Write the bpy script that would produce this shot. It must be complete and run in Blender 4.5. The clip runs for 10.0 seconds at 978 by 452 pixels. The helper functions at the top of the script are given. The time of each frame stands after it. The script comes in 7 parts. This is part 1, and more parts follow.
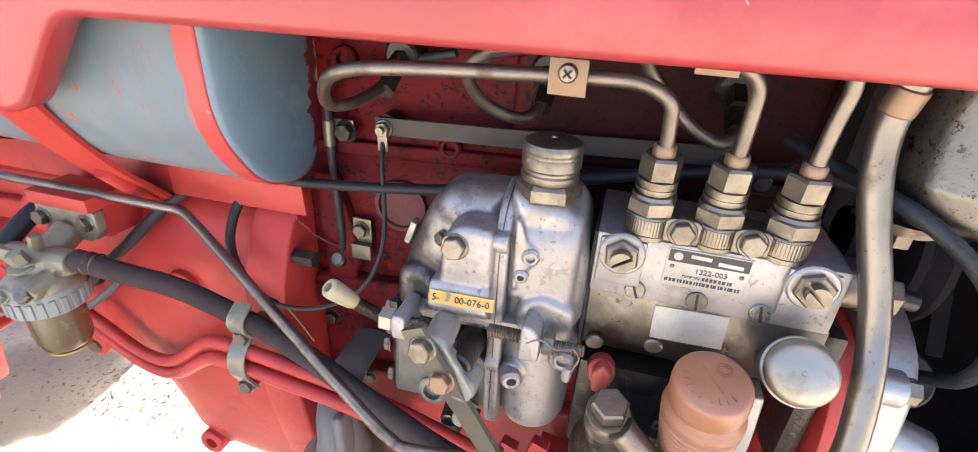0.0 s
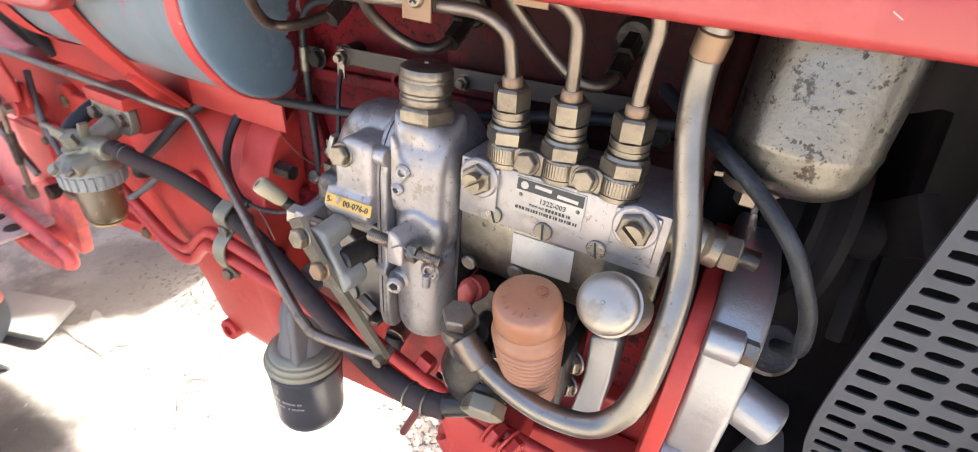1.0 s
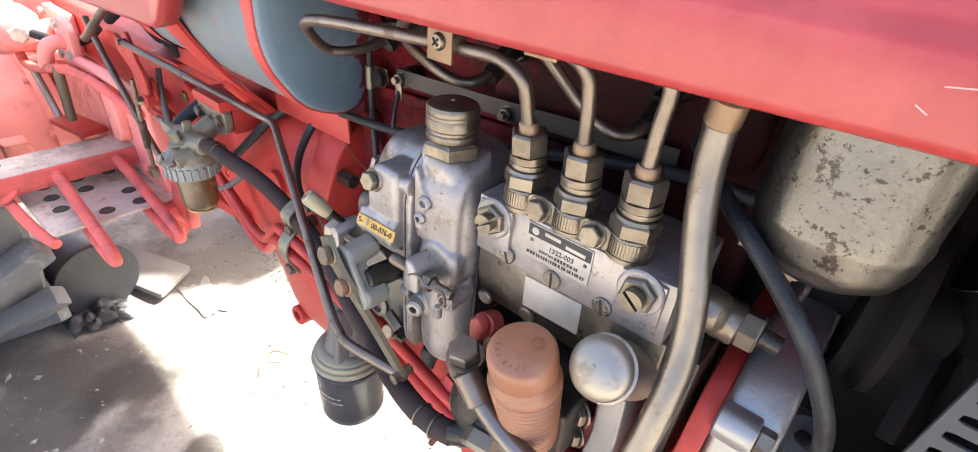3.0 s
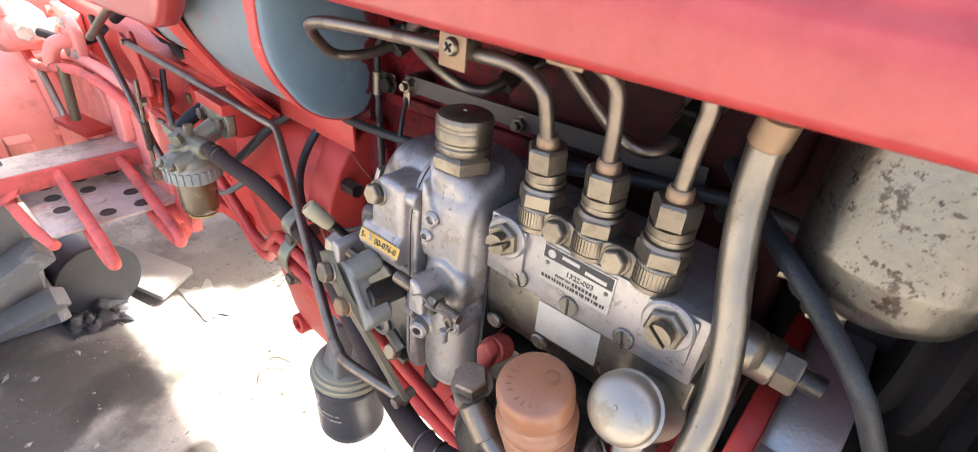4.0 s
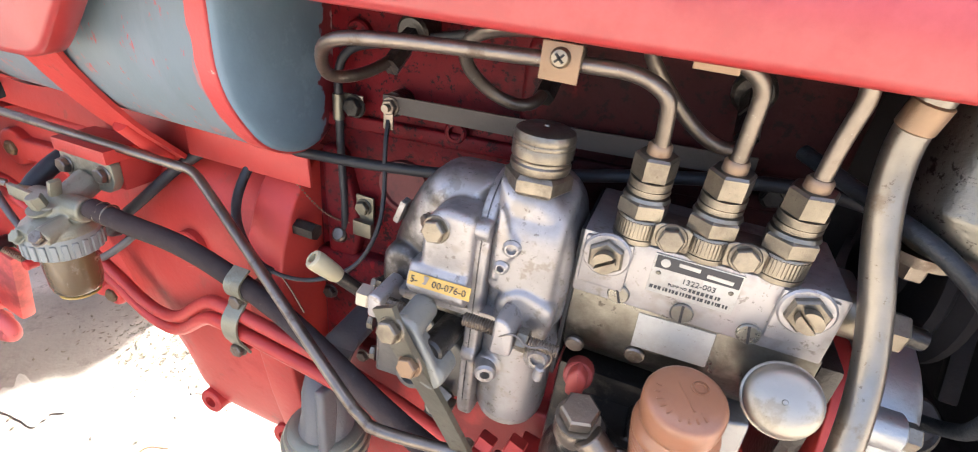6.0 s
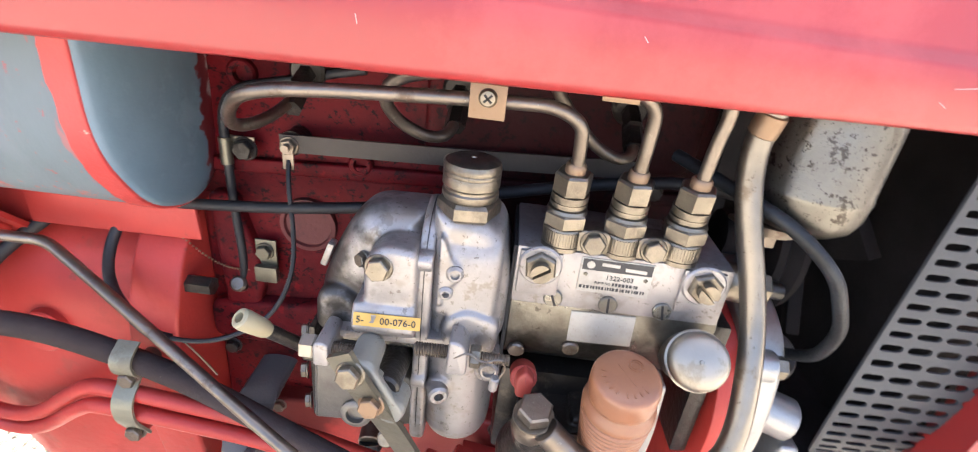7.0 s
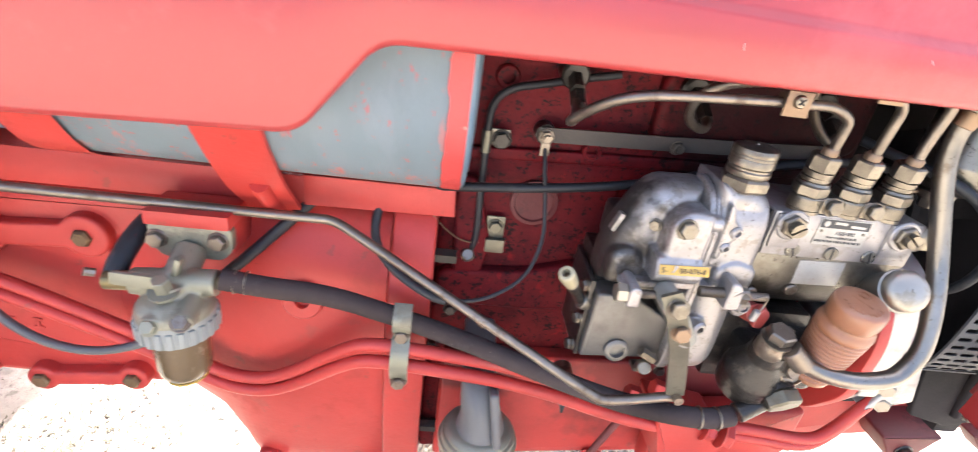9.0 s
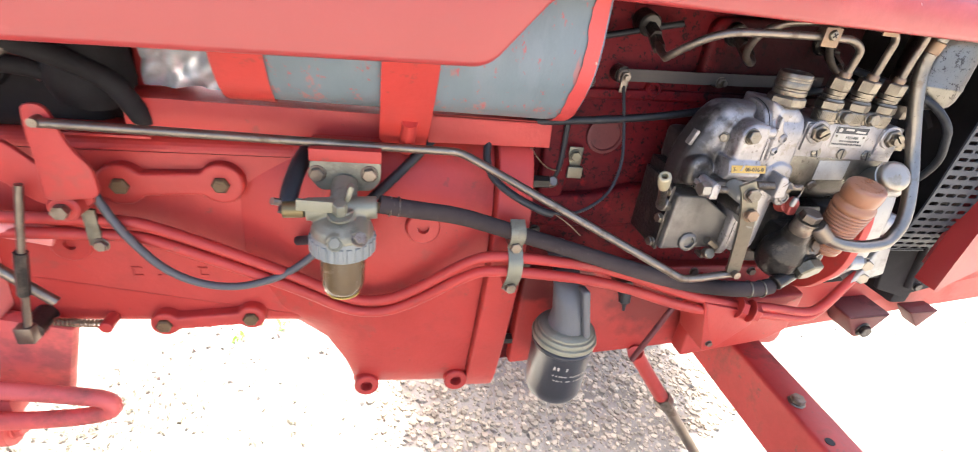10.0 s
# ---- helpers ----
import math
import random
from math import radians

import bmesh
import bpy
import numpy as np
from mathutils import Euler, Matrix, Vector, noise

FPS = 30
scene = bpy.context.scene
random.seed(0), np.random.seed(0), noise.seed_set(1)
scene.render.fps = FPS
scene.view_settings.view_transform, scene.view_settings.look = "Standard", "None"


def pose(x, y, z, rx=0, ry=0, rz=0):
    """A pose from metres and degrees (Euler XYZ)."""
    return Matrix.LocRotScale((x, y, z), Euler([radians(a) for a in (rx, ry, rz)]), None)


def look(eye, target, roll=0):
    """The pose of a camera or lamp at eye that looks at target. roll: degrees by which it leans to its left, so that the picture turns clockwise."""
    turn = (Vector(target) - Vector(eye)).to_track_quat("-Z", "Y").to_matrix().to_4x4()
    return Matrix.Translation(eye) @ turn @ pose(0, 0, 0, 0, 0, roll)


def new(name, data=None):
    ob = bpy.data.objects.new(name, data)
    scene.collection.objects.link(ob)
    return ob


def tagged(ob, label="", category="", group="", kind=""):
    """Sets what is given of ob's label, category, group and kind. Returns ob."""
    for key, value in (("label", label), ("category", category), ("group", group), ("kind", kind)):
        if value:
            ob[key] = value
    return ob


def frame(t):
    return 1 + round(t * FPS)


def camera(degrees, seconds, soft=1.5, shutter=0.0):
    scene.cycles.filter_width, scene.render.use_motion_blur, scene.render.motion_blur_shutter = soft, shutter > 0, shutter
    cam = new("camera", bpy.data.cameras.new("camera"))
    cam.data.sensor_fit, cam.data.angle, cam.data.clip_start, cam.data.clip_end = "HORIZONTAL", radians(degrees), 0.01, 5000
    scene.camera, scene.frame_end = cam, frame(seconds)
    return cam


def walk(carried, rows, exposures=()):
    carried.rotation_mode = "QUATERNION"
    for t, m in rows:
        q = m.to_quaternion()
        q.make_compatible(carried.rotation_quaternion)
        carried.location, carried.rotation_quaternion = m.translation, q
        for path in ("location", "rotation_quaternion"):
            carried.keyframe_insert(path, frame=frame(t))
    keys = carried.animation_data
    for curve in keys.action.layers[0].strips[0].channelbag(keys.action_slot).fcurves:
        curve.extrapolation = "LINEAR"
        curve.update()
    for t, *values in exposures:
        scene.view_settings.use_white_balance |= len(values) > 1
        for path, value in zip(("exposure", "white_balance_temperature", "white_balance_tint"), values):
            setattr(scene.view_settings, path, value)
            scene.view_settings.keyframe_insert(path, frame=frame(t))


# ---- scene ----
cam = camera(88.0, 10.0, soft=1.0, shutter=0.3)
PATH = [
    (0, (0.133, 0.153, 0.96), (-0.297, 1.874, 0.035), 3.4),
    (0.2, (0.152, 0.153, 0.955), (-0.357, 1.852, 0.03), 3.2),
    (0.5, (0.205, 0.165, 0.955), (-0.391, 1.812, -0.009), 3.8),
    (0.7, (0.236, 0.153, 0.958), (-0.391, 1.791, -0.004), 5.6),
    (1, (0.265, 0.161, 0.956), (-0.463, 1.706, -0.086), 5.8),
    (1.2, (0.282, 0.177, 0.954), (-0.549, 1.662, -0.097), 6.4),
    (1.5, (0.287, 0.191, 0.967), (-0.577, 1.659, -0.081), 6.7),
    (1.7, (0.289, 0.184, 0.97), (-0.659, 1.604, -0.07), 5.4),
    (2, (0.289, 0.177, 0.969), (-0.679, 1.565, -0.097), 5.5),
    (2.5, (0.295, 0.177, 0.976), (-0.737, 1.541, -0.061), 5.9),
    (2.7, (0.297, 0.183, 0.976), (-0.727, 1.547, -0.068), 5.7),
    (3.8, (0.278, 0.218, 0.983), (-0.783, 1.503, -0.123), 5.0),
    (4, (0.277, 0.211, 0.972), (-0.775, 1.552, -0.075), 6.3),
    (4.2, (0.276, 0.218, 0.965), (-0.788, 1.554, -0.075), 5.6),
    (4.5, (0.255, 0.216, 0.972), (-0.729, 1.62, -0.058), 5.7),
    (4.7, (0.237, 0.205, 0.962), (-0.667, 1.666, -0.061), 5.6),
    (5, (0.207, 0.191, 0.954), (-0.539, 1.735, -0.074), 6.2),
    (5.2, (0.219, 0.203, 0.953), (-0.504, 1.759, -0.074), 7.1),
    (5.5, (0.213, 0.221, 0.951), (-0.426, 1.836, -0.041), 10.1),
    (5.7, (0.189, 0.194, 0.953), (-0.43, 1.826, -0.023), 8.5),
    (6.8, (0.126, 0.149, 0.955), (-0.052, 1.941, 0.086), 7.4),
    (7, (0.118, 0.148, 0.968), (0.091, 1.946, 0.092), 6.8),
    (7.2, (0.094, 0.132, 0.965), (0.21, 1.908, 0.053), 6.2),
    (7.5, (0.04, 0.126, 0.978), (0.358, 1.868, 0.049), 5.1),
    (7.7, (0.009, 0.103, 0.972), (0.364, 1.871, 0.106), 5.2),
    (8, (-0.02, 0.114, 0.967), (0.317, 1.864, 0.06), 7.2),
    (8.2, (-0.051, 0.091, 0.953), (0.308, 1.884, 0.141), 8.3),
    (8.5, (-0.046, 0.098, 0.979), (0.168, 1.862, 0.061), 5.8),
    (8.7, (-0.068, 0.07, 0.963), (0.149, 1.876, 0.134), 8.0),
    (9, (-0.112, 0.066, 0.969), (0.063, 1.842, 0.066), 8.2),
    (9.2, (-0.163, 0.046, 0.956), (0.087, 1.838, 0.104), 8.7),
    (9.5, (-0.2, 0.031, 0.96), (0.14, 1.765, 0.024), 8.9),
    (9.7, (-0.241, 0.016, 0.957), (0.218, 1.672, -0.067), 10.5),
    (10, (-0.287, -0.028, 0.942), (0.15, 1.684, 0.006), 8.2),
]
EXPOSURES = [(t, stops + 0.17, 6350, 10) for t, stops in ((0, 2.9), (0.5, 2.88), (1, 2.79), (1.5, 2.75), (2.5, 2.68), (4.5, 2.7), (5.5, 2.82), (6.8, 2.95), (7.5, 3.0), (8.5, 3.05), (9.0, 3.06), (9.5, 2.98), (10, 2.76))]
walk(cam, [(t, look(eye, target, roll)) for t, eye, target, roll in PATH], EXPOSURES)

# ---- light ----
GROUND = -0.09
world = bpy.data.worlds.new("sky")
scene.world = world
world.use_nodes = True
wn, wl = world.node_tree.nodes, world.node_tree.links
sky = wn.new("ShaderNodeTexSky")
sky.sky_type, sky.sun_disc = "NISHITA", False
sky.sun_elevation, sky.sun_rotation = radians(51), radians(10)
sky.air_density, sky.dust_density, sky.ozone_density = 0.55, 6.0, 0.3
wn["Background"].inputs[1].default_value = 0.15
wl.new(sky.outputs[0], wn["Background"].inputs[0])
sun_data = bpy.data.lights.new("sun", "SUN")
sun_data.energy, sun_data.angle, sun_data.color = 4.4, radians(2.5), (1.0, 0.95, 0.87)
sun = new("sun", sun_data)
sun.matrix_world = look((0.55, 3.0, 3.75), (0, 0, 0))


# ---- materials ----
def material(name, base, rough=0.5, metal=0.0, spots=(), bump=0.1, bump_scale=300.0, wear=0.0, wear_colour=(0.2, 0.15, 0.1),
             wear_scale=14.0, wear_cut=0.56, wear_soft=0.08, vary=0.15, vary_scale=9.0, coat=0.0, spec=0.5, stretch=(1, 1, 1)):
    """Painted or bare surface: a base colour that drifts, patches of dirt or wear, and fine relief."""
    m = bpy.data.materials.new(name)
    m.use_nodes = True
    n, l = m.node_tree.nodes, m.node_tree.links
    b = n["Principled BSDF"]
    geo = n.new("ShaderNodeNewGeometry")
    mp = n.new("ShaderNodeMapping")
    mp.inputs["Scale"].default_value = stretch
    l.new(geo.outputs["Position"], mp.inputs[0])

    def tex(scale, detail=6.0, roughness=0.6):
        t = n.new("ShaderNodeTexNoise")
        t.inputs["Scale"].default_value, t.inputs["Detail"].default_value = scale, detail
        t.inputs["Roughness"].default_value = roughness
        l.new(mp.outputs[0], t.inputs["Vector"])
        return t

    def ramp(src, a, c):
        r = n.new("ShaderNodeMapRange")
        r.inputs[1].default_value, r.inputs[2].default_value = a, c
        l.new(src, r.inputs[0])
        return r.outputs[0]

    def mix(fac, a, c):
        x = n.new("ShaderNodeMix")
        x.data_type = "RGBA"
        l.new(fac, x.inputs[0])
        for sock, v in ((x.inputs[6], a), (x.inputs[7], c)):
            if isinstance(v, tuple):
                sock.default_value = (*v, 1)
            else:
                l.new(v, sock)
        return x.outputs[2]

    t1 = tex(vary_scale)
    dark = tuple(v * (1 - vary) for v in base)
    light = tuple(min(1, v * (1 + vary) + 0.02 * vary) for v in base)
    col = mix(ramp(t1.outputs[0], 0.3, 0.7), dark, light)
    r_out = None
    if wear:
        t2 = tex(wear_scale, 10.0, 0.7)
        f = ramp(t2.outputs[0], wear_cut, wear_cut + wear_soft)
        mul = n.new("ShaderNodeMath")
        mul.operation = "MULTIPLY"
        mul.inputs[1].default_value = wear
        l.new(f, mul.inputs[0])
        col = mix(mul.outputs[0], col, wear_colour)
        ra = n.new("ShaderNodeMath")
        ra.operation = "MULTIPLY_ADD"
        ra.inputs[1].default_value, ra.inputs[2].default_value = 0.25, rough
        l.new(mul.outputs[0], ra.inputs[0])
        r_out = ra.outputs[0]
    for scale, cut, colour, strength in spots:
        t3 = tex(scale, 4.0, 0.75)
        f = ramp(t3.outputs[0], cut, cut + 0.05)
        mul = n.new("ShaderNodeMath")
        mul.operation = "MULTIPLY"
        mul.inputs[1].default_value = strength
        l.new(f, mul.inputs[0])
        col = mix(mul.outputs[0], col, colour)
    l.new(col, b.inputs["Base Color"])
    b.inputs["Metallic"].default_value = metal
    b.inputs["Roughness"].default_value = rough
    if r_out is not None:
        l.new(r_out, b.inputs["Roughness"])
    b.inputs["Coat Weight"].default_value, b.inputs["Coat Roughness"].default_value = coat, 0.22
    b.inputs["Specular IOR Level"].default_value = spec
    if bump:
        t4 = tex(bump_scale, 3.0)
        bp = n.new("ShaderNodeBump")
        bp.inputs["Strength"].default_value, bp.inputs["Distance"].default_value = bump, 0.002
        l.new(t4.outputs[0], bp.inputs["Height"])
        l.new(bp.outputs[0], b.inputs["Normal"])
    return m


HOOD_RED = material("hood_red", (0.312, 0.024, 0.022), 0.42, wear=0.3, wear_colour=(0.53, 0.1, 0.088), wear_scale=4, bump=0.025, vary=0.06, vary_scale=4, coat=0.45,
                    spots=((170, 0.76, (0.75, 0.5, 0.45), 0.6),))
RED = material("red_paint", (0.42, 0.038, 0.029), 0.46, spec=0.38, wear=0.55, wear_colour=(0.32, 0.042, 0.032), wear_scale=9, bump=0.18, bump_scale=140, vary=0.16, vary_scale=7,
               spots=((12, 0.61, (0.3, 0.055, 0.04), 0.5), (34, 0.64, (0.2, 0.05, 0.035), 0.55), (90, 0.68, (0.13, 0.04, 0.03), 0.6), (210, 0.71, (0.09, 0.03, 0.02), 0.7)))
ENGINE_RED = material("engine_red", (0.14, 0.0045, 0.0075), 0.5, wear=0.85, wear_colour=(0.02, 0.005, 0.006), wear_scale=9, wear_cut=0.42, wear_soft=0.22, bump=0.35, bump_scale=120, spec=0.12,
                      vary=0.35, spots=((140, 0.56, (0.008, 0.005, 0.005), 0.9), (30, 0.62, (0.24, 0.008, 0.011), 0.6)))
TANK_BLUE = material("tank_blue", (0.135, 0.172, 0.188), 0.55, wear=0.6, wear_colour=(0.18, 0.21, 0.225), wear_scale=11, bump=0.1, vary=0.16,
                     spots=((9, 0.66, (0.26, 0.075, 0.07), 0.45), (45, 0.7, (0.34, 0.05, 0.045), 0.6), (24, 0.58, (0.42, 0.11, 0.095), 0.6), (55, 0.61, (0.43, 0.05, 0.045), 0.8), (120, 0.63, (0.4, 0.05, 0.045), 0.7)), stretch=(1.5, 1, 0.55))
BAND_RED = material("seam_red", (0.48, 0.05, 0.045), 0.45, wear=0.5, wear_colour=(0.36, 0.04, 0.035), wear_scale=30, bump=0.15, vary=0.15,
                    spots=((75, 0.69, (0.42, 0.42, 0.34), 0.85), (220, 0.7, (0.15, 0.03, 0.03), 0.7)))
TANK_END = material("tank_end_blue", (0.135, 0.2, 0.245), 0.5, wear=0.4, wear_colour=(0.22, 0.3, 0.35), wear_scale=20, bump=0.1, vary=0.2,
                    spots=((40, 0.72, (0.3, 0.03, 0.03), 0.8),))
ALLOY = material("cast_alloy", (0.345, 0.32, 0.3), 0.4, 0.6, wear=0.75, wear_colour=(0.2, 0.18, 0.165), wear_scale=24, wear_cut=0.46, wear_soft=0.25, bump=0.06, bump_scale=260, vary=0.16,
                 spots=((18, 0.56, (0.25, 0.215, 0.175), 0.55), (45, 0.58, (0.19, 0.155, 0.12), 0.6), (110, 0.62, (0.12, 0.095, 0.07), 0.6), (240, 0.62, (0.08, 0.06, 0.045), 0.65), (420, 0.66, (0.06, 0.05, 0.04), 0.5)))
ALLOY_DARK = material("oily_alloy", (0.22, 0.203, 0.165), 0.27, 0.75, wear=0.8, wear_colour=(0.085, 0.066, 0.043), wear_scale=26, wear_cut=0.42, wear_soft=0.28, bump=0.15, bump_scale=300, vary=0.25,
                      spots=((110, 0.62, (0.04, 0.03, 0.022), 0.7),))
ZINC = material("plated_steel", (0.215, 0.186, 0.142), 0.34, 0.88, wear=0.75, wear_colour=(0.13, 0.105, 0.078), wear_scale=70, wear_cut=0.47, wear_soft=0.2, bump=0.15, vary=0.2, vary_scale=40,
                spots=((320, 0.64, (0.06, 0.045, 0.03), 0.6),))
STEEL = material("pipe_steel", (0.2, 0.165, 0.13), 0.36, 0.85, wear=0.65, wear_colour=(0.11, 0.075, 0.05), wear_scale=45, bump=0.12, vary=0.25, vary_scale=30,
                 spots=((330, 0.64, (0.4, 0.38, 0.34), 0.5),))
BRIGHT = material("bright_tube", (0.215, 0.194, 0.165), 0.32, 0.9, wear=0.75, wear_colour=(0.17, 0.13, 0.09), wear_scale=40, bump=0.08, vary=0.2, vary_scale=25,
                  spots=((260, 0.63, (0.1, 0.075, 0.055), 0.7),))
CANISTER = material("worn_canister", (0.165, 0.156, 0.134), 0.3, 0.95, wear=0.65, wear_colour=(0.15, 0.13, 0.105), wear_scale=22, wear_cut=0.44, wear_soft=0.3, bump=0.15, vary=0.3,
                    spots=((95, 0.585, (0.05, 0.042, 0.035), 0.8), (190, 0.595, (0.05, 0.042, 0.035), 0.85), (420, 0.6, (0.06, 0.05, 0.04), 0.8)))
RUBBER = material("rubber", (0.02, 0.02, 0.022), 0.5, bump=0.15, vary=0.3, spec=0.35, wear=0.4, wear_colour=(0.05, 0.045, 0.042), wear_scale=40)
ORANGE = material("orange_plastic", (0.3, 0.126, 0.06), 0.36, wear=0.75, wear_colour=(0.235, 0.1, 0.055), wear_scale=34, wear_cut=0.48, wear_soft=0.18, bump=0.1, bump_scale=160, vary=0.2,
                  coat=0.2, spots=((190, 0.66, (0.2, 0.085, 0.04), 0.5),))
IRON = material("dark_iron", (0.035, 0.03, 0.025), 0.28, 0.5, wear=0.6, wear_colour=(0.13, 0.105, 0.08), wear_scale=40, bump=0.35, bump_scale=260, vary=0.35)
FILTER_GREY = material("filter_grey", (0.24, 0.228, 0.165), 0.48, 0.5, wear=0.5, wear_colour=(0.16, 0.13, 0.09), wear_scale=40, bump=0.2, vary=0.15)
NECK_GREY = material("neck_casting", (0.115, 0.11, 0.103), 0.45, 0.0, spec=0.35, wear=0.5, wear_colour=(0.1, 0.095, 0.09), wear_scale=30, bump=0.15, bump_scale=350)
RING_GREY = material("filter_ring_grey", (0.22, 0.23, 0.214), 0.5, 0.1, wear=0.4, wear_colour=(0.2, 0.2, 0.17), wear_scale=60, bump=0.1)
BOWL = material("amber_bowl", (0.11, 0.07, 0.03), 0.2, 0.0, wear=0.6, wear_colour=(0.16, 0.11, 0.06), wear_scale=25, bump=0.05, coat=0.5)
BLACK = material("filter_black", (0.02, 0.022, 0.027), 0.3, 0.0, wear=0.4, wear_colour=(0.05, 0.05, 0.05), wear_scale=30, bump=0.06, coat=0.3)
SCREEN = material("screen_steel", (0.055, 0.058, 0.063), 0.5, 0.0, wear=0.4, wear_colour=(0.08, 0.08, 0.08), wear_scale=40, bump=0.1,
                  spots=((240, 0.73, (0.3, 0.29, 0.27), 0.7),), spec=0.3)
CREAM = material("cream_plastic", (0.36, 0.31, 0.19), 0.4, bump=0.05, wear=0.3, wear_colour=(0.35, 0.3, 0.18), wear_scale=80)
LABEL_WHITE = material("label_white", (0.39, 0.37, 0.325), 0.42, 0.3, wear=0.75, wear_colour=(0.3, 0.265, 0.215), wear_scale=60, wear_cut=0.46, wear_soft=0.25, bump=0.05,
                       spots=((330, 0.62, (0.16, 0.135, 0.1), 0.6),))
LABEL_BLACK = material("label_black", (0.015, 0.015, 0.018), 0.4, bump=0)
LABEL_YELLOW = material("label_yellow", (0.56, 0.34, 0.07), 0.5, wear=0.4, wear_colour=(0.55, 0.45, 0.25), wear_scale=120, bump=0.05)
KNOB_RED = material("knob_red", (0.38, 0.06, 0.045), 0.45, bump=0.05, vary=0.2)
STEP_GREY = material("step_metal", (0.58, 0.5, 0.42), 0.6, 0.1, wear=0.75, wear_colour=(0.34, 0.27, 0.21), wear_scale=16, wear_cut=0.48, wear_soft=0.14, bump=0.25, vary=0.25,
                     spots=((9, 0.62, (0.5, 0.14, 0.11), 0.8), (70, 0.62, (0.2, 0.13, 0.1), 0.6)))
CLOTH = material("grey_cloth", (0.19, 0.183, 0.16), 0.9, bump=0.4, bump_scale=500, wear=0.4, wear_colour=(0.2, 0.19, 0.16), wear_scale=18)
DARK_HOLE = material("dark_void", (0.012, 0.01, 0.01), 0.7, bump=0)
HOSE = material("dusty_hose", (0.05, 0.037, 0.034), 0.85, bump=0.2, vary=0.3, spec=0.12, wear=0.5, wear_colour=(0.085, 0.07, 0.065), wear_scale=30,
                spots=((120, 0.66, (0.16, 0.12, 0.1), 0.5),))
# rear housing red, paled to carry the glare and bright light there
LIT_RED = material("lit_red", (0.84, 0.3, 0.26), 0.5, wear=0.5, wear_colour=(0.5, 0.17, 0.13), wear_scale=9, bump=0.2, bump_scale=140, vary=0.16, vary_scale=7,
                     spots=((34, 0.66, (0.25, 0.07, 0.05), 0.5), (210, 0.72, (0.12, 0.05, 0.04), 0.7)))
# scuffed step red, also lightened to look brightly lit
LIT_STEP_RED = material("lit_scuffed_red", (0.66, 0.12, 0.1), 0.55, wear=0.7, wear_colour=(0.3, 0.09, 0.07), wear_scale=14, wear_cut=0.5, wear_soft=0.12, bump=0.2, bump_scale=140, vary=0.2,
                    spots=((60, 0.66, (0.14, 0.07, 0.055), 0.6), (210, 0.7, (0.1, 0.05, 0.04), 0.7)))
SOOT_RUBBER = material("ribbed_hose_rubber", (0.013, 0.015, 0.017), 0.42, bump=0.25, bump_scale=500, vary=0.4, vary_scale=60, spec=0.3)
# for black parts, and for the engine bay, whose deep shade it paints
SHADE_BLACK = material("shade_black", (0.016, 0.014, 0.014), 0.75, bump=0.2, vary=0.4, spec=0.12)
STRAP = material("dull_strap", (0.078, 0.067, 0.057), 0.55, 0.35, wear=0.5, wear_colour=(0.1, 0.08, 0.06), wear_scale=30, wear_soft=0.2, bump=0.12, spec=0.3)
COVER_GREY = material("grimy_cover", (0.165, 0.152, 0.132), 0.42, 0.6, wear=0.6, wear_colour=(0.08, 0.065, 0.05), wear_scale=22, wear_cut=0.47, wear_soft=0.22, bump=0.12, bump_scale=500)
AXLE_RED = material("muddy_red", (0.44, 0.036, 0.03), 0.5, wear=0.75, wear_colour=(0.16, 0.06, 0.045), wear_scale=9, wear_cut=0.53, wear_soft=0.1, bump=0.25, bump_scale=140, vary=0.25,
                    spots=((45, 0.64, (0.1, 0.06, 0.045), 0.7), (210, 0.68, (0.08, 0.04, 0.03), 0.7)))
LITTER = material("leaf_litter", (0.065, 0.056, 0.034), 0.85, bump=0.1, vary=0.6, vary_scale=70)
GREEN = material("leaf_green", (0.12, 0.3, 0.03), 0.5, bump=0)
STONE = material("pebbles", (0.215, 0.2, 0.172), 0.85, bump=0.3, bump_scale=200, vary=0.5, vary_scale=60)


GRAVEL = material("tan_gravel", (0.55, 0.48, 0.355), 0.85, bump=0.3, bump_scale=250, vary=0.2, vary_scale=60)
RUST = material("rusty_bolt", (0.15, 0.095, 0.045), 0.6, 0.4, wear=0.6, wear_colour=(0.1, 0.05, 0.03), wear_scale=80, bump=0.3)
SCRATCH = material("scratch_pale", (0.6, 0.34, 0.31), 0.5, bump=0)
# hood red darkened to paint the shade inside the nose
HOOD_SHADE = material("hood_shade", (0.2, 0.02, 0.02), 0.55, wear=0.6, wear_colour=(0.06, 0.02, 0.02), wear_scale=18, bump=0.1)
RUSTY_STEEL = material("rusty_steel", (0.24, 0.16, 0.1), 0.45, 0.7, wear=0.5, wear_colour=(0.2, 0.1, 0.05), wear_scale=60, bump=0.1)
OLIVE = material("olive_plate", (0.175, 0.16, 0.118), 0.42, 0.75, wear=0.6, wear_colour=(0.13, 0.11, 0.075), wear_scale=45, bump=0.12, vary=0.2, vary_scale=30)
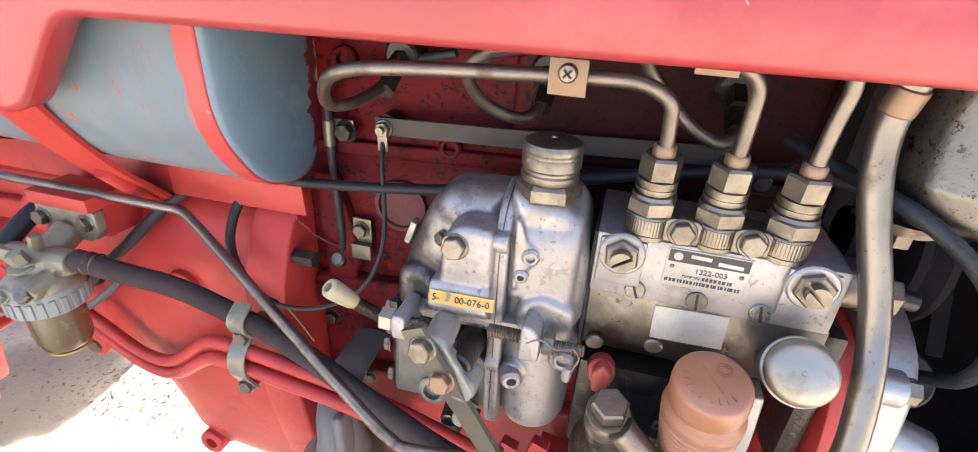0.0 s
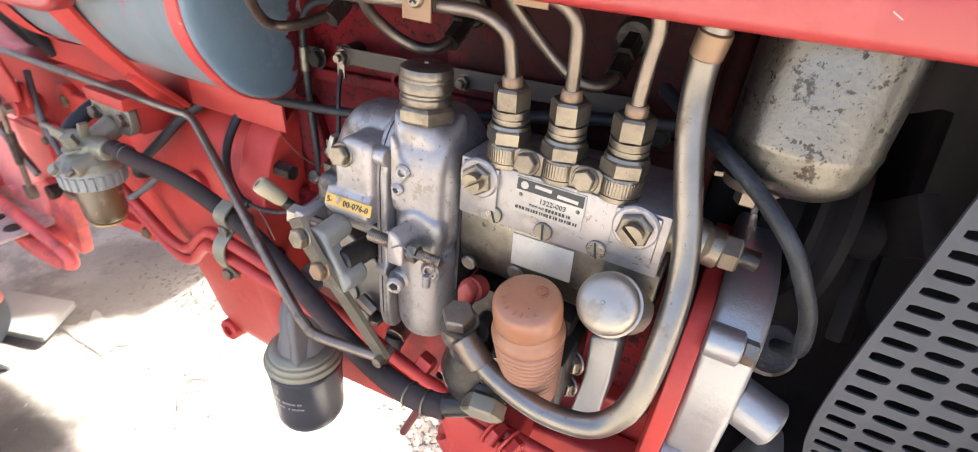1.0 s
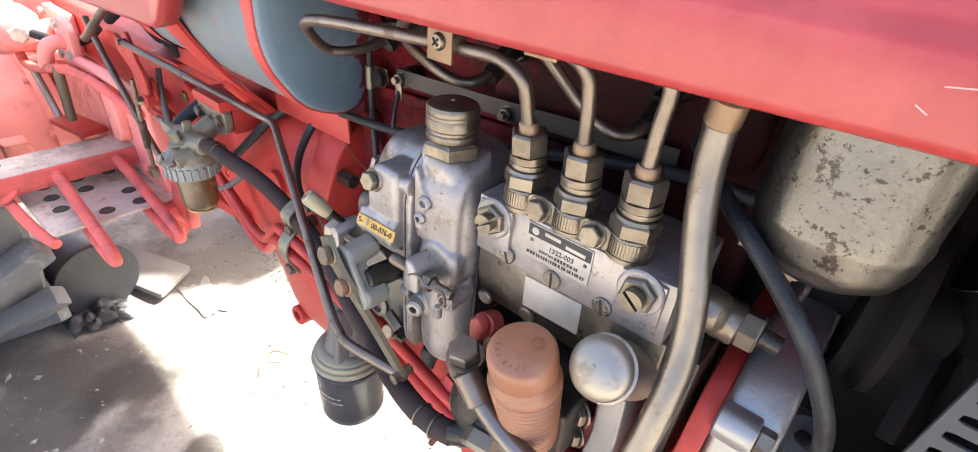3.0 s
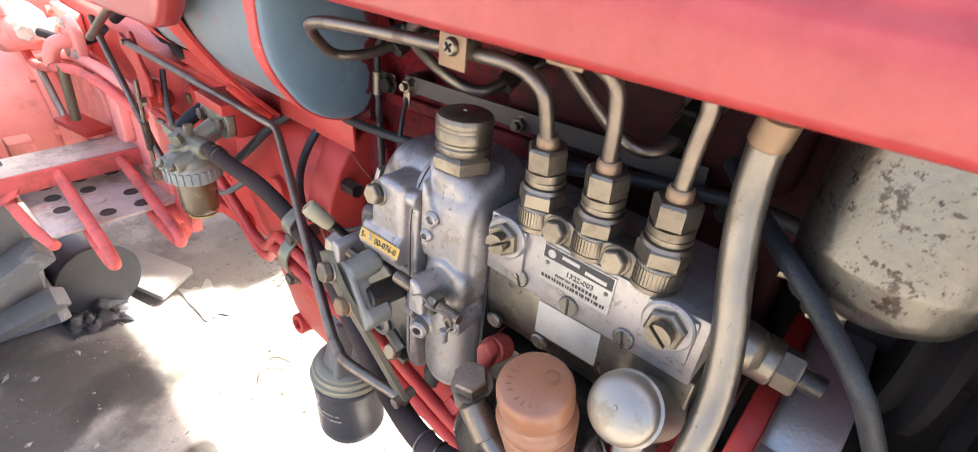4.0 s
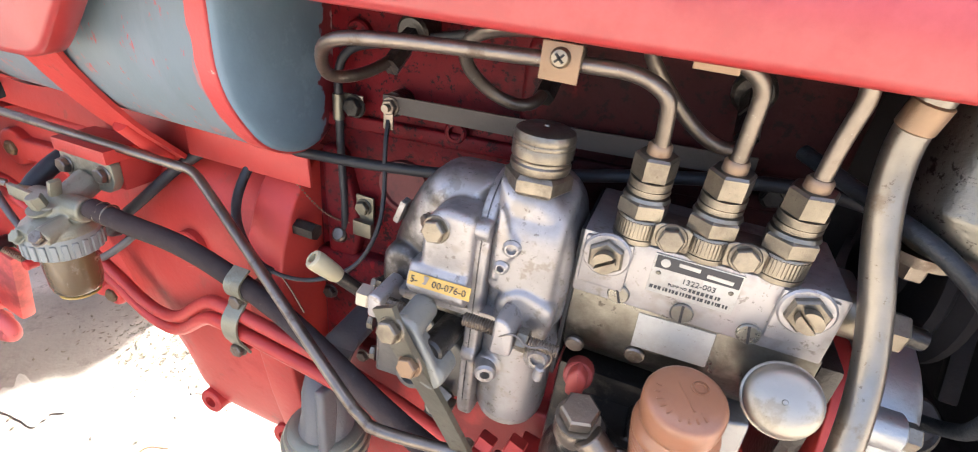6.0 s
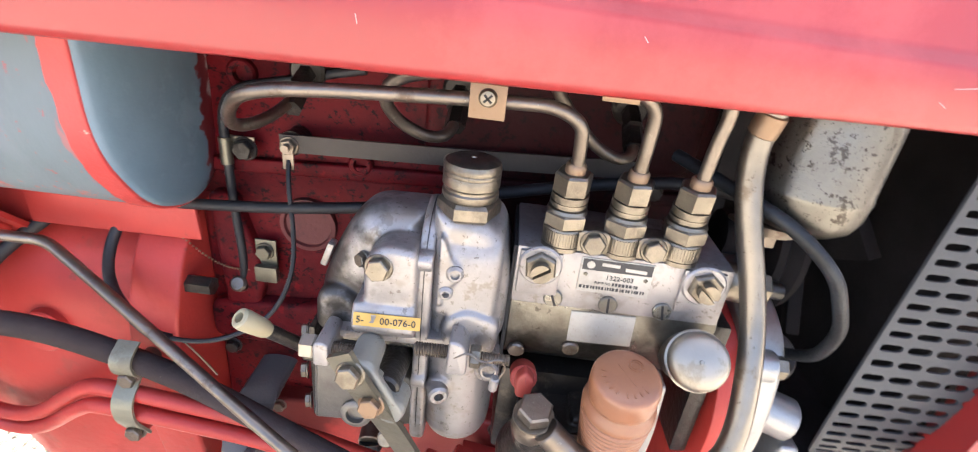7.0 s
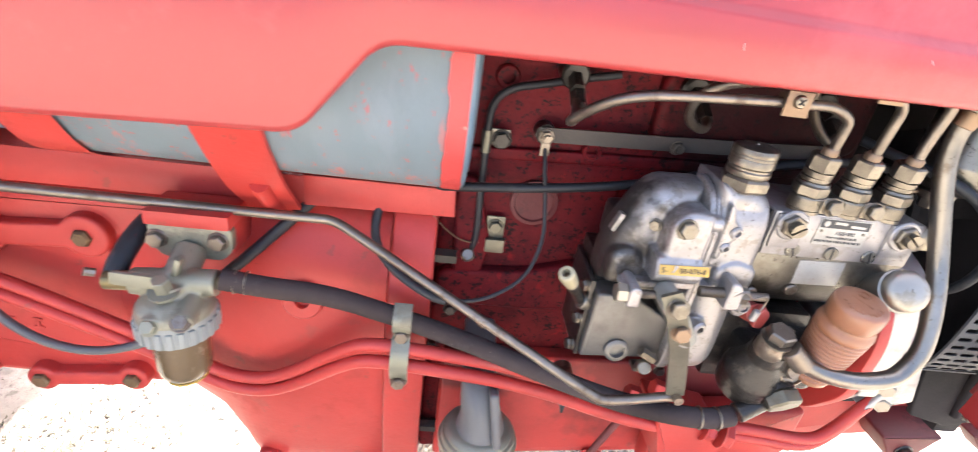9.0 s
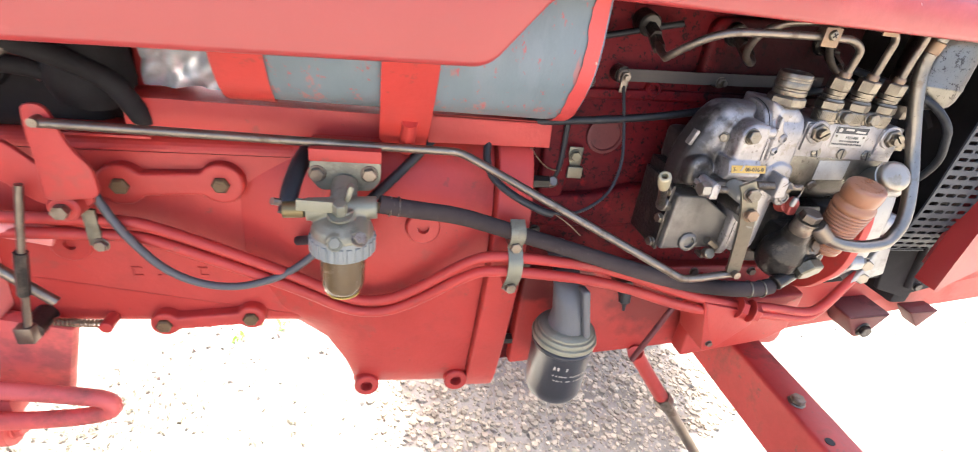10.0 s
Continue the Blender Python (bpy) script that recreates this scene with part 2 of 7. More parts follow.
SILVER = material("bright_plating", (0.325, 0.295, 0.245), 0.43, 0.92, wear=0.6, wear_colour=(0.28, 0.235, 0.17), wear_scale=60, bump=0.08, spots=((260, 0.66, (0.2, 0.16, 0.1), 0.6),))
BRASS = material("dull_brass", (0.2, 0.155, 0.075), 0.45, 0.8, wear=0.5, wear_colour=(0.18, 0.12, 0.05), wear_scale=60, bump=0.1)
AMBER = material("amber", (0.4, 0.26, 0.06), 0.2, bump=0, coat=0.4)
CASE_ALLOY = material("bright_alloy", (0.33, 0.325, 0.31), 0.4, 0.7, wear=0.6, wear_colour=(0.26, 0.24, 0.22), wear_scale=22, bump=0.15, bump_scale=350, spots=((190, 0.7, (0.15, 0.13, 0.12), 0.6),))
DARK_RED = material("sooty_red", (0.12, 0.02, 0.018), 0.6, wear=0.6, wear_colour=(0.03, 0.018, 0.016), wear_scale=16, bump=0.2)
CABLE_GREY = material("cable_grey", (0.075, 0.072, 0.072), 0.45, bump=0.05, vary=0.2)
WRAP = material("clear_wrap", (0.55, 0.58, 0.58), 0.2, 0.0, bump=0.1, coat=0.6, vary=0.3, vary_scale=40)
WRAP.node_tree.nodes["Principled BSDF"].inputs["Transmission Weight"].default_value = 0.5
LEVER_GREY = material("lever_casting", (0.215, 0.212, 0.185), 0.44, 0.35, wear=0.5, wear_colour=(0.2, 0.18, 0.14), wear_scale=40, bump=0.12, spots=((160, 0.64, (0.1, 0.085, 0.06), 0.6),))
NAVY = material("navy_plastic", (0.035, 0.033, 0.055), 0.45, bump=0.05, vary=0.3, wear=0.4, wear_colour=(0.09, 0.085, 0.1), wear_scale=14)
TYRE = material("dusty_tyre", (0.13, 0.135, 0.135), 0.75, wear=0.6, wear_colour=(0.24, 0.235, 0.215), wear_scale=18, bump=0.3)


def overspray(m, start, colour):
    """Red paint that reaches over the back of the tank end with a ragged edge."""
    n, l = m.node_tree.nodes, m.node_tree.links
    b = n["Principled BSDF"]
    old = b.inputs["Base Color"].links[0].from_socket
    geo, sep, t, add, step, x = (n.new("ShaderNode" + k) for k in ("NewGeometry", "SeparateXYZ", "TexNoise", "Math", "MapRange", "Mix"))
    t.inputs["Scale"].default_value, t.inputs["Detail"].default_value = 90, 6
    l.new(geo.outputs["Position"], sep.inputs[0])
    l.new(geo.outputs["Position"], t.inputs["Vector"])
    add.operation, add.inputs[1].default_value = "MULTIPLY_ADD", 0.03
    l.new(t.outputs[0], add.inputs[0])
    l.new(sep.outputs[1], add.inputs[2])
    step.inputs[1].default_value, step.inputs[2].default_value = start + 0.015, start + 0.0165
    l.new(add.outputs[0], step.inputs[0])
    x.data_type = "RGBA"
    x.inputs[7].default_value = (*colour, 1)
    l.new(step.outputs[0], x.inputs[0])
    l.new(old, x.inputs[6])
    l.new(x.outputs[2], b.inputs["Base Color"])


overspray(TANK_END, 0.488, (0.13, 0.012, 0.016))


def pale_patch(m, start, low, colour):
    """A pale area at the top of the tank end, with a ragged edge."""
    n, l = m.node_tree.nodes, m.node_tree.links
    b = n["Principled BSDF"]
    old = b.inputs["Base Color"].links[0].from_socket
    geo, sep, t, ay, az, sy, sz, both, x = (n.new("ShaderNode" + k) for k in ("NewGeometry", "SeparateXYZ", "TexNoise", "Math", "Math", "MapRange", "MapRange", "Math", "Mix"))
    t.inputs["Scale"].default_value, t.inputs["Detail"].default_value = 70, 6
    l.new(geo.outputs["Position"], sep.inputs[0])
    l.new(geo.outputs["Position"], t.inputs["Vector"])
    for add, axis, step, edge in ((ay, 1, sy, start), (az, 2, sz, low)):
        add.operation, add.inputs[1].default_value = "MULTIPLY_ADD", 0.03
        l.new(t.outputs[0], add.inputs[0])
        l.new(sep.outputs[axis], add.inputs[2])
        step.inputs[1].default_value, step.inputs[2].default_value = edge + 0.015, edge + 0.018
        l.new(add.outputs[0], step.inputs[0])
    both.operation = "MULTIPLY"
    l.new(sy.outputs[0], both.inputs[0])
    l.new(sz.outputs[0], both.inputs[1])
    x.data_type = "RGBA"
    x.inputs[7].default_value = (*colour, 1)
    l.new(both.outputs[0], x.inputs[0])
    l.new(old, x.inputs[6])
    l.new(x.outputs[2], b.inputs["Base Color"])


pale_patch(TANK_END, 0.5, 0.868, (0.42, 0.42, 0.4))


def ground_material():
    m = material("earth", (0.3, 0.278, 0.24), 0.9, wear=0.7, wear_colour=(0.165, 0.152, 0.128), wear_scale=3.5, wear_cut=0.5, bump=1.0, bump_scale=60, vary=0.2, vary_scale=2.2,
                 spots=((22, 0.6, (0.09, 0.083, 0.07), 0.6), (80, 0.6, (0.1, 0.09, 0.07), 0.5), (160, 0.62, (0.28, 0.265, 0.23), 0.5), (330, 0.57, (0.11, 0.1, 0.08), 0.4), (420, 0.6, (0.26, 0.24, 0.21), 0.4)))
    return m


def ragged_patch(m, centre, radius, colour, strength, grain=6.0):
    """A ragged patch of colour, such as soaked-in oil; on ENGINE_RED painted shade."""
    n, l = m.node_tree.nodes, m.node_tree.links
    b = n["Principled BSDF"]
    old = b.inputs["Base Color"].links[0].from_socket
    geo, d, t, add, step, x = (n.new("ShaderNode" + k) for k in ("NewGeometry", "VectorMath", "TexNoise", "Math", "MapRange", "Mix"))
    t.inputs["Scale"].default_value, t.inputs["Detail"].default_value = grain, 8
    d.operation, d.inputs[1].default_value = "DISTANCE", centre
    l.new(geo.outputs["Position"], d.inputs[0])
    l.new(geo.outputs["Position"], t.inputs["Vector"])
    add.operation, add.inputs[1].default_value = "MULTIPLY_ADD", radius * 1.6
    l.new(t.outputs[0], add.inputs[0])
    l.new(d.outputs["Value"], add.inputs[2])
    step.inputs[1].default_value, step.inputs[2].default_value = radius * 1.9, radius * 1.55
    step.inputs[4].default_value = strength
    l.new(add.outputs[0], step.inputs[0])
    x.data_type = "RGBA"
    x.inputs[7].default_value = (*colour, 1)
    l.new(step.outputs[0], x.inputs[0])
    l.new(old, x.inputs[6])
    l.new(x.outputs[2], b.inputs["Base Color"])


def shade_by_piece(m, low):
    """Each loose piece a little darker or lighter than the next."""
    n, l = m.node_tree.nodes, m.node_tree.links
    b = n["Principled BSDF"]
    old = b.inputs["Base Color"].links[0].from_socket
    geo, r, x = (n.new("ShaderNode" + k) for k in ("NewGeometry", "MapRange", "Mix"))
    r.inputs[3].default_value = low
    l.new(geo.outputs["Random Per Island"], r.inputs[0])
    x.data_type, x.blend_type = "RGBA", "MULTIPLY"
    x.inputs[0].default_value = 1.0
    l.new(old, x.inputs[6])
    l.new(r.outputs[0], x.inputs[7])
    l.new(x.outputs[2], b.inputs["Base Color"])


shade_by_piece(GRAVEL, 0.45)
shade_by_piece(STONE, 0.6)
EARTH = ground_material()
ragged_patch(EARTH, (-1.0, 0.4, GROUND), 0.42, (0.11, 0.1, 0.084), 0.45)
ragged_patch(EARTH, (-0.95, 0.2, GROUND), 0.25, (0.05, 0.046, 0.039), 0.85)
ragged_patch(EARTH, (-1.05, 0.8, GROUND), 0.3, (0.12, 0.112, 0.096), 0.4)
ragged_patch(EARTH, (-0.68, 0.52, GROUND), 0.13, (0.13, 0.12, 0.1), 0.5)
ragged_patch(EARTH, (-0.85, 0.32, GROUND), 0.12, (0.03, 0.027, 0.023), 0.8)
ragged_patch(EARTH, (-0.55, 0.36, GROUND), 0.05, (0.035, 0.03, 0.024), 0.85)
ragged_patch(EARTH, (-1.25, 0.75, GROUND), 0.25, (0.07, 0.062, 0.05), 0.6)

COVER_ALLOY = ALLOY.copy()
COVER_ALLOY.name = "cover_alloy"
ragged_patch(COVER_ALLOY, (-0.002, 0.44, 0.795), 0.07, (0.03, 0.025, 0.019), 0.85, 60)
ragged_patch(COVER_ALLOY, (0.03, 0.385, 0.76), 0.022, (0.05, 0.042, 0.032), 0.7, 90)
BODY_ALLOY = ALLOY_DARK.copy()
BODY_ALLOY.name = "body_alloy"
ragged_patch(BODY_ALLOY, (0.15, 0.4, 0.74), 0.035, (0.035, 0.029, 0.02), 0.85, 60)
ragged_patch(BODY_ALLOY, (0.205, 0.4, 0.745), 0.04, (0.03, 0.026, 0.02), 0.85, 60)
ragged_patch(BODY_ALLOY, (0.25, 0.4, 0.76), 0.022, (0.05, 0.042, 0.03), 0.7, 80)
CRANK_RED = RED.copy()
CRANK_RED.name = "oily_crankcase_red"
# near-black patch: shade under the hood, put into the block's colour
ragged_patch(ENGINE_RED, (0.21, 0.49, 0.88), 0.14, (0.014, 0.006, 0.006), 0.8, 25)
ragged_patch(CRANK_RED, (0.13, 0.486, 0.61), 0.11, (0.05, 0.013, 0.012), 0.55, 30)
ragged_patch(CRANK_RED, (-0.06, 0.486, 0.60), 0.06, (0.05, 0.014, 0.012), 0.7, 30)


# ---- mesh tools ----
def finish(bm, name, mat, parent=None, label="", angle=38, kind=""):
    bmesh.ops.recalc_face_normals(bm, faces=bm.faces)
    me = bpy.data.meshes.new(name)
    bm.to_mesh(me)
    bm.free()
    me.shade_smooth()
    me.set_sharp_from_angle(angle=radians(angle))
    me.materials.append(mat)
    ob = new(name, me)
    if parent is not None:
        ob.parent = parent
    return tagged(ob, label=label, kind=kind)


def part(name, bm, mat, parent, label="", angle=38):
    return finish(bm, name, mat, parent, label, angle)


def thing(name, label, category, group="", kind=""):
    return tagged(new(name), label=label, category=category, group=group, kind=kind)


def place(at, axis=(0, 0, 1), turn=0.0):
    q = Vector((0, 0, 1)).rotation_difference(Vector(axis).normalized()).to_matrix().to_4x4()
    return Matrix.Translation(at) @ q @ Matrix.Rotation(radians(turn), 4, "Z")


def lathe(profile, at, axis=(0, 0, 1), seg=24, bm=None, turn=0.0, flat=None):
    """Turns (radius, height) pairs about an axis; flat: hexagon and the like by its number of sides."""
    bm = bm or bmesh.new()
    m, n = place(at, axis, turn), flat or seg
    rings = []
    for r, h in profile:
        if r < 1e-6:
            rings.append([bm.verts.new(m @ Vector((0, 0, h)))])
        else:
            rings.append([bm.verts.new(m @ Vector((r * math.cos(2 * math.pi * k / n), r * math.sin(2 * math.pi * k / n), h))) for k in range(n)])
    for a, b in zip(rings, rings[1:]):
        for k in range(n):
            q = [a[k % len(a)], a[(k + 1) % len(a)], b[(k + 1) % len(b)], b[k % len(b)]]
            q = list(dict.fromkeys(q))
            if len(q) > 2:
                bm.faces.new(q)
    for ring in (rings[0], rings[-1]):
        if len(ring) > 2:
            bm.faces.new(ring)
    return bm


def rod(a, b, r, seg=16, bm=None, bevel=0.0, r2=None):
    a, b = Vector(a), Vector(b)
    h, r2 = (b - a).length, r2 or r
    prof = [(r - bevel, 0), (r, bevel), (r2, h - bevel), (r2 - bevel, h)] if bevel else [(r, 0), (r2, h)]
    return lathe(prof, a, b - a, seg, bm)


def hexagon(at, axis, r, h, bm=None, turn=0.0, chamfer=0.12):
    c = r * chamfer
    return lathe([(r - c, 0), (r, c), (r, h - c), (r - c, h)], at, axis, flat=6, bm=bm, turn=turn)


def bolt_head(bm, at, axis, r=0.006, washer=True, turn=12.0):
    ax = Vector(axis).normalized()
    at = Vector(at)
    if washer:
        lathe([(r * 1.18, 0), (r * 1.22, r * 0.08), (r * 1.12, r * 0.2)], at, ax, 20, bm)
    hexagon(at + ax * r * 0.2, ax, r, r * 0.75, bm, turn)
    return bm


def box(size, at, bm=None, bevel=0.0, rot=None, seg=2):
    tmp = bmesh.new()
    bmesh.ops.create_cube(tmp, size=1.0)
    m = Matrix.Translation(at) @ (rot or Matrix.Identity(4)) @ Matrix.Diagonal((*size, 1))
    bmesh.ops.transform(tmp, matrix=m, verts=tmp.verts)
    if bevel:
        bmesh.ops.bevel(tmp, geom=tmp.edges[:], offset=bevel, segments=seg, affect="EDGES", profile=0.6)
    return join(bm, tmp)


def join(bm, tmp):
    if bm is None:
        return tmp
    me = bpy.data.meshes.new("tmp")
    tmp.to_mesh(me)
    tmp.free()
    bm.from_mesh(me)
    bpy.data.meshes.remove(me)
    return bm


def inset(outline, d):
    """The outline moved inwards by d, corner by corner."""
    n = len(outline)
    turn = sum(outline[k][0] * outline[(k + 1) % n][1] - outline[(k + 1) % n][0] * outline[k][1] for k in range(n))
    s = 1.0 if turn > 0 else -1.0
    out = []
    for k in range(n):
        p, a, c = Vector(outline[k]), Vector(outline[k - 1]), Vector(outline[(k + 1) % n])
        u, v = (p - a).normalized(), (c - p).normalized()
        m = Vector((-u.y - v.y, u.x + v.x)) * s
        m = m.normalized() if m.length > 1e-9 else Vector((-u.y, u.x)) * s
        w = max(0.45, Vector((-u.y, u.x)).dot(m) * s)
        out.append(tuple(p + m * d / w))
    return out


def prism(outline, axis, lo, hi, bm=None, bevel=0.0, seg=2):
    """An outline in the two other axes (xz for y, yz for x, xy for z), drawn out from lo to hi with rounded rims."""
    tmp = bmesh.new()
    outline = list(outline)
    if bevel and len(outline) < 12:
        outline = rounded(outline, bevel * 1.3, 3)

    def at(p, d):
        return {"y": (p[0], d, p[1]), "x": (d, p[0], p[1]), "z": (p[0], p[1], d)}[axis]

    rings = []
    if bevel:
        bevel = min(bevel, abs(hi - lo) * 0.45)
        for i in range(seg + 2):
            t = i / (seg + 1) * math.pi / 2
            rings.append((inset(outline, bevel * (1 - math.sin(t))), lo + bevel * (1 - math.cos(t))))
        for i in range(seg + 2):
            t = (1 - i / (seg + 1)) * math.pi / 2
            rings.append((inset(outline, bevel * (1 - math.sin(t))), hi - bevel * (1 - math.cos(t))))
    else:
        rings = [(outline, lo), (outline, hi)]
    loops = [[tmp.verts.new(at(p, d)) for p in o] for o, d in rings]
    for u, v in zip(loops, loops[1:]):
        for k in range(len(u)):
            tmp.faces.new((u[k], u[(k + 1) % len(u)], v[(k + 1) % len(u)], v[k]))
    bmesh.ops.remove_doubles(tmp, verts=tmp.verts, dist=2e-6)
    for w in (loops[0], loops[-1]):
        live = [x for x in w if x.is_valid]
        if len(live) > 2:
            tmp.faces.new(live)
    bmesh.ops.recalc_face_normals(tmp, faces=tmp.faces)
    return join(bm, tmp)


def rounded(points, radius, steps=6):
    """A closed outline with its corners rounded; radius: one number or one for each corner."""
    out, n = [], len(points)
    for k in range(n):
        p, a, b = Vector(points[k]), Vector(points[k - 1]), Vector(points[(k + 1) % n])
        r = radius[k] if isinstance(radius, (list, tuple)) else radius
        r = min(r, (a - p).length * 0.49, (b - p).length * 0.49)
        if r < 1e-5:
            out.append(tuple(p))
            continue
        s, e = p + (a - p).normalized() * r, p + (b - p).normalized() * r
        for i in range(steps + 1):
            t = i / steps
            out.append(tuple((1 - t) ** 2 * s + 2 * t * (1 - t) * p + t * t * e))
    return out


def smooth_line(points, times=3, keep=0.25):
    pts = [Vector(p) for p in points]
    for _ in range(times):
        out = [pts[0]]
        for a, b in zip(pts, pts[1:]):
            out += [a.lerp(b, keep), a.lerp(b, 1 - keep)]
        out.append(pts[-1])
        pts = out
    return pts


def tube(points, r, seg=12, bm=None, times=3, radii=None, keep=0.25):
    """A round bar along a smoothed line."""
    bm = bm or bmesh.new()
    pts = smooth_line(points, times, keep)
    d = [(pts[min(k + 1, len(pts) - 1)] - pts[max(k - 1, 0)]).normalized() for k in range(len(pts))]
    side = d[0].orthogonal().normalized()
    rings = []
    for k, p in enumerate(pts):
        side = (side - d[k] * side.dot(d[k])).normalized()
        up = d[k].cross(side)
        rr = r if radii is None else r * radii(k / (len(pts) - 1))
        rings.append([bm.verts.new(p + (side * math.cos(2 * math.pi * i / seg) + up * math.sin(2 * math.pi * i / seg)) * rr) for i in range(seg)])
    for a, b in zip(rings, rings[1:]):
        for i in range(seg):
            bm.faces.new((a[i], a[(i + 1) % seg], b[(i + 1) % seg], b[i]))
    bm.faces.new(rings[0])
    bm.faces.new(rings[-1])
    return bm


def ribbon(points, width, thick, across, bm=None, times=2):
    """A flat bar along a line; across: the direction of its width."""
    bm = bm or bmesh.new()
    pts, w = smooth_line(points, times), Vector(across).normalized()
    rings = []
    for k, p in enumerate(pts):
        d = (pts[min(k + 1, len(pts) - 1)] - pts[max(k - 1, 0)]).normalized()
        ww = (w - d * w.dot(d)).normalized()
        n = d.cross(ww)
        rings.append([bm.verts.new(p + ww * a * width / 2 + n * b * thick / 2) for a, b in ((-1, -1), (1, -1), (1, 1), (-1, 1))])
    for a, b in zip(rings, rings[1:]):
        for i in range(4):
            bm.faces.new((a[i], a[(i + 1) % 4], b[(i + 1) % 4], b[i]))
    bm.faces.new(rings[0])
    bm.faces.new(rings[-1])
    return bm


def words(text, at, size, mat, parent, name="lettering", turn=(90, 0, 0), deep=0.0002):
    c = bpy.data.curves.new(name, "FONT")
    c.body, c.size, c.extrude, c.align_x, c.align_y = text, size, deep, "CENTER", "CENTER"
    c.resolution_u = 2
    tmp = bpy.data.objects.new(name, c)
    me = bpy.data.meshes.new_from_object(tmp)
    bpy.data.objects.remove(tmp)
    me.transform(pose(*at, *turn))
    me.materials.append(mat)
    ob = new(name, me)
    ob.parent = parent
    return ob


def cast(ob, voxel, rounds=6):
    """Melts joined lumps into one casting with soft fillets."""
    m = ob.modifiers.new("melt", "REMESH")
    m.mode, m.voxel_size, m.use_smooth_shade = "VOXEL", voxel, True
    s = ob.modifiers.new("soften", "SMOOTH")
    s.factor, s.iterations = 0.5, rounds
    return ob


# ---- ground ----
def ground_sheet():
    bm = bmesh.new()
    steps = [-400, -60, -12, -5] + [-3 + 0.08 * k for k in range(70)] + [4, 6, 14, 60, 400]
    grid = [[bm.verts.new((x, y, GROUND + (0.02 * noise.noise(Vector((x * 1.3, y * 1.3, 0))) + 0.012 * noise.noise(Vector((x * 5, y * 5, 3)))
                           if abs(x) < 4 and abs(y) < 4 else 0.0))) for y in steps] for x in steps]
    for a, b in zip(grid, grid[1:]):
        for k in range(len(steps) - 1):
            bm.faces.new((a[k], b[k], b[k + 1], a[k + 1]))
    return tagged(finish(bm, "ground", EARTH, angle=180), label="dry trodden earth with gravel and leaf litter", category="ground", kind="structure")


ground_sheet()


# ---- engine ----
def hex_bolt(parent, at, axis, r=0.006, mat=None, name="bolt", turn=12.0, washer=True):
    return part(name, bolt_head(bmesh.new(), at, axis, r, washer, turn), mat or ZINC, parent)


def ring_boss(parent, at, axis, r, hole, h, mat, name="boss"):
    """A cast boss with a bored hole."""
    return part(name, lathe([(r * 1.12, -0.004), (r, 0), (r, h - 0.0015), (r - 0.0015, h), (hole, h), (hole * 0.95, h * 0.2), (0, h * 0.2)], at, axis, 24), mat, parent)


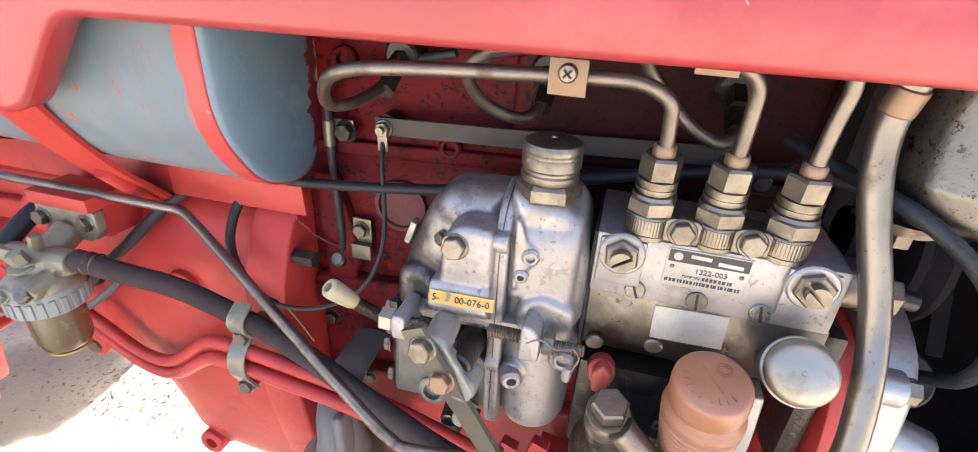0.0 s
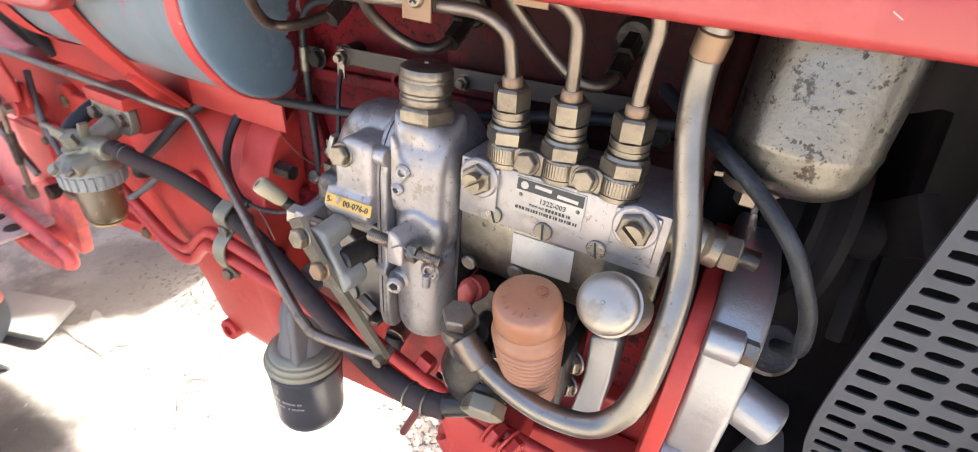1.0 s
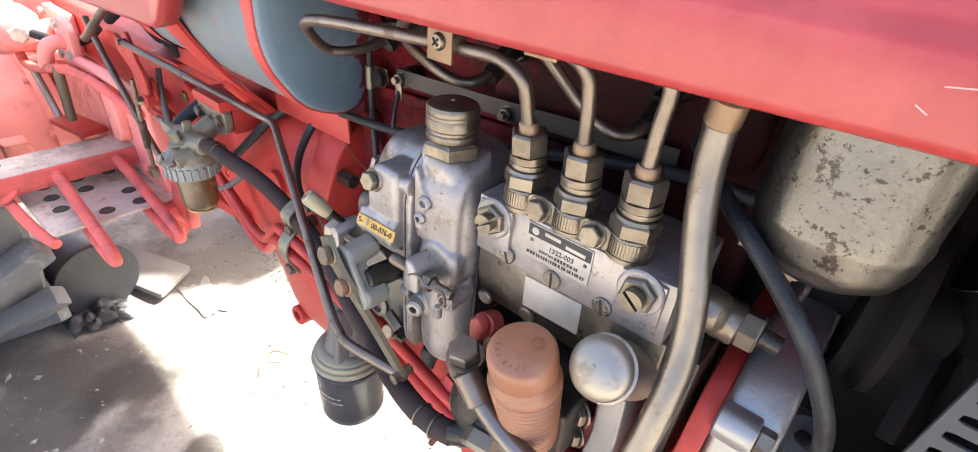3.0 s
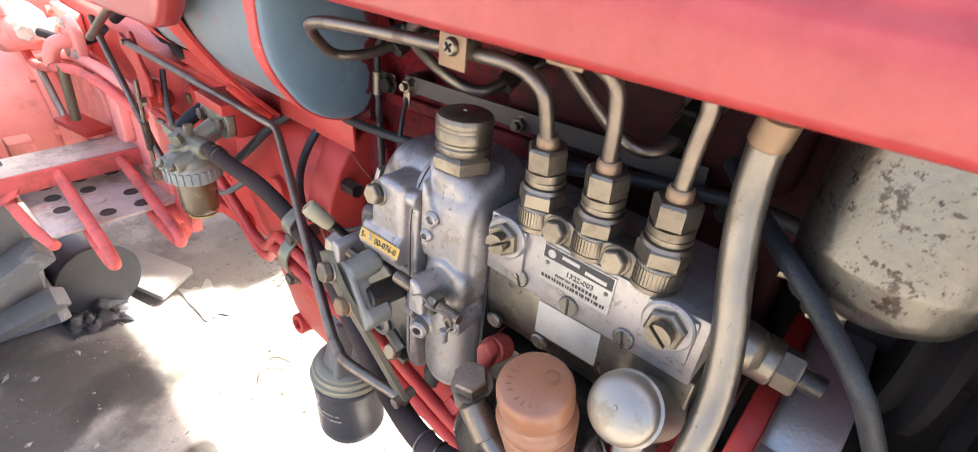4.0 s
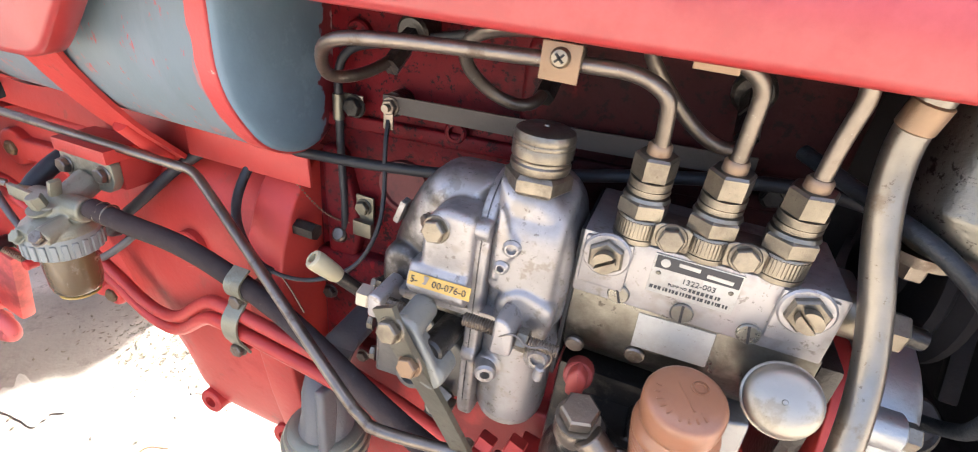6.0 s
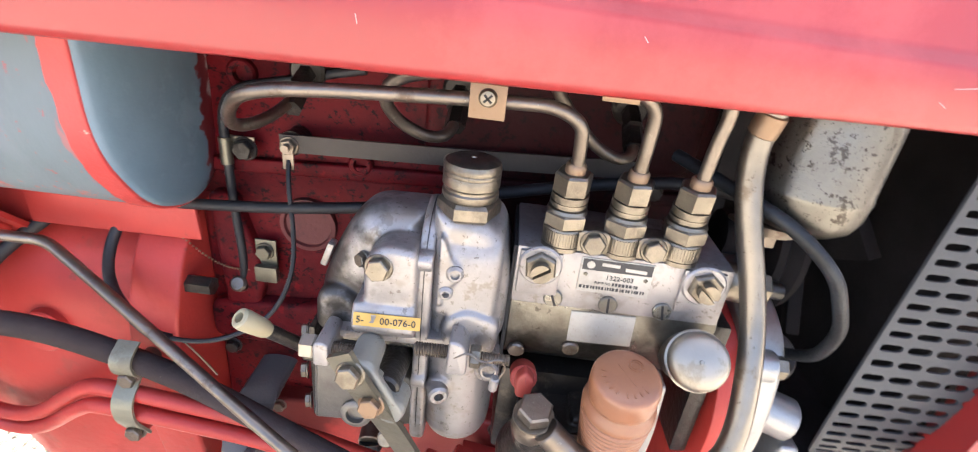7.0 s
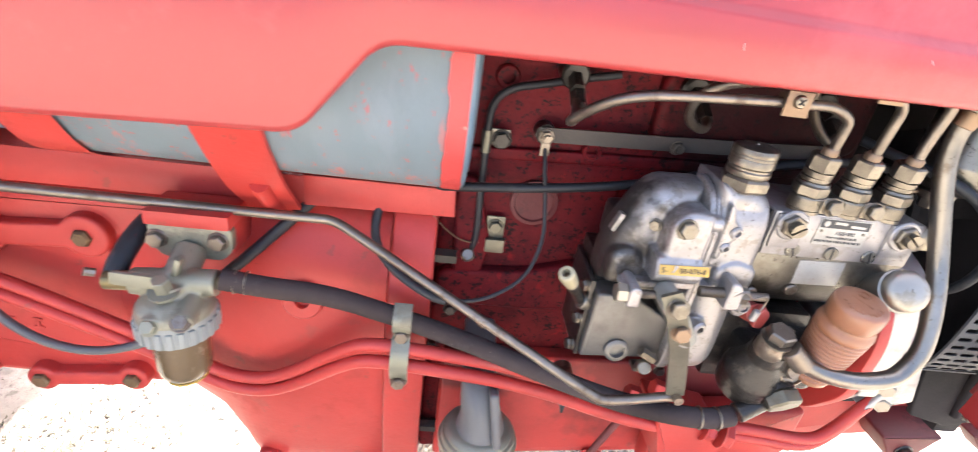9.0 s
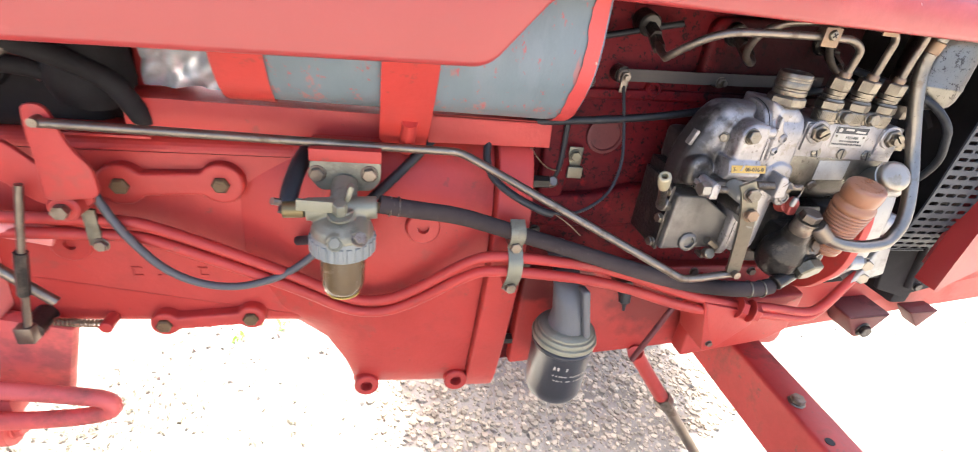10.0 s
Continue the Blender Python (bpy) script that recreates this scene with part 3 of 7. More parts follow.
def engine():
    e = thing("engine_block", "dark red oily cast-iron engine block behind the pump", "engine")
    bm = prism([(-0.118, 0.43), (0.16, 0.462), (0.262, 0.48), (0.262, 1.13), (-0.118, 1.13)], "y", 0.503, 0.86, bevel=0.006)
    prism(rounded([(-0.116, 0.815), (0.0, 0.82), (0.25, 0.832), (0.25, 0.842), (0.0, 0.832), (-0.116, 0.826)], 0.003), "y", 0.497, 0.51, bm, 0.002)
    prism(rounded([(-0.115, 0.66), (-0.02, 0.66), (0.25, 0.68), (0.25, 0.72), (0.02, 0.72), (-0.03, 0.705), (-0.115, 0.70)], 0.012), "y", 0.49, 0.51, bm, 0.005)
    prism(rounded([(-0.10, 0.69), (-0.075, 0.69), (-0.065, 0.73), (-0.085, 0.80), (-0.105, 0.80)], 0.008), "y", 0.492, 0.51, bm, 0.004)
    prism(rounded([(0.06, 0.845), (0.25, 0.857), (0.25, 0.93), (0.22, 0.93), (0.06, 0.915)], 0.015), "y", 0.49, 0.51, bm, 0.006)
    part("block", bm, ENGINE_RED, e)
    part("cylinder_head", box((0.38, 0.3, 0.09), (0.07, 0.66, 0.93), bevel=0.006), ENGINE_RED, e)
    part("core_plug", lathe([(0.023, 0), (0.0225, 0.004), (0.019, 0.0045), (0.018, 0.002), (0, 0.002)], (-0.03, 0.503, 0.777), (0, -1, 0), 28), DARK_RED, e)
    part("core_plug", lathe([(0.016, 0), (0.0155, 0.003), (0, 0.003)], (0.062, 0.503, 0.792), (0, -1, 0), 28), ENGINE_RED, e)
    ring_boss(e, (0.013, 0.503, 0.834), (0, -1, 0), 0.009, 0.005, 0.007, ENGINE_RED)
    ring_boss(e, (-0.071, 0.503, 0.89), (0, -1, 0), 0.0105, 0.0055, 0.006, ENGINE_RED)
    for at, r in (((0.076, 0.5, 0.862), 0.006), ((0.225, 0.488, 0.845), 0.006), ((-0.098, 0.49, 0.655), 0.006)):
        hex_bolt(e, at, (0, -1, 0), r, IRON)
    part("drain_fitting", lathe([(0.012, 0), (0.012, 0.004), (0.007, 0.005), (0.007, 0.016), (0.005, 0.018)], (-0.087, 0.503, 0.712), (0, -0.8, 0.5)), STEEL, e)
    # lower crankcase and sump
    bm = prism(rounded([(-0.1, 0.44), (0.16, 0.468), (0.31, 0.495), (0.31, 0.61), (-0.1, 0.60)], 0.006), "y", 0.486, 0.84, bevel=0.004)
    part("crankcase", bm, CRANK_RED, e)
    for x in (-0.06, 0.03, 0.14, 0.23):
        hex_bolt(e, (x, 0.486, 0.595 + 0.02 * x), (0, -1, 0), 0.0055, STEEL)
    return e


engine()


def injectors():
    for x, z in ((-0.018, 0.892), (0.084, 0.892), (0.196, 0.893)):
        t = thing("injector", "oily steel injector in the red cylinder head", "injector", "injectors")
        part("holder", rod((x, 0.51, z + 0.012), (x, 0.482, z + 0.008), 0.012, 20, bevel=0.002), IRON, t)
        part("union", rod((x, 0.487, z + 0.008), (x, 0.466, z), 0.0065, 6), IRON, t)


injectors()


# ---- gearbox ----
def gearbox():
    g = thing("gearbox_housing", "red painted cast-iron clutch and gearbox housing", "gearbox")
    cy, cz = 0.67, 0.60
    side = [(0.86, 0.392), (0.505, 0.392), (0.492, 0.42), (0.474, 0.52), (0.461, 0.62), (0.464, 0.695), (0.484, 0.745), (0.52, 0.775), (0.86, 0.80)]
    bell = bmesh.new()
    loops = []
    for x, dy, zb in ((-0.16, 0.0, 0.392), (-0.22, 0.0, 0.388), (-0.28, 0.002, 0.386), (-0.302, 0.006, 0.388), (-0.312, 0.009, 0.40), (-0.322, 0.012, 0.44), (-0.345, 0.018, 0.476), (-0.38, 0.028, 0.497), (-0.43, 0.04, 0.505)):
        o = rounded([(min(y + dy * (0.86 - y) / 0.4, 0.86), max(z, zb) if z < 0.5 else z) for y, z in side], 0.015, 4)
        loops.append([bell.verts.new((x, y, z)) for y, z in o])
    for u, v in zip(loops, loops[1:]):
        for k in range(len(u)):
            bell.faces.new((u[k], u[(k + 1) % len(u)], v[(k + 1) % len(u)], v[k]))
    bell.faces.new(loops[0])
    bell.faces.new(loops[-1])
    part("bell", bell, RED, g, angle=40)
    rim = rounded([(0.86, 0.386), (0.497, 0.386), (0.480, 0.42), (0.460, 0.52), (0.446, 0.62), (0.450, 0.698), (0.472, 0.752), (0.51, 0.785), (0.86, 0.81)], 0.02)
    part("flange", prism(rim, "x", -0.158, -0.118, bevel=0.003), RED, g)
    out = rounded([(-0.36, 0.503), (-0.62, 0.508), (-1.35, 0.46), (-1.35, 0.735), (-0.55, 0.742), (-0.36, 0.745)], 0.02)
    part("casing", prism(out, "y", 0.503, 0.86, bevel=0.016, seg=6), RED, g, angle=12)
    # side cover bars with two bosses each
    for (xa, za), (xb, zb), r, h in (((-0.537, 0.694), (-0.444, 0.699), 0.0225, 0.012), ((-0.524, 0.517), (-0.43, 0.525), 0.016, 0.014)):
        bm = rod((xa, 0.512, za), (xa, 0.503 - h, za), r, 24, bevel=0.002)
        rod((xb, 0.512, zb), (xb, 0.503 - h, zb), r, 24, bm, 0.002)
        box((abs(xb - xa), h + 0.006, r * 1.12), ((xa + xb) / 2, 0.503 - h / 2 + 0.003, (za + zb) / 2), bm, 0.003, Matrix.Rotation(math.atan2(za - zb, xb - xa), 4, "Y"))
        bar = cast(part("cover_bar", bm, RED, g), 0.0018, 6)
        for x, z in ((xa, za), (xb, zb)):
            part("bolt", lathe([(0.009, 0), (0.009, 0.004), (0.007, 0.006), (0, 0.006)], (x, 0.504 - h, z), (0, -1, 0), 6), RUST, bar)
    for x, z, y in ((-0.294, 0.404, 0.505), (-0.172, 0.412, 0.50)):
        ring_boss(g, (x, y, z), (0, -1, 0.05), 0.0165, 0.008, 0.016, RED, "foot_boss")
    ring_boss(g, (-0.236, 0.462, 0.672), (0, -1, 0.1), 0.0185, 0.0065, 0.007, RED, "plug_boss")
    ring_boss(g, (-0.365, 0.505, 0.612), (0, -1, 0.1), 0.018, 0.007, 0.014, RED, "plug_boss")
    ring_boss(g, (-0.6, 0.503, 0.62), (0, -1, 0), 0.02, 0.006, 0.006, RED, "plug_boss")
    # raised casting marks, too worn to read
    for k, x in enumerate((-0.545, -0.52, -0.478)):
        bm = box((0.010, 0.002, 0.003), (x, 0.5025, 0.578), bevel=0.0005)
        box((0.003, 0.002, 0.012), (x - 0.004 + 0.004 * (k % 2), 0.5025, 0.584), bm, 0.0005)
        box((0.009, 0.002, 0.003), (x, 0.5025, 0.588), bm, 0.0005)
        part("casting_mark", bm, RED, g)
    for z in (0.726, 0.48):
        y = 0.474 + 0.02 * (z < 0.6)
        part("flange_bolt", rod((-0.118, y, z), (-0.098, y, z), 0.0075, 6), IRON, g)
    hex_bolt(g, (-0.118, 0.455, 0.63), (1, 0, 0), 0.009, IRON, "flange_bolt")
    return g


gearbox()


# ---- tank, rail, hood ----
TANK_SECTION = rounded([(0.397, 1.06), (0.397, 0.86), (0.43, 0.812), (0.47, 0.798), (0.505, 0.808), (0.522, 0.85), (0.522, 1.06)], 0.025)


def grown(outline, g):
    return [(0.4595 + (a - 0.4595) * (1 + g / 0.06), 0.93 + (b - 0.93) * (1 + g / 0.13)) for a, b in outline]


def torn_band(x0, x1, grow, bite):
    """A painted band round the tank whose edge wanders a little."""
    bm = bmesh.new()
    o = grown(TANK_SECTION, grow)
    full = []
    for k, p in enumerate(o):
        q = o[(k + 1) % len(o)]
        d = math.dist(p, q)
        for i in range(max(1, int(d / 0.006))):
            t = i / max(1, int(d / 0.006))
            full.append((p[0] + (q[0] - p[0]) * t, p[1] + (q[1] - p[1]) * t))
    rows = []
    for a, b in full:
        w0 = bite * (noise.noise(Vector((a * 40, b * 40, 1))) + 0.6 * noise.noise(Vector((a * 150, b * 150, 2))))
        w1 = bite * (noise.noise(Vector((a * 40, b * 40, 7))) + 0.6 * noise.noise(Vector((a * 150, b * 150, 8))))
        rows.append([bm.verts.new((x0 + w0, a, b)), bm.verts.new((x1 + w1, a, b))])
    for a, b in zip(rows, rows[1:] + rows[:1]):
        bm.faces.new((a[0], a[1], b[1], b[0]))
    return bm


def tank():
    t = thing("fuel_tank", "blue-grey painted steel fuel tank with red overspray, on a red rail", "fuel tank")
    part("shell", prism(TANK_SECTION, "x", -0.40, -0.1145, bevel=0.003), TANK_BLUE, t)
    cap = bmesh.new()
    rows = []
    for x, g in ((-0.1145, 0.0), (-0.1050, -0.0003), (-0.1015, -0.0012), (-0.0995, -0.004), (-0.0985, -0.010), (-0.0970, -0.02), (-0.0960, -0.035)):
        rows.append([cap.verts.new((x, a, b)) for a, b in grown(TANK_SECTION, g)])
    for a, b in zip(rows, rows[1:]):
        for k in range(len(a)):
            cap.faces.new((a[k], a[(k + 1) % len(a)], b[(k + 1) % len(a)], b[k]))
    cap.faces.new(rows[-1])
    part("end_cap", cap, TANK_END, t, "slate-blue tank end with ragged red edge", 60)
    part("seam_band", torn_band(-0.1175, -0.1038, 0.0010, 0.0028), BAND_RED, t, "red painted seam band with chips")
    part("rim", prism(grown(TANK_SECTION, 0.0009), "x", -0.1058, -0.1028, bevel=0.001), BAND_RED, t)
    part("strap", torn_band(-0.415, -0.375, 0.0025, 0.0005), RED, t, "red painted strap")
    return t


tank()


def rail():
    r = thing("tank_rail", "red painted steel rail under the fuel tank", "rail")
    bm = box((0.28, 0.004, 0.032), (-0.375, 0.482, 0.773), bevel=0.001)
    box((0.28, 0.05, 0.004), (-0.375, 0.508, 0.787), bm, 0.001)
    part("beam", bm, RED, r)
    bm = prism([(-0.236, 0.7945), (-0.236, 0.7635), (-0.1035, 0.7655), (-0.105, 0.7945)], "y", 0.476, 0.4795, bevel=0.0008)
    prism([(0.476, 0.7945), (0.56, 0.7945), (0.56, 0.791), (0.476, 0.791)], "x", -0.236, -0.105, bm, 0.0008)
    part("end_plate", bm, RED, r)
    bm = ribbon([(-0.262, 0.368, 0.96), (-0.262, 0.382, 0.88), (-0.262, 0.43, 0.805), (-0.262, 0.472, 0.764), (-0.262, 0.482, 0.752)], 0.047, 0.004, (1, 0, 0))
    br = part("bracket", bm, RED, r)
    part("rib", tube([(-0.258, 0.437, 0.797), (-0.258, 0.455, 0.776), (-0.258, 0.472, 0.757)], 0.0075, 12), RED, br)
    return r


rail()


def hood_side(x):
    return 0.368 + 0.03 * x


def hood():
    h = thing("hood", "glossy red painted sheet-steel tractor hood with fine scratches", "hood")
    bm = bmesh.new()
    low = rounded([(0.95, 0.9345), (-0.158, 0.9235), (-0.205, 0.866), (-0.84, 0.847), (-0.84, 2.0), (0.95, 2.0)], [0, 0.014, 0.014, 0, 0, 0], 10)[:-2]
    pts = []
    for a, b in zip(low, low[1:]):
        n = max(1, int(math.dist(a, b) / 0.05))
        pts += [(a[0] + (b[0] - a[0]) * i / n, a[1] + (b[1] - a[1]) * i / n) for i in range(n)]
    pts.append(low[-1])
    rows = []
    for x, z in pts:
        y = hood_side(x)
        c = 0.966 - 0.03 * max(0.0, x)
        rows.append([bm.verts.new(p) for p in ((x, y + 0.022, z + 0.006), (x, y + 0.018, z + 0.001), (x, y + 0.004, z), (x, y + 0.001, z + 0.0015), (x, y, z + 0.005), (x, y, (z + c) / 2), (x, y, c - 0.003),
                                               (x, y + 0.001, c), (x, y + 0.005, c + 0.003), (x, y + 0.006, c + 0.006), (x, y + 0.008, 1.02), (x, y + 0.02, 1.08),
                                               (x, y + 0.06, 1.14), (x, y + 0.14, 1.17), (x, 0.68, 1.2), (x, 0.95, 1.15), (x, 1.0, 1.0), (x, 1.0, 0.9))])
    for a, b in zip(rows, rows[1:]):
        for k in range(len(a) - 1):
            bm.faces.new((a[k], b[k], b[k + 1], a[k + 1]))
    part("side_panel", bm, HOOD_RED, h, angle=50)
    for x, z, w, tilt in ((0.31, 0.948, 0.016, -8), (0.30, 0.94, 0.004, 30), (0.05, 0.947, 0.004, 80), (0.17, 0.952, 0.003, 50)):
        part("scratch", box((w, 0.0004, 0.0004), (x, hood_side(x) - 0.0001, z), rot=Matrix.Rotation(radians(tilt), 4, "Y")), SCRATCH, h, "pale scratch")
    # nose side, flush with the hood, its rear edge folded inwards
    bm = bmesh.new()
    rows = []
    for x, zl in ((0.4095, 0.6395), (0.4115, 0.6385), (0.437, 0.656), (0.484, 0.684), (0.55, 0.705), (0.75, 0.735), (0.95, 0.75)):
        crease = 0.7225 + 0.18 * (x - 0.4)
        rows.append([bm.verts.new((x + 0.11 * min(z - 0.642, 0.17), hood_side(x) + 0.002 + (0.003 if z > crease + 0.002 else 0), z)) for z in (zl, zl + 0.003, crease - 0.004, crease, crease + 0.004, 0.80, 0.931)])
    back = [bm.verts.new((v.co.x + 0.002, v.co.y + 0.03, v.co.z)) for v in rows[0]]
    for a, b in zip([back] + rows, rows):
        for k in range(6):
            bm.faces.new((a[k], b[k], b[k + 1], a[k + 1]))
    low = [bm.verts.new((r[0].co.x, r[0].co.y + 0.02, r[0].co.z + 0.002)) for r in rows]
    for k in range(len(rows) - 1):
        bm.faces.new((low[k], low[k + 1], rows[k + 1][0], rows[k][0]))
    part("nose_panel", bm, HOOD_RED, h, angle=50)
    part("far_nose_panel", box((0.62, 0.003, 0.55), (0.64, 0.985, 0.69), bevel=0.001), SHADE_BLACK, h)
    # added dark sheet in place of the shade band behind the panel edge
    part("nose_shade", prism([(0.416, 0.66), (0.432, 0.80), (0.434, 0.93), (0.46, 0.93), (0.46, 0.66)], "y", hood_side(0.41) + 0.034, hood_side(0.41) + 0.038, bevel=0.0005), HOOD_SHADE, h, "dark red sheet standing for shade behind the nose panel")
    return h


hood()


# ---- injection pump ----
def thread(at, axis, r, length, pitch=0.0015, bm=None):
    """A screw thread as a stack of ridges."""
    prof, h = [], 0.0
    while h < length:
        prof += [(r * 0.82, h), (r, h + pitch * 0.5)]
        h += pitch
    prof.append((r * 0.82, h))
    return lathe(prof, at, axis, 16, bm)


def injection_pump():
    p = thing("injection_pump", "greasy cast-alloy diesel injection pump with three outlets", "injection pump")
    # head with three delivery valves
    head = part("head", box((0.1215, 0.062, 0.037), (0.1925, 0.4285, 0.8185), bevel=0.0016), ALLOY, p)
    for x in (0.1455, 0.237):
        part("screw_pad", box((0.024, 0.004, 0.028), (x, 0.3972, 0.8215), bevel=0.0018), ALLOY, head)
    part("joint", box((0.0022, 0.058, 0.10), (0.131, 0.43, 0.785)), DARK_HOLE, p)
    roll = rounded([(0.47, 0.8003), (0.4005, 0.8003), (0.4005, 0.775), (0.409, 0.752), (0.434, 0.738), (0.47, 0.738)], [0, 0.0015, 0.02, 0.016, 0.01, 0], 6)
    body = prism(roll, "x", 0.132, 0.2555, bevel=0.0015)
    part("body", body, BODY_ALLOY, p, "oil-stained alloy pump body", 20)
    part("lower_body", box((0.08, 0.07, 0.075), (0.173, 0.446, 0.70), bevel=0.004), IRON, p, "black oily lower pump body")
    part("blank_label", box((0.0385, 0.0008, 0.022), (0.1885, 0.4002, 0.786), bevel=0.0003, rot=Matrix.Rotation(radians(-2), 4, "Y")), LABEL_WHITE, p, "blank pale metal label")
    for x, z in ((0.173, 0.768), (0.14, 0.762), (0.247, 0.768)):
        part("slotted_screw", lathe([(0.0055, 0), (0.0055, 0.002), (0.0045, 0.003), (0, 0.003)], (x, 0.4025, z), (0, -1, -0.15), 18), STEEL, p)
    for x in (0.156, 0.189, 0.222):
        prof = [(0.0110, 0), (0.0116, 0.0006), (0.0116, 0.003)]
        v = part("delivery_valve", lathe(prof + [(0.0110, 0.0032), (0.0110, 0.0122), (0.0104, 0.0132)], (x, 0.4065, 0.836), seg=30), ZINC, p)
        kn = bmesh.new()
        for k in range(44):
            a = 2 * math.pi * k / 44
            box((0.0011, 0.0008, 0.0085), (x + 0.0111 * math.cos(a), 0.4065 + 0.0111 * math.sin(a), 0.8438), kn, rot=Matrix.Rotation(a + math.pi / 2, 4, "Z"))
        tagged(part("knurling", kn, ZINC, v), kind="stuff")
        part("lower_hex", hexagon((x, 0.4065, 0.849), (0, 0, 1), 0.0125, 0.0095, turn=14 + 40 * x), ZINC, v)
        part("collar", lathe([(0.0115, 0), (0.0108, 0.0018), (0.0092, 0.0022), (0.0092, 0.003), (0.0104, 0.0036), (0.0104, 0.0054), (0.0086, 0.0062), (0.0086, 0.008)], (x, 0.4065, 0.8585)), ZINC, v)
        nut = hexagon((x, 0.4055, 0.8690), (0, -0.12, 1), 0.0104, 0.0125, turn=4 + 30 * x)
        lathe([(0.0096, 0), (0.0102, 0.0005), (0.0102, 0.0045)], (x, 0.406, 0.8650), (0, -0.12, 1), bm=nut)
        part("pipe_nut", nut, ZINC, v)
        part("ferrule", lathe([(0.0056, 0), (0.0056, 0.0045), (0.0045, 0.006)], (x, 0.4035, 0.881), (0, -0.14, 1)), RUSTY_STEEL, v)
    for x in (0.1725, 0.2055):
        c = part("clamp", prism(rounded([(x - 0.0105, 0.837), (x + 0.0105, 0.837), (x + 0.0105, 0.8475), (x + 0.006, 0.8505), (x - 0.006, 0.8505), (x - 0.0105, 0.8475)], 0.001), "y", 0.3985, 0.413, bevel=0.0008), ZINC, p)
        part("bolt", bolt_head(bmesh.new(), (x, 0.3985, 0.8438), (0, -1, 0.1), 0.0062, True, 20 + 300 * x), ZINC, c)
    for x, s in ((0.1455, 35), (0.237, -40)):
        plug = part("hex_plug", hexagon((x, 0.3955, 0.8275), (0, -1, 0), 0.0095, 0.0062, turn=s), ZINC, p)
        part("washer", lathe([(0.0122, 0), (0.0122, 0.0012), (0.0112, 0.0022), (0.008, 0.0022)], (x, 0.3955, 0.8275), (0, -1, 0), 30), ALLOY, plug)
        m = place((x, 0.3885, 0.8275), (0, -1, 0), s)
        scr = bmesh.new()
        for side in (1, -1):
            pr = [(0.0055 * math.cos(a), side * (0.0009 + (0.0055 * math.sin(a) if math.sin(a) > 0 else 0) * 0.84)) for a in [math.pi * k / 10 for k in range(11)]]
            tmp = bmesh.new()
            lo = [tmp.verts.new(m @ Vector((a, b, 0))) for a, b in pr]
            hi = [tmp.verts.new(m @ Vector((a, b, 0.0042))) for a, b in pr]
            tmp.faces.new(lo)
            tmp.faces.new(hi)
            for k in range(len(lo)):
                tmp.faces.new((lo[k], lo[(k + 1) % len(lo)], hi[(k + 1) % len(lo)], hi[k]))
            join(scr, tmp)
        part("slotted_screw", scr, ZINC, plug)
    for x, s in ((0.156, 70), (0.188, 85), (0.2195, 78)):
        sc = part("slotted_screw", lathe([(0.0056, 0), (0.0056, 0.0012), (0.005, 0.0018), (0, 0.0018)], (x, 0.3975, 0.8058), (0, -1, 0), 20), ALLOY_DARK, p)
        part("slot", box((0.0098, 0.0006, 0.0013), (x, 0.3957, 0.8058), rot=Matrix.Rotation(radians(s), 4, "Y")), DARK_HOLE, sc)
    # name plate
    pl = part("nameplate", box((0.041, 0.0008, 0.022), (0.1885, 0.3970, 0.8242), bevel=0.0003), LABEL_WHITE, p, "pale metal name plate with a black heading")
    part("heading", box((0.0392, 0.0004, 0.0068), (0.1885, 0.3965, 0.8311)), LABEL_BLACK, pl)
    part("emblem", lathe([(0.0014, 0), (0.0023, 0), (0.0023, 0.0002), (0.0014, 0.0002)], (0.1735, 0.3963, 0.8311), (0, -1, 0), 20), LABEL_WHITE, pl)
    for x, w, z in ((0.1846, 0.010, 0.832), (0.199, 0.012, 0.8302)):
        part("heading_stroke", box((w, 0.0002, 0.002), (x, 0.3962, z), rot=Matrix.Rotation(radians(2), 4, "Y")), LABEL_WHITE, pl)
    for x in (0.1715, 0.2055):
        part("rivet", lathe([(0.0013, 0), (0.0009, 0.0007), (0, 0.0008)], (x, 0.3967, 0.8247), (0, -1, 0), 12), ALLOY_DARK, pl)
    words("1322-003", (0.191, 0.39645, 0.8237), 0.0042, LABEL_BLACK, pl)
    words("PUMP NO", (0.182, 0.39645, 0.8198), 0.0021, LABEL_BLACK, pl)
    random.seed(5)
    for z, x0, x1 in ((0.8198, 0.188, 0.203), (0.8165, 0.170, 0.207)):
        x = x0
        while x < x1:
            w = random.uniform(0.0007, 0.0016)
            part("print_bar", box((w, 0.0002, 0.0019), (x, 0.3965, z)), LABEL_BLACK, pl)
            x += w + 0.0006
    # governor, rear cover
    dome = prism(rounded([(0.0135, 0.757), (0.0135, 0.785), (0.021, 0.809), (0.033, 0.833), (0.045, 0.8455), (0.079, 0.8465), (0.079, 0.757)], [0, 0.02, 0.025, 0.022, 0.014, 0, 0], 8),
                 "y", 0.399, 0.446, bevel=0.0175, seg=6)
    box((0.05, 0.05, 0.04), (0.052, 0.45, 0.785), dome, 0.008)
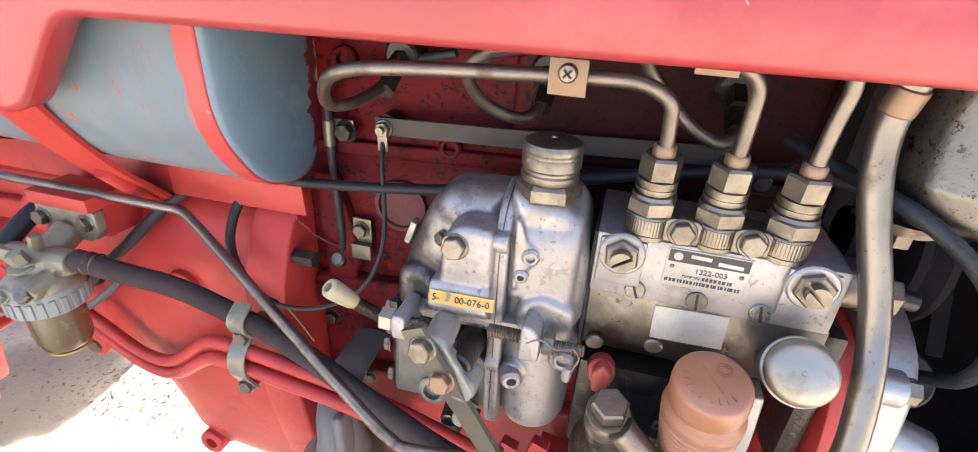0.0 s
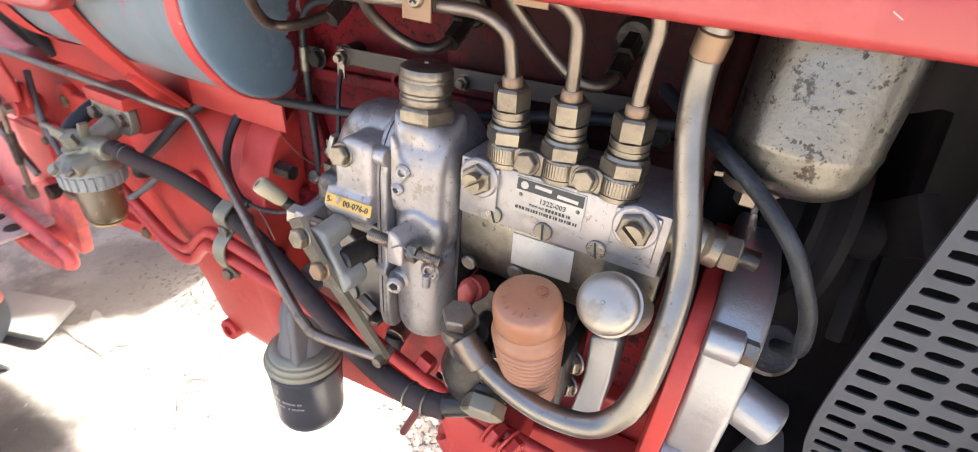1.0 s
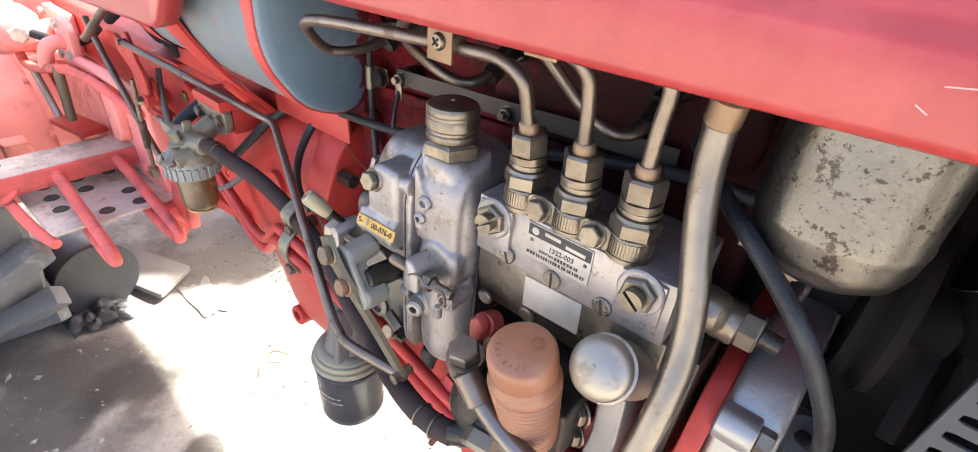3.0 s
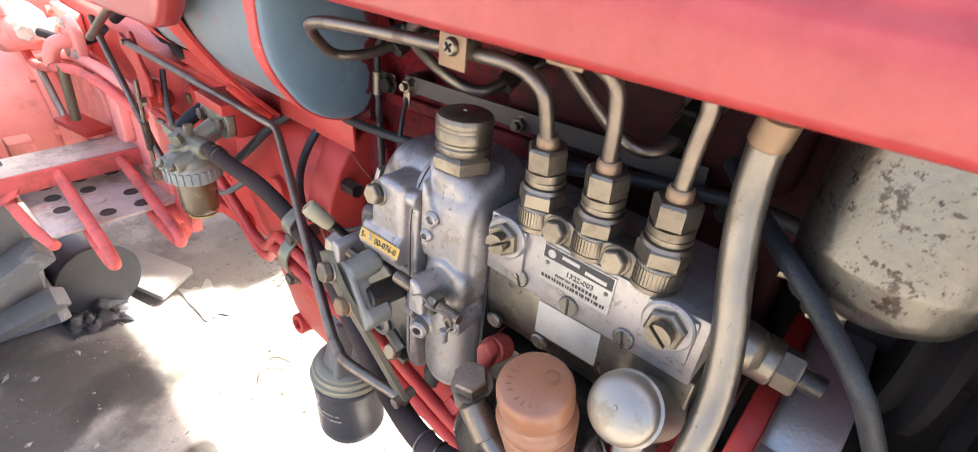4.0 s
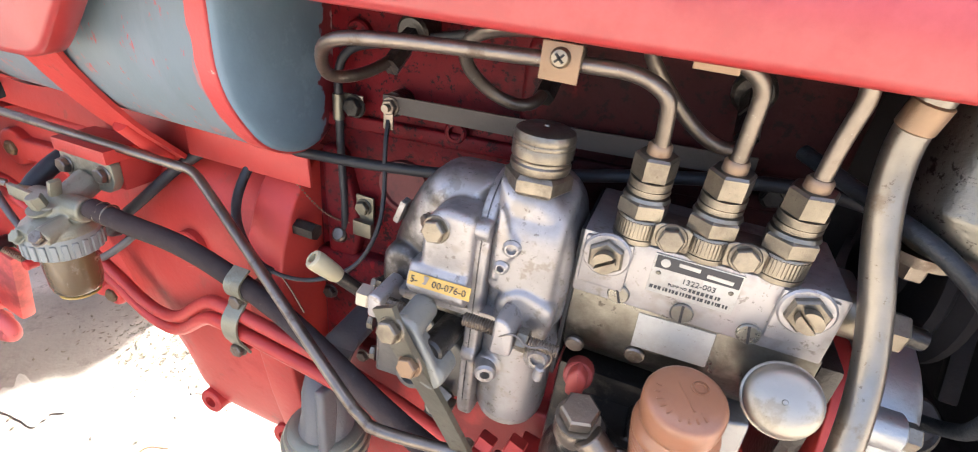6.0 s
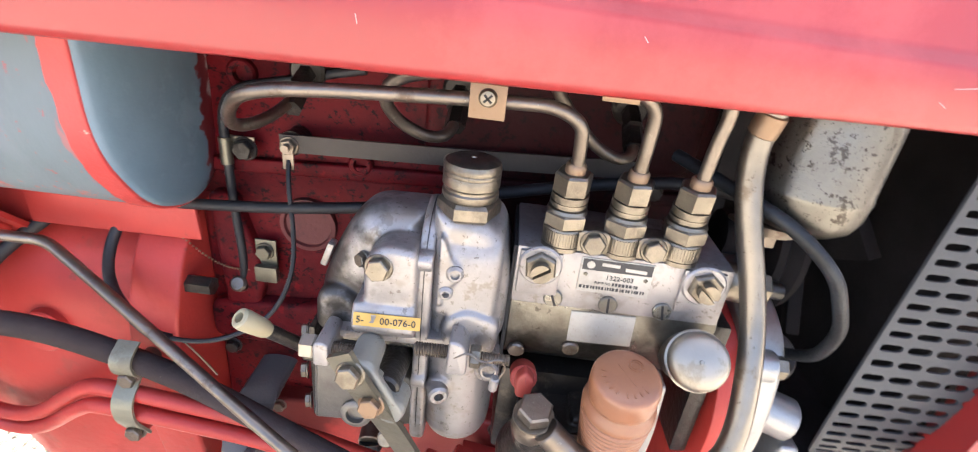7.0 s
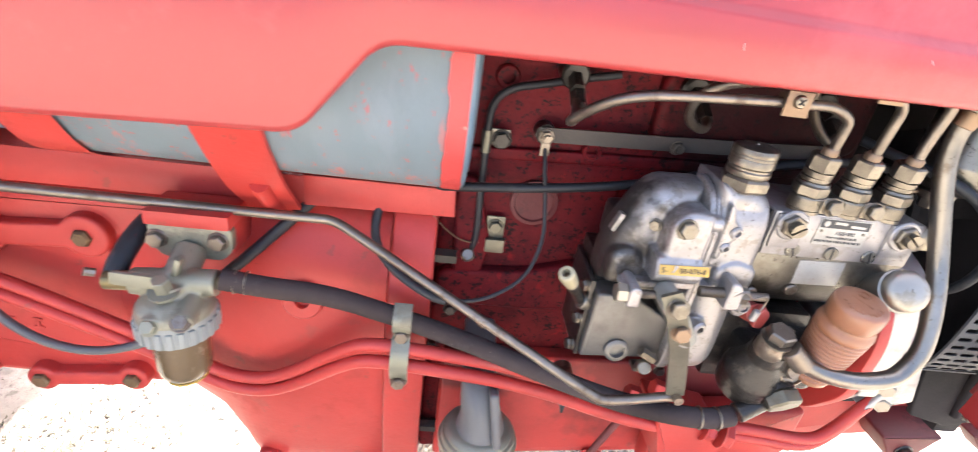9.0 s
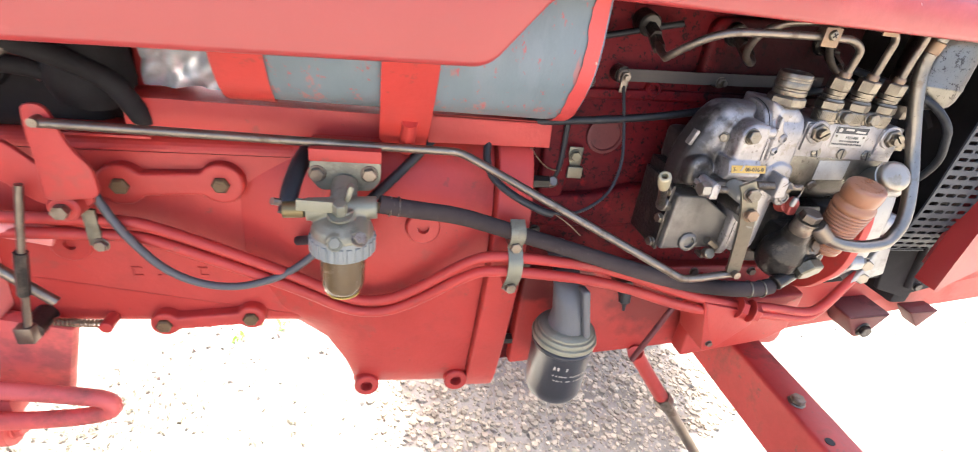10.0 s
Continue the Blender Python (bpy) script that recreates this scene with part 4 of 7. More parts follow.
    prism(rounded([(0.0485, 0.787), (0.0795, 0.787), (0.0795, 0.834), (0.060, 0.836), (0.0495, 0.826)], [0, 0, 0.006, 0.012, 0.012]), "y", 0.3785, 0.42, dome, 0.005, seg=4)
    prism(rounded([(0.015, 0.762), (0.045, 0.762), (0.045, 0.786), (0.03, 0.797), (0.016, 0.79)], 0.008), "y", 0.3925, 0.42, dome, 0.007, seg=4)
    prism([(0.372, 0.7855), (0.3775, 0.799), (0.40, 0.799), (0.40, 0.778), (0.378, 0.778)], "x", 0.044, 0.0795, dome, 0.0015)
    cover = cast(part("governor_cover", dome, COVER_ALLOY, p, angle=50), 0.0009, 12)
    hex_bolt(cover, (0.0585, 0.3785, 0.823), (0, -1, 0.12), 0.0066, ZINC)
    hex_bolt(cover, (0.0445, 0.398, 0.815), (-0.6, -0.8, 0.1), 0.0042, ZINC)
    part("side_tab", box((0.004, 0.008, 0.016), (0.0195, 0.411, 0.809), bevel=0.001, rot=Matrix.Rotation(0.35, 4, "Y")), ALLOY, cover)
    lab = part("yellow_label", box((0.0375, 0.0006, 0.0074), (0.0645, 0.3735, 0.7918), bevel=0.0002, rot=Matrix.Rotation(radians(-2), 4, "Y") @ Matrix.Rotation(radians(-22), 4, "X")), LABEL_YELLOW, p, "torn yellow part label")
    words("5-", (0.0496, 0.3729, 0.7912), 0.0056, LABEL_BLACK, lab, turn=(68, -2, 0))
    words("00-076-0", (0.0708, 0.3729, 0.7919), 0.0056, LABEL_BLACK, lab, turn=(68, -2, 0))
    part("torn_edge", prism([(0.0532, 0.7882), (0.0565, 0.788), (0.059, 0.7957), (0.0558, 0.7958), (0.0562, 0.792)], "y", 0.3726, 0.3727), ALLOY, lab)
    # split flange
    o = rounded([(0.44, 0.684), (0.389, 0.684), (0.384, 0.70), (0.384, 0.822), (0.397, 0.8465), (0.425, 0.8525), (0.44, 0.836)], [0, 0.008, 0.012, 0.02, 0.014, 0.01, 0])
    fl = prism(o, "x", 0.0778, 0.0868, bevel=0.002)
    for zz in (0.826, 0.742):
        rod((0.0778, 0.387, zz), (0.0868, 0.387, zz), 0.0058, 18, fl)
    fl = cast(part("split_flange", fl, ALLOY, p), 0.0009, 4)
    o = rounded([(0.436, 0.688), (0.39, 0.688), (0.3835, 0.702), (0.3835, 0.822), (0.3965, 0.847), (0.424, 0.8532), (0.436, 0.838)], [0, 0.008, 0.012, 0.02, 0.014, 0.01, 0])
    part("gasket", prism(o, "x", 0.0819, 0.0824), IRON, fl)
    # governor, front housing
    gh = rounded([(0.084, 0.762), (0.130, 0.77), (0.130, 0.82), (0.124, 0.841), (0.112, 0.8515), (0.084, 0.8535)], [0, 0.012, 0.014, 0.012, 0.012, 0], 8)
    gov = prism(gh, "y", 0.3905, 0.447, bevel=0.010, seg=5)
    prism(rounded([(0.396, 0.79), (0.3865, 0.79), (0.3865, 0.829), (0.394, 0.843), (0.42, 0.853), (0.42, 0.79)], [0, 0.004, 0.012, 0.012, 0, 0]), "x", 0.086, 0.1245, gov, 0.006, seg=4)
    lathe([(0.0, 0.687), (0.013, 0.687), (0.0195, 0.690), (0.0222, 0.697), (0.023, 0.706), (0.023, 0.766), (0.019, 0.78), (0, 0.79)], (0.1058, 0.4085, 0), seg=48, bm=gov)
    prism(rounded([(0.0895, 0.798), (0.0925, 0.798), (0.0925, 0.806), (0.1, 0.815), (0.103, 0.824), (0.0965, 0.829), (0.0925, 0.84), (0.0895, 0.843)], 0.002), "y", 0.3845, 0.40, gov, 0.0015, seg=3)
    prism(rounded([(0.092, 0.764), (0.126, 0.766), (0.128, 0.792), (0.108, 0.799), (0.094, 0.79)], 0.007), "y", 0.3835, 0.41, gov, 0.005, seg=4)
    rod((0.0945, 0.41, 0.737), (0.0945, 0.384, 0.737), 0.0078, 20, gov, 0.001)
    rod((0.123, 0.41, 0.760), (0.123, 0.38, 0.758), 0.0075, 20, gov, 0.001)
    hs = cast(part("governor_housing", gov, ALLOY, p, angle=50), 0.0009, 8)
    ring_boss(hs, (0.0985, 0.3885, 0.821), (0.15, -1, 0), 0.005, 0.0026, 0.006, ALLOY)
    ring_boss(hs, (0.0945, 0.387, 0.808), (0.1, -1, 0), 0.0042, 0.002, 0.0045, ALLOY)
    ring_boss(p, (0.0945, 0.384, 0.737), (0.3, -1, 0), 0.0065, 0.003, 0.007, ALLOY)
    # breather cap
    part("cap_nut", hexagon((0.102, 0.404, 0.8495), (0, 0, 1), 0.0178, 0.0105, turn=8), ZINC, p)
    part("cap", lathe([(0.0125, -0.004), (0.0125, 0), (0.0148, 0.0005), (0.0155, 0.002), (0.0155, 0.0045), (0.0146, 0.0055), (0.0146, 0.0068), (0.0157, 0.0082), (0.0157, 0.0135), (0.01555, 0.0138), (0.0157, 0.0141),
                       (0.0157, 0.0158), (0.01555, 0.0161), (0.0157, 0.0164), (0.0157, 0.0185), (0.0148, 0.0208), (0.012, 0.0222), (0.0015, 0.0226), (0.0012, 0.0234), (0, 0.0235)], (0.102, 0.4035, 0.860), seg=40), ZINC, p, "ribbed plated cap")
    # shelf, lower cover
    part("shelf", box((0.078, 0.03, 0.0055), (0.063, 0.399, 0.7715), bevel=0.0015, rot=Matrix.Rotation(radians(-2), 4, "Y")), ALLOY, p)
    part("shelf", box((0.055, 0.02, 0.004), (0.055, 0.401, 0.7625), bevel=0.001), ALLOY_DARK, p)
    # solid dark block that stands in for the shaded gap below the shelf
    part("recess_shade", box((0.07, 0.05, 0.07), (0.05, 0.44, 0.735)), IRON, p)
    lc = prism(rounded([(0.0115, 0.688), (0.078, 0.692), (0.08, 0.73), (0.045, 0.752), (0.014, 0.752)], 0.003), "y", 0.3935, 0.45, bevel=0.0025)
    lcov = part("lower_cover", lc, COVER_GREY, p)
    part("gasket", box((0.004, 0.06, 0.075), (0.0105, 0.43, 0.722), bevel=0.001), IRON, p)
    part("port", lathe([(0.0105, -0.002), (0.0105, 0.003), (0.0085, 0.0045), (0.0062, 0.0045), (0.006, 0.001), (0, 0.001)], (0.041, 0.3935, 0.699), (0, -1, 0.1), 28), COVER_GREY, lcov)
    for at in ((0.007, 0.405, 0.752), (0.006, 0.402, 0.722), (0.006, 0.405, 0.692)):
        hex_bolt(p, at, (-1, -0.3, 0), 0.0048, ZINC)
    part("stop_bracket", box((0.016, 0.012, 0.004), (0.066, 0.392, 0.684), bevel=0.001), ALLOY_DARK, p)
    part("stop_screw", rod((0.059, 0.386, 0.705), (0.072, 0.386, 0.697), 0.0045, 6), ZINC, p)
    part("stop_screw", rod((0.064, 0.388, 0.688), (0.064, 0.38, 0.692), 0.006, 14, bevel=0.001), ZINC, p)
    # idle stop, at the back
    ib = part("idle_stop", prism(rounded([(0.0255, 0.7625), (0.0345, 0.7625), (0.0345, 0.7765), (0.032, 0.7785), (0.0275, 0.779), (0.0255, 0.776)], 0.002), "y", 0.3635, 0.39, bevel=0.0015), ALLOY, p)
    part("hex_head", hexagon((0.0255, 0.3705, 0.7705), (-1, 0, 0), 0.0074, 0.0085, turn=10), SILVER, ib)
    part("threaded_rod", thread((0.0335, 0.372, 0.770), (1, 0, 0), 0.0036, 0.014), STEEL, ib)
    # full-speed stop, with locking wire
    fb = part("speed_stop", prism(rounded([(0.0995, 0.765), (0.1115, 0.7655), (0.1115, 0.782), (0.107, 0.788), (0.1005, 0.789)], 0.003), "y", 0.3665, 0.392, bevel=0.002), ALLOY, p)
    part("threaded_rod", thread((0.081, 0.374, 0.7755), (1, 0, 0.02), 0.0042, 0.0185), STEEL, fb)
    part("lock_nut", hexagon((0.1125, 0.374, 0.775), (1, 0, 0), 0.0066, 0.0062, turn=25), ZINC, fb)
    part("threaded_rod", thread((0.1187, 0.374, 0.775), (1, 0, 0), 0.0034, 0.0155), STEEL, fb)
    part("locking_wire", tube([(0.104, 0.367, 0.778), (0.112, 0.3665, 0.784), (0.12, 0.3675, 0.776), (0.13, 0.368, 0.781), (0.134, 0.371, 0.772), (0.13, 0.369, 0.765), (0.128, 0.37, 0.758)], 0.0007, 6), STEEL, fb)
    part("lead_seal", rod((0.1285, 0.369, 0.766), (0.1275, 0.37, 0.756), 0.0028, 12, bevel=0.0008), ALLOY, fb)
    ring_boss(p, (0.123, 0.392, 0.760), (0.1, -1, 0.05), 0.0062, 0.0036, 0.014, ALLOY)
    # drive end
    part("shaft_cover", lathe([(0.0, 0.022), (0.006, 0.0215), (0.0105, 0.018), (0.0118, 0.012), (0.0118, 0)], (0.2525, 0.418, 0.82), (1, 0, 0), 28), ZINC, p)
    nt = part("drive_union", rod((0.268, 0.424, 0.815), (0.279, 0.425, 0.814), 0.0112, 24, bevel=0.001), ZINC, p)
    part("union_hex", hexagon((0.279, 0.425, 0.814), (1, 0, 0), 0.0102, 0.010, turn=10), ZINC, nt)
    part("union_stub", rod((0.289, 0.425, 0.814), (0.298, 0.4255, 0.813), 0.0055, 16), IRON, nt)
    return p


injection_pump()


def control_lever():
    t = thing("control_lever", "dull olive-plated steel throttle lever on the governor", "lever")
    pts = [(0.0465, 0.3475, 0.788), (0.053, 0.3465, 0.776), (0.0625, 0.350, 0.755), (0.072, 0.356, 0.732), (0.083, 0.364, 0.70), (0.091, 0.370, 0.676)]
    part("arm", ribbon(pts, 0.0145, 0.0036, (0.93, -0.15, 0.32)), OLIVE, t)
    # two-fingered casting behind the arm
    bm = rod((0.056, 0.352, 0.771), (0.0555, 0.379, 0.773), 0.0085, 24, bevel=0.003)
    rod((0.072, 0.352, 0.746), (0.0725, 0.373, 0.746), 0.0085, 24, bm, 0.003)
    prism(rounded([(0.047, 0.776), (0.053, 0.782), (0.0625, 0.776), (0.081, 0.745), (0.075, 0.737), (0.066, 0.74)], 0.004), "y", 0.3515, 0.3565, bm, 0.0015)
    prism(rounded([(0.056, 0.77), (0.064, 0.766), (0.074, 0.752), (0.066, 0.744)], 0.003), "y", 0.3515, 0.366, bm, 0.002)
    cast(part("hub_casting", bm, LEVER_GREY, t), 0.0009, 4)
    part("shaft", rod((0.067, 0.36, 0.755), (0.0685, 0.40, 0.752), 0.0085, 22, bevel=0.0015), IRON, t)
    hex_bolt(t, (0.0532, 0.3450, 0.778), (-0.1, -1, 0.15), 0.0066, ZINC)
    hex_bolt(t, (0.0632, 0.3480, 0.7555), (-0.1, -1, 0.15), 0.0062, RUSTY_STEEL)
    part("rod_pin", rod((0.092, 0.362, 0.675), (0.092, 0.379, 0.675), 0.004, 14), STEEL, t)
    return t


control_lever()


def stop_lever():
    t = thing("stop_lever", "cream plastic knob on a steel stop lever", "lever")
    tip, base = Vector((-0.0205, 0.3755, 0.7795)), Vector((0.004, 0.405, 0.738))
    d = (tip - base).normalized()
    part("knob", lathe([(0.0, 0), (0.0046, 0.0005), (0.0055, 0.003), (0.0062, 0.012), (0.0065, 0.019), (0.006, 0.0222), (0.0048, 0.0232), (0.0032, 0.0232), (0.003, 0.016), (0, 0.016)], tip - d * 0.0225, d, 24), CREAM, t)
    part("bore", rod(tip - d * 0.0065, tip - d * 0.0055, 0.0029, 14), RUST, t, "dark rusty bore in the knob")
    part("arm", tube([tip - d * 0.02, base], 0.0045, 14, times=1), IRON, t)
    part("pivot", rod(base, base + Vector((0.012, 0.003, -0.004)), 0.008, 18, bevel=0.001), ALLOY_DARK, t)
    return t


stop_lever()


def primer():
    t = thing("priming_pump", "faded orange plastic hand priming pump with a ribbed barrel", "priming pump")
    a, b = Vector((0.203, 0.3785, 0.703)), Vector((0.1975, 0.3605, 0.7865))
    d = (b - a).normalized()
    L = (b - a).length
    prof, h = [(0.0155, 0)], 0.003
    while h < L - 0.03:
        r = 0.0165 + 0.004 * h / 0.05
        prof += [(r - 0.0014, h), (r - 0.0002, h + 0.0011), (r, h + 0.002), (r - 0.0002, h + 0.0029), (r - 0.0014, h + 0.0039)]
        h += 0.0041
    prof += [(0.0206, L - 0.0275), (0.021, L - 0.0255), (0.0204, L - 0.0228), (0.0192, L - 0.0208), (0.0178, L - 0.019), (0.0176, L - 0.016)]
    part("barrel", lathe(prof, a, d, 40), ORANGE, t, angle=70)
    knob = part("knob", lathe([(0.0172, L - 0.018), (0.0186, L - 0.0165), (0.0191, L - 0.013), (0.0192, L - 0.006), (0.0189, L - 0.0028), (0.0181, L - 0.0009), (0.0166, L), (0.011, L + 0.0006), (0, L + 0.001)], a, d, 44), ORANGE, t)
    m = place(b, d, 30)
    em = bmesh.new()
    for r in (0.0042, 0.0028):
        lathe([(r, 0), (r, 0.0007), (r - 0.0006, 0.0007), (r - 0.0006, 0)], m @ Vector((0.008, 0.003, 0.0006)), d, 24, em)
    box((0.0009, 0.016, 0.0005), m @ Vector((0, 0, 0.0009)), em, rot=m.to_3x3().to_4x4())
    for k in range(9):
        an = radians(140 + 17 * k + (8 if k > 4 else 0))
        box((0.0009, 0.0028, 0.0005), m @ Vector((0.0125 * math.cos(an), 0.0125 * math.sin(an), 0.0008)), em, rot=m.to_3x3().to_4x4() @ Matrix.Rotation(an + 1.5, 4, "Z"))
    part("moulded_mark", em, ORANGE, knob)
    return t


primer()


def feed_pump():
    t = thing("feed_pump", "black oily cast-iron fuel feed pump below the injection pump", "feed pump")
    bm = lathe([(0.0, 0), (0.017, 0.001), (0.02, 0.006), (0.0195, 0.03), (0.0165, 0.04), (0, 0.04)], (0.166, 0.41, 0.698), (0.0, -1, -0.12), 32)
    lathe([(0, -0.014), (0.019, -0.014), (0.0235, -0.008), (0.0245, 0.0), (0.0245, 0.014), (0.0228, 0.019), (0.0215, 0.0215), (0.018, 0.029), (0.0145, 0.036), (0.0138, 0.05), (0, 0.05)], (0.161, 0.389, 0.682), (-0.08, -0.3, 1), 36, bm)
    box((0.05, 0.05, 0.04), (0.172, 0.40, 0.70), bm, 0.01, seg=3)
    box((0.04, 0.06, 0.05), (0.20, 0.415, 0.70), bm, 0.006)
    cast(part("casting", bm, IRON, t, angle=55), 0.001, 4)
    ba = part("banjo", lathe([(0.0105, 0), (0.0118, 0.003), (0.0118, 0.013), (0.0105, 0.015)], (0.1535, 0.3725, 0.7255), (0, -0.25, 1), 28), STEEL, t)
    part("washer", lathe([(0.0122, 0), (0.0122, 0.0016)], (0.1538, 0.3688, 0.7405), (0, -0.25, 1), 26), ZINC, ba)
    part("banjo_bolt", hexagon((0.154, 0.3683, 0.7422), (0, -0.25, 1), 0.0105, 0.0095, turn=15), STEEL, t)
    hp = part("valve_plug", lathe([(0.0135, 0), (0.0135, 0.004)], (0.177, 0.3725, 0.689), (0.15, -0.85, -0.45), 28), IRON, t)
    part("hex", hexagon((0.1776, 0.369, 0.6868), (0.15, -0.85, -0.45), 0.0148, 0.0125, turn=8), OLIVE, hp)
    part("union", lathe([(0.0125, 0), (0.0135, 0.002), (0.0135, 0.005), (0.0115, 0.0065), (0.0105, 0.0045), (0.007, 0.0045), (0.006, 0.0075), (0, 0.0075)], (0.182, 0.3765, 0.7065), (0.1, -0.9, 0.4), 26), STEEL, t)
    part("hose_union", rod((0.17, 0.373, 0.672), (0.148, 0.367, 0.662), 0.0085, 18, bevel=0.001), IRON, t)
    for at in ((0.2205, 0.41, 0.708), (0.2195, 0.412, 0.684)):
        hex_bolt(t, at, (-0.5, -1, 0.2), 0.0072, STEEL)
    return t


feed_pump()


def sight_cap():
    t = thing("tappet_cap", "bright domed steel cap on the pump side", "cap")
    a, b = Vector((0.243, 0.402, 0.772)), Vector((0.2355, 0.3665, 0.797))
    d = b - a
    L = d.length
    part("dome", lathe([(0.0155, 0), (0.0155, L - 0.013), (0.0165, L - 0.012), (0.0165, L - 0.0095), (0.0158, L - 0.009), (0.0162, L - 0.008), (0.0162, L - 0.0045), (0.0155, L - 0.0025), (0.0135, L - 0.0005), (0.010, L + 0.001), (0.005, L + 0.002), (0.0013, L + 0.0022), (0.001, L + 0.0028), (0, L + 0.0028)], a, d, 40), SILVER, t)
    part("rim", lathe([(0.016, L - 0.0125), (0.0172, L - 0.0118), (0.0172, L - 0.0098), (0.016, L - 0.009)], a, d, 40), SILVER, t)
    return t


sight_cap()
kn = thing("red_plug", "dull red plastic thumb plug on the pump body", "plug")
part("stem", rod((0.147, 0.405, 0.742), (0.147, 0.392, 0.747), 0.0085, 20, bevel=0.001), KNOB_RED, kn)
part("wing", prism(rounded([(0.1425, 0.738), (0.1515, 0.738), (0.1535, 0.752), (0.147, 0.759), (0.1415, 0.752)], 0.003), "y", 0.384, 0.393, bevel=0.002), KNOB_RED, kn)


# ---- pipes ----
def pipe(name, label, category, pts, r, mat, group="", seg=12, times=3):
    t = thing(name, label, category, group)
    part("run", tube(pts, r, seg, times=times), mat, t)
    return t


HP = "brown-tinted steel injection pipe bent towards its injector"
PIPE_RUNS = (
    ((0.1565, 0.4025, 0.882), (0.1555, 0.3985, 0.899), (0.154, 0.396, 0.909), (0.1395, 0.395, 0.916), (0.12, 0.394, 0.9155), (0.105, 0.3925, 0.9155), (0.0217, 0.3835, 0.9125), (-0.0085, 0.380, 0.9085), (-0.0255, 0.3965, 0.8935), (-0.033, 0.412, 0.8805), (-0.026, 0.424, 0.879), (-0.021, 0.447, 0.882), (-0.0175, 0.468, 0.890)),
    ((0.189, 0.4025, 0.882), (0.189, 0.3995, 0.905), (0.188, 0.396, 0.922), (0.17, 0.391, 0.93), (0.10, 0.396, 0.928), (0.06, 0.402, 0.921), (0.050, 0.412, 0.905), (0.058, 0.428, 0.888), (0.074, 0.437, 0.8795), (0.084, 0.446, 0.881), (0.085, 0.468, 0.891)),
    ((0.222, 0.4025, 0.882), (0.2225, 0.401, 0.905), (0.225, 0.399, 0.925), (0.213, 0.394, 0.945), (0.16, 0.405, 0.945), (0.135, 0.418, 0.928), (0.152, 0.432, 0.904), (0.170, 0.438, 0.886), (0.186, 0.440, 0.8785), (0.196, 0.45, 0.881), (0.196, 0.468, 0.891)),
)
for run in PIPE_RUNS:
    pp = pipe("injection_pipe", HP, "pipe", run, 0.0036, STEEL, "injection pipes")
    end = Vector(run[-1])
    part("nut", rod(end + Vector((0, -0.013, -0.008)), end + Vector((0, 0.004, 0.002)), 0.0066, 6), IRON, pp)
for x, z, y in ((0.107, 0.916, 0.3862), (0.168, 0.931, 0.387)):
    c = thing("pipe_clip", "brass-tinted steel pipe clip with a cross-head screw", "clip", "pipe clips")
    part("plate", box((0.0175, 0.0016, 0.0165), (x, y, z), bevel=0.0005), RUSTY_STEEL, c)
    part("saddle", rod((x - 0.0087, y + 0.005, z + 0.002), (x + 0.0087, y + 0.005, z + 0.002), 0.0052, 16), ZINC, c)
    s = part("screw", lathe([(0.0045, 0), (0.0045, 0.001), (0.0035, 0.0024), (0, 0.003)], (x, y - 0.0008, z + 0.002), (0, -1, 0), 18), ZINC, c)
    cr = box((0.005, 0.001, 0.001), (x, y - 0.0036, z + 0.002), rot=Matrix.Rotation(0.8, 4, "Y"))
    box((0.001, 0.001, 0.005), (x, y - 0.0036, z + 0.002), cr, rot=Matrix.Rotation(0.8, 4, "Y"))
    part("cross_slot", cr, DARK_HOLE, s)

big = thing("return_tube", "bright bent steel fuel tube in front of the pump", "tube")
part("run", tube([(0.164, 0.3605, 0.737), (0.181, 0.359, 0.7225), (0.214, 0.3525, 0.7182), (0.241, 0.350, 0.7245), (0.2545, 0.3545, 0.7295), (0.2655, 0.3585, 0.749), (0.2677, 0.375, 0.7884), (0.2655, 0.391, 0.8215), (0.2485, 0.4025, 0.8743), (0.244, 0.4075, 0.905), (0.246, 0.403, 0.927), (0.252, 0.40, 0.96)], 0.0068, 20), BRIGHT, big)
part("sleeve", rod((0.161, 0.3615, 0.739), (0.176, 0.3588, 0.7255), 0.0086, 18, bevel=0.0006), STEEL, big)
part("collar", rod((0.2446, 0.4058, 0.912), (0.2462, 0.4035, 0.924), 0.0075, 18, bevel=0.0008), RUSTY_STEEL, big)

rodd = thing("throttle_rod", "bent bare steel throttle linkage rod", "rod")
part("run", tube([(-0.56, 0.434, 0.7755), (-0.223, 0.449, 0.7652), (-0.207, 0.4525, 0.764), (-0.1885, 0.4465, 0.7575), (0.0088, 0.367, 0.679), (0.021, 0.3655, 0.673), (0.03, 0.3625, 0.6695), (0.0942, 0.372, 0.6715)], 0.0042, 14, times=2), STEEL, rodd)

hose = thing("fuel_hose", "thick black rubber fuel hose running to the feed pump", "hose")
part("sleeve", tube([(-0.284, 0.4115, 0.7225), (-0.248, 0.4155, 0.715), (-0.2035, 0.426, 0.7055), (-0.1428, 0.4287, 0.6855), (-0.0826, 0.4215, 0.671), (-0.0084, 0.4003, 0.6575), (0.0501, 0.3835, 0.6495), (0.0985, 0.3695, 0.6525), (0.129, 0.366, 0.6545), (0.147, 0.370, 0.656)], 0.0088, 16), HOSE, hose)
